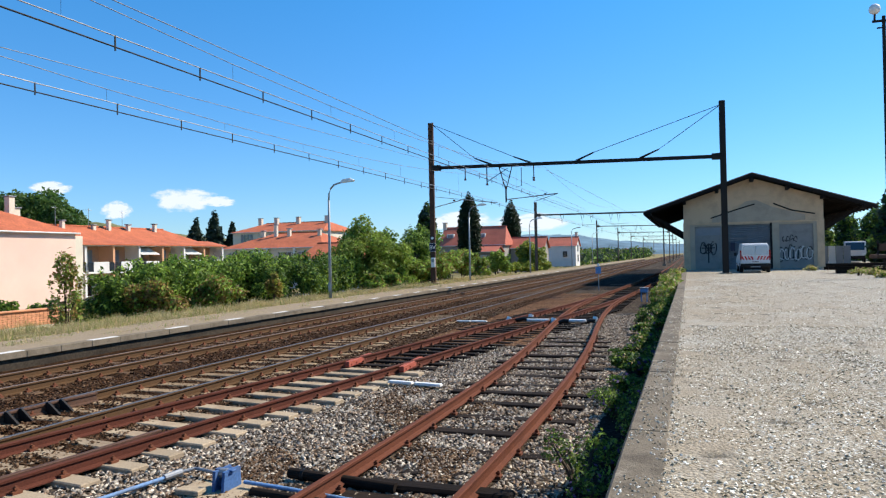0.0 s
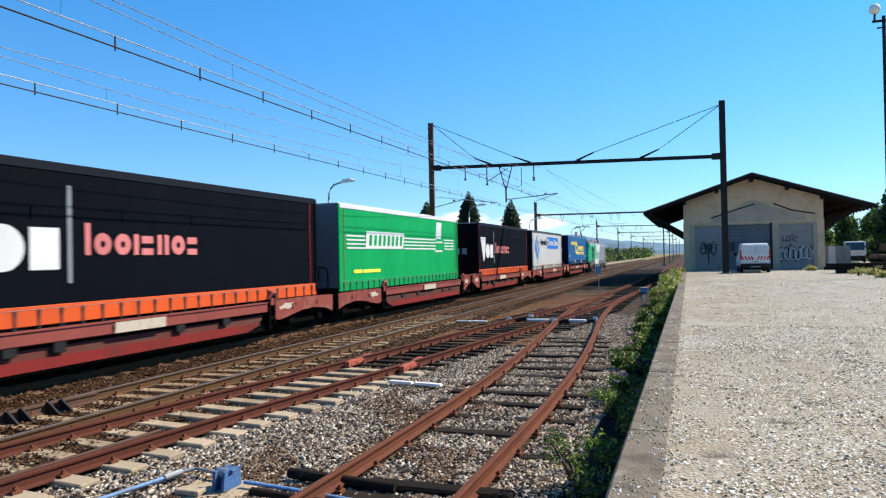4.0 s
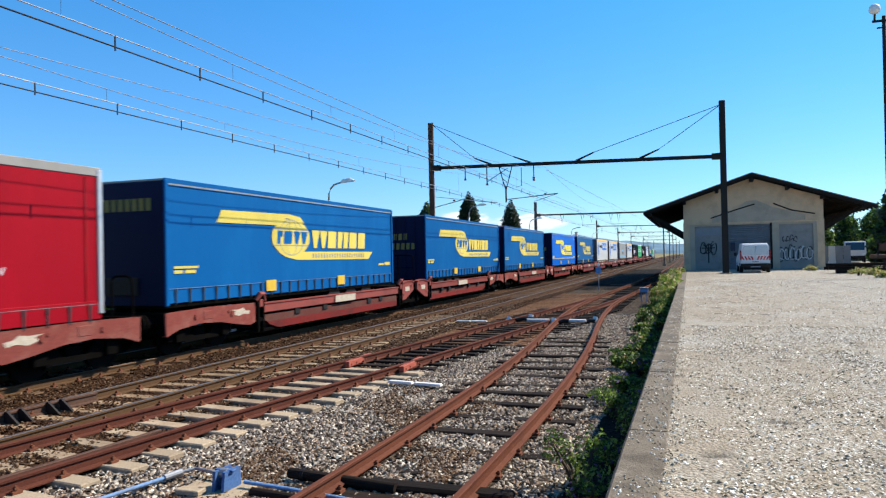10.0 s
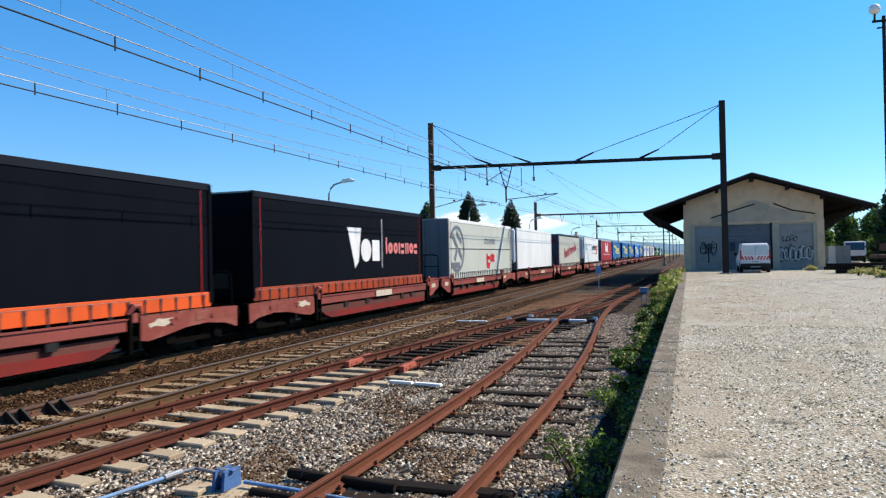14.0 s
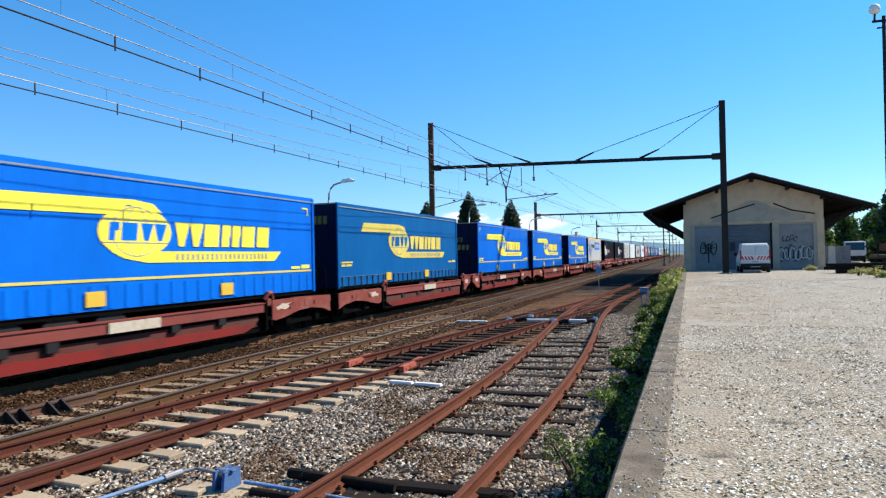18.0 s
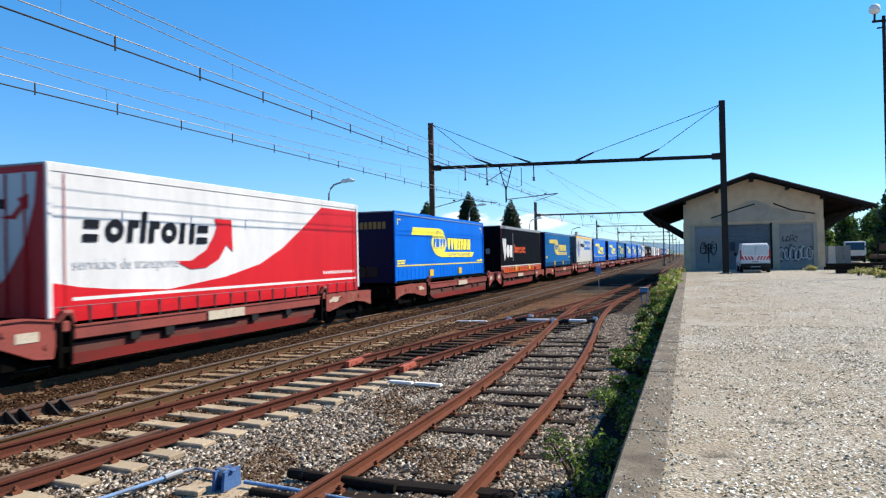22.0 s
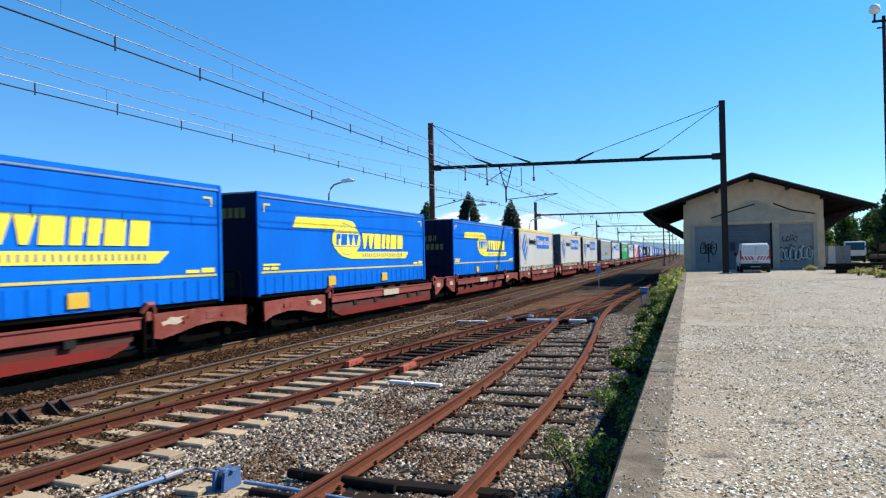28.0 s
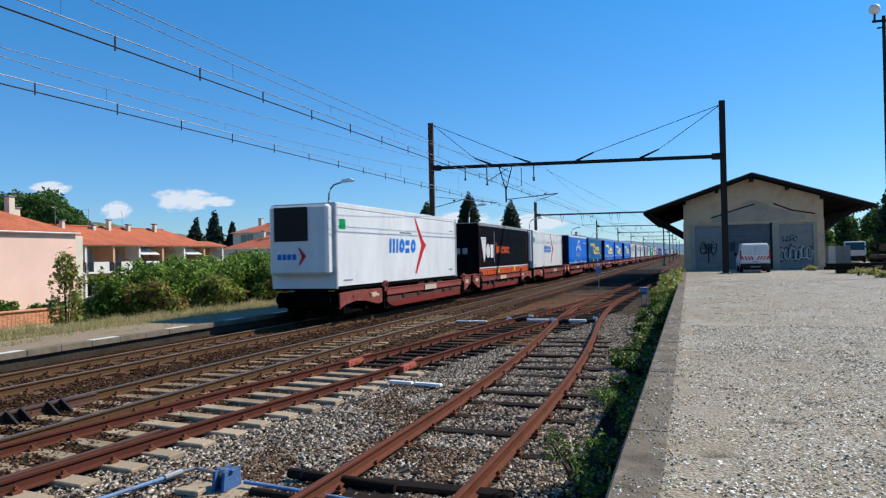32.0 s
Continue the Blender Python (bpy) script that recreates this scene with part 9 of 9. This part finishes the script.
HILL_DRY = material("dry_hillside", (.16, .15, .075), 0.95, 0, 0.4, 18, 0.3, .08, 0.2, dirt=(.06, .09, .03), dirt_amount=0.9, world_space=True, spec=0.1)
# the haze of distance is painted into the hills as a pale blue base
HILL_HAZE = material("hazy_blue_hills", (.13, .20, .255), 0.98, 0, 0.3, 120, 0.2, .02, 0.0, world_space=True, spec=0.0)
ridge_mesh("hill_left", "dry terraced hillside behind the village", [(-1100, 620, 50), (-820, 640, 52), (-690, 600, 52), (-610, 600, 47), (-540, 610, 37), (-480, 620, 28), (-420, 640, 22), (-340, 700, 16), (-250, 760, 8)], 250, HILL_DRY, 3)
wd = []
for k in range(260):
    t = rng.random()
    x = -760 + 142 * t
    y = 545 + rng.uniform(-40, 30)
    top = 88 * min(1, .55 + 1.25 * (1 - t))
    z = rng.uniform(.25, 1) * top
    wd.append((x * y / 600, y, z * y / 600 - 6, 9, 9, 8))
wood("hill_wood", "wooded knoll above the village", wd, 2.1, [LEAF_HILL, D], 610, 30000, [.7, .3])
ridge_mesh("hill_far", "hazy blue hills on the horizon", [(-2200, 2300, 60), (-1700, 2450, 55), (-1200, 2600, 55), (-900, 2700, 62), (-640, 2750, 84), (-420, 2750, 78), (-250, 2750, 52), (-60, 2800, 34), (200, 2800, 30), (700, 2700, 30), (1400, 2500, 40)], 500, HILL_HAZE, 9, .1)
town = thing("far_town", "scattered pale far houses at the foot of the hills", "houses")
for k in range(40):
    y = rng.uniform(600, 1500)
    x = -30 - y * rng.uniform(.02, .2)
    w_, h = rng.uniform(6, 11), rng.uniform(3, 8)
    hb = part("building", Build().box(x, x + w_, y, y + 8, -1, h), (WHITEWALL, CREAM, SALMON)[k % 3], town)
    part("roof", Build().prism([(x - .4, h), (x + w_ + .4, h), (x + w_ / 2, h + 1.8)], "y", y - .4, y + 8.4), TILE, hb)

# ---- soft cumulus clouds low over the hills, a far backdrop ----
def cloud_material():
    m = bpy.data.materials.new("soft_cloud")
    m.use_nodes = True
    t = m.node_tree
    t.nodes.remove(t.nodes["Principled BSDF"])
    co = t.nodes.new("ShaderNodeTexCoord")
    ln = t.nodes.new("ShaderNodeVectorMath")
    ln.operation = "LENGTH"
    t.links.new(co.outputs["Object"], ln.inputs[0])
    off = t.nodes.new("ShaderNodeVectorMath")
    off.operation = "ADD"
    t.links.new(co.outputs["Object"], off.inputs[0])
    t.links.new(t.nodes.new("ShaderNodeObjectInfo").outputs["Location"], off.inputs[1])
    nz = t.nodes.new("ShaderNodeTexNoise")
    nz.inputs["Scale"].default_value, nz.inputs["Detail"].default_value, nz.inputs["Roughness"].default_value = 1.9, 7, .58
    t.links.new(off.outputs[0], nz.inputs["Vector"])
    sc = t.nodes.new("ShaderNodeMath")
    sc.operation = "MULTIPLY_ADD"
    sc.inputs[1].default_value, sc.inputs[2].default_value = 1.75, -.55
    t.links.new(nz.outputs[0], sc.inputs[0])
    df = t.nodes.new("ShaderNodeMath")
    df.operation = "SUBTRACT"
    t.links.new(sc.outputs[0], df.inputs[0])
    sq = t.nodes.new("ShaderNodeMath")
    sq.operation = "POWER"
    sq.inputs[1].default_value = 2.0
    t.links.new(ln.outputs["Value"], sq.inputs[0])
    t.links.new(sq.outputs[0], df.inputs[1])
    mr = t.nodes.new("ShaderNodeMapRange")
    mr.inputs["From Min"].default_value, mr.inputs["From Max"].default_value = -.35, .12
    mr.interpolation_type = "SMOOTHSTEP"
    t.links.new(df.outputs[0], mr.inputs["Value"])
    # the cards glow: emission stands for sunlight on the cloud
    em = t.nodes.new("ShaderNodeEmission")
    em.inputs[0].default_value = (.88, .93, 1.0, 1)
    em.inputs[1].default_value = .74
    tr = t.nodes.new("ShaderNodeBsdfTransparent")
    mx = t.nodes.new("ShaderNodeMixShader")
    ops = t.nodes.new("ShaderNodeMath")
    ops.operation = "MULTIPLY"
    ops.inputs[1].default_value = .9
    t.links.new(mr.outputs[0], ops.inputs[0])
    t.links.new(ops.outputs[0], mx.inputs[0])
    t.links.new(tr.outputs[0], mx.inputs[1])
    t.links.new(em.outputs[0], mx.inputs[2])
    t.links.new(mx.outputs[0], t.nodes["Material Output"].inputs[0])
    return m


CLOUD = cloud_material()
card = Build().add([(-1.1, 0, -1.1), (1.1, 0, -1.1), (1.1, 0, 1.1), (-1.1, 0, 1.1)], [(0, 1, 2, 3)]).mesh("backdrop_cloud", CLOUD)
for x, y, z, w, h in ((-1976, 2420, 262, 150, 66), (-1800, 2410, 246, 92, 28), (-2681, 2400, 345, 108, 40), (-2307, 2400, 232, 80, 50), (-777, 2440, 130, 150, 48), (-520, 2450, 120, 190, 42)):
    ob = new("backdrop_cloud", card)
    ob.matrix_basis = Matrix.Translation((x, y, z)) @ pose(0, 0, 0, 0, 0, math.degrees(math.atan2(y, x)) - 90) @ Matrix.Diagonal((w, 1, h, 1))
    tagged(ob, "soft white cumulus cloud low over the hills", "cloud", "clouds", "structure")



# ---- the train runs ----
def motions():
    for ob, rear in MOVING:
        walk(ob, [(t, pose(X_FAR, rear + SPEED * t, 0.0)) for t in (0, 16, 32)])


motions()
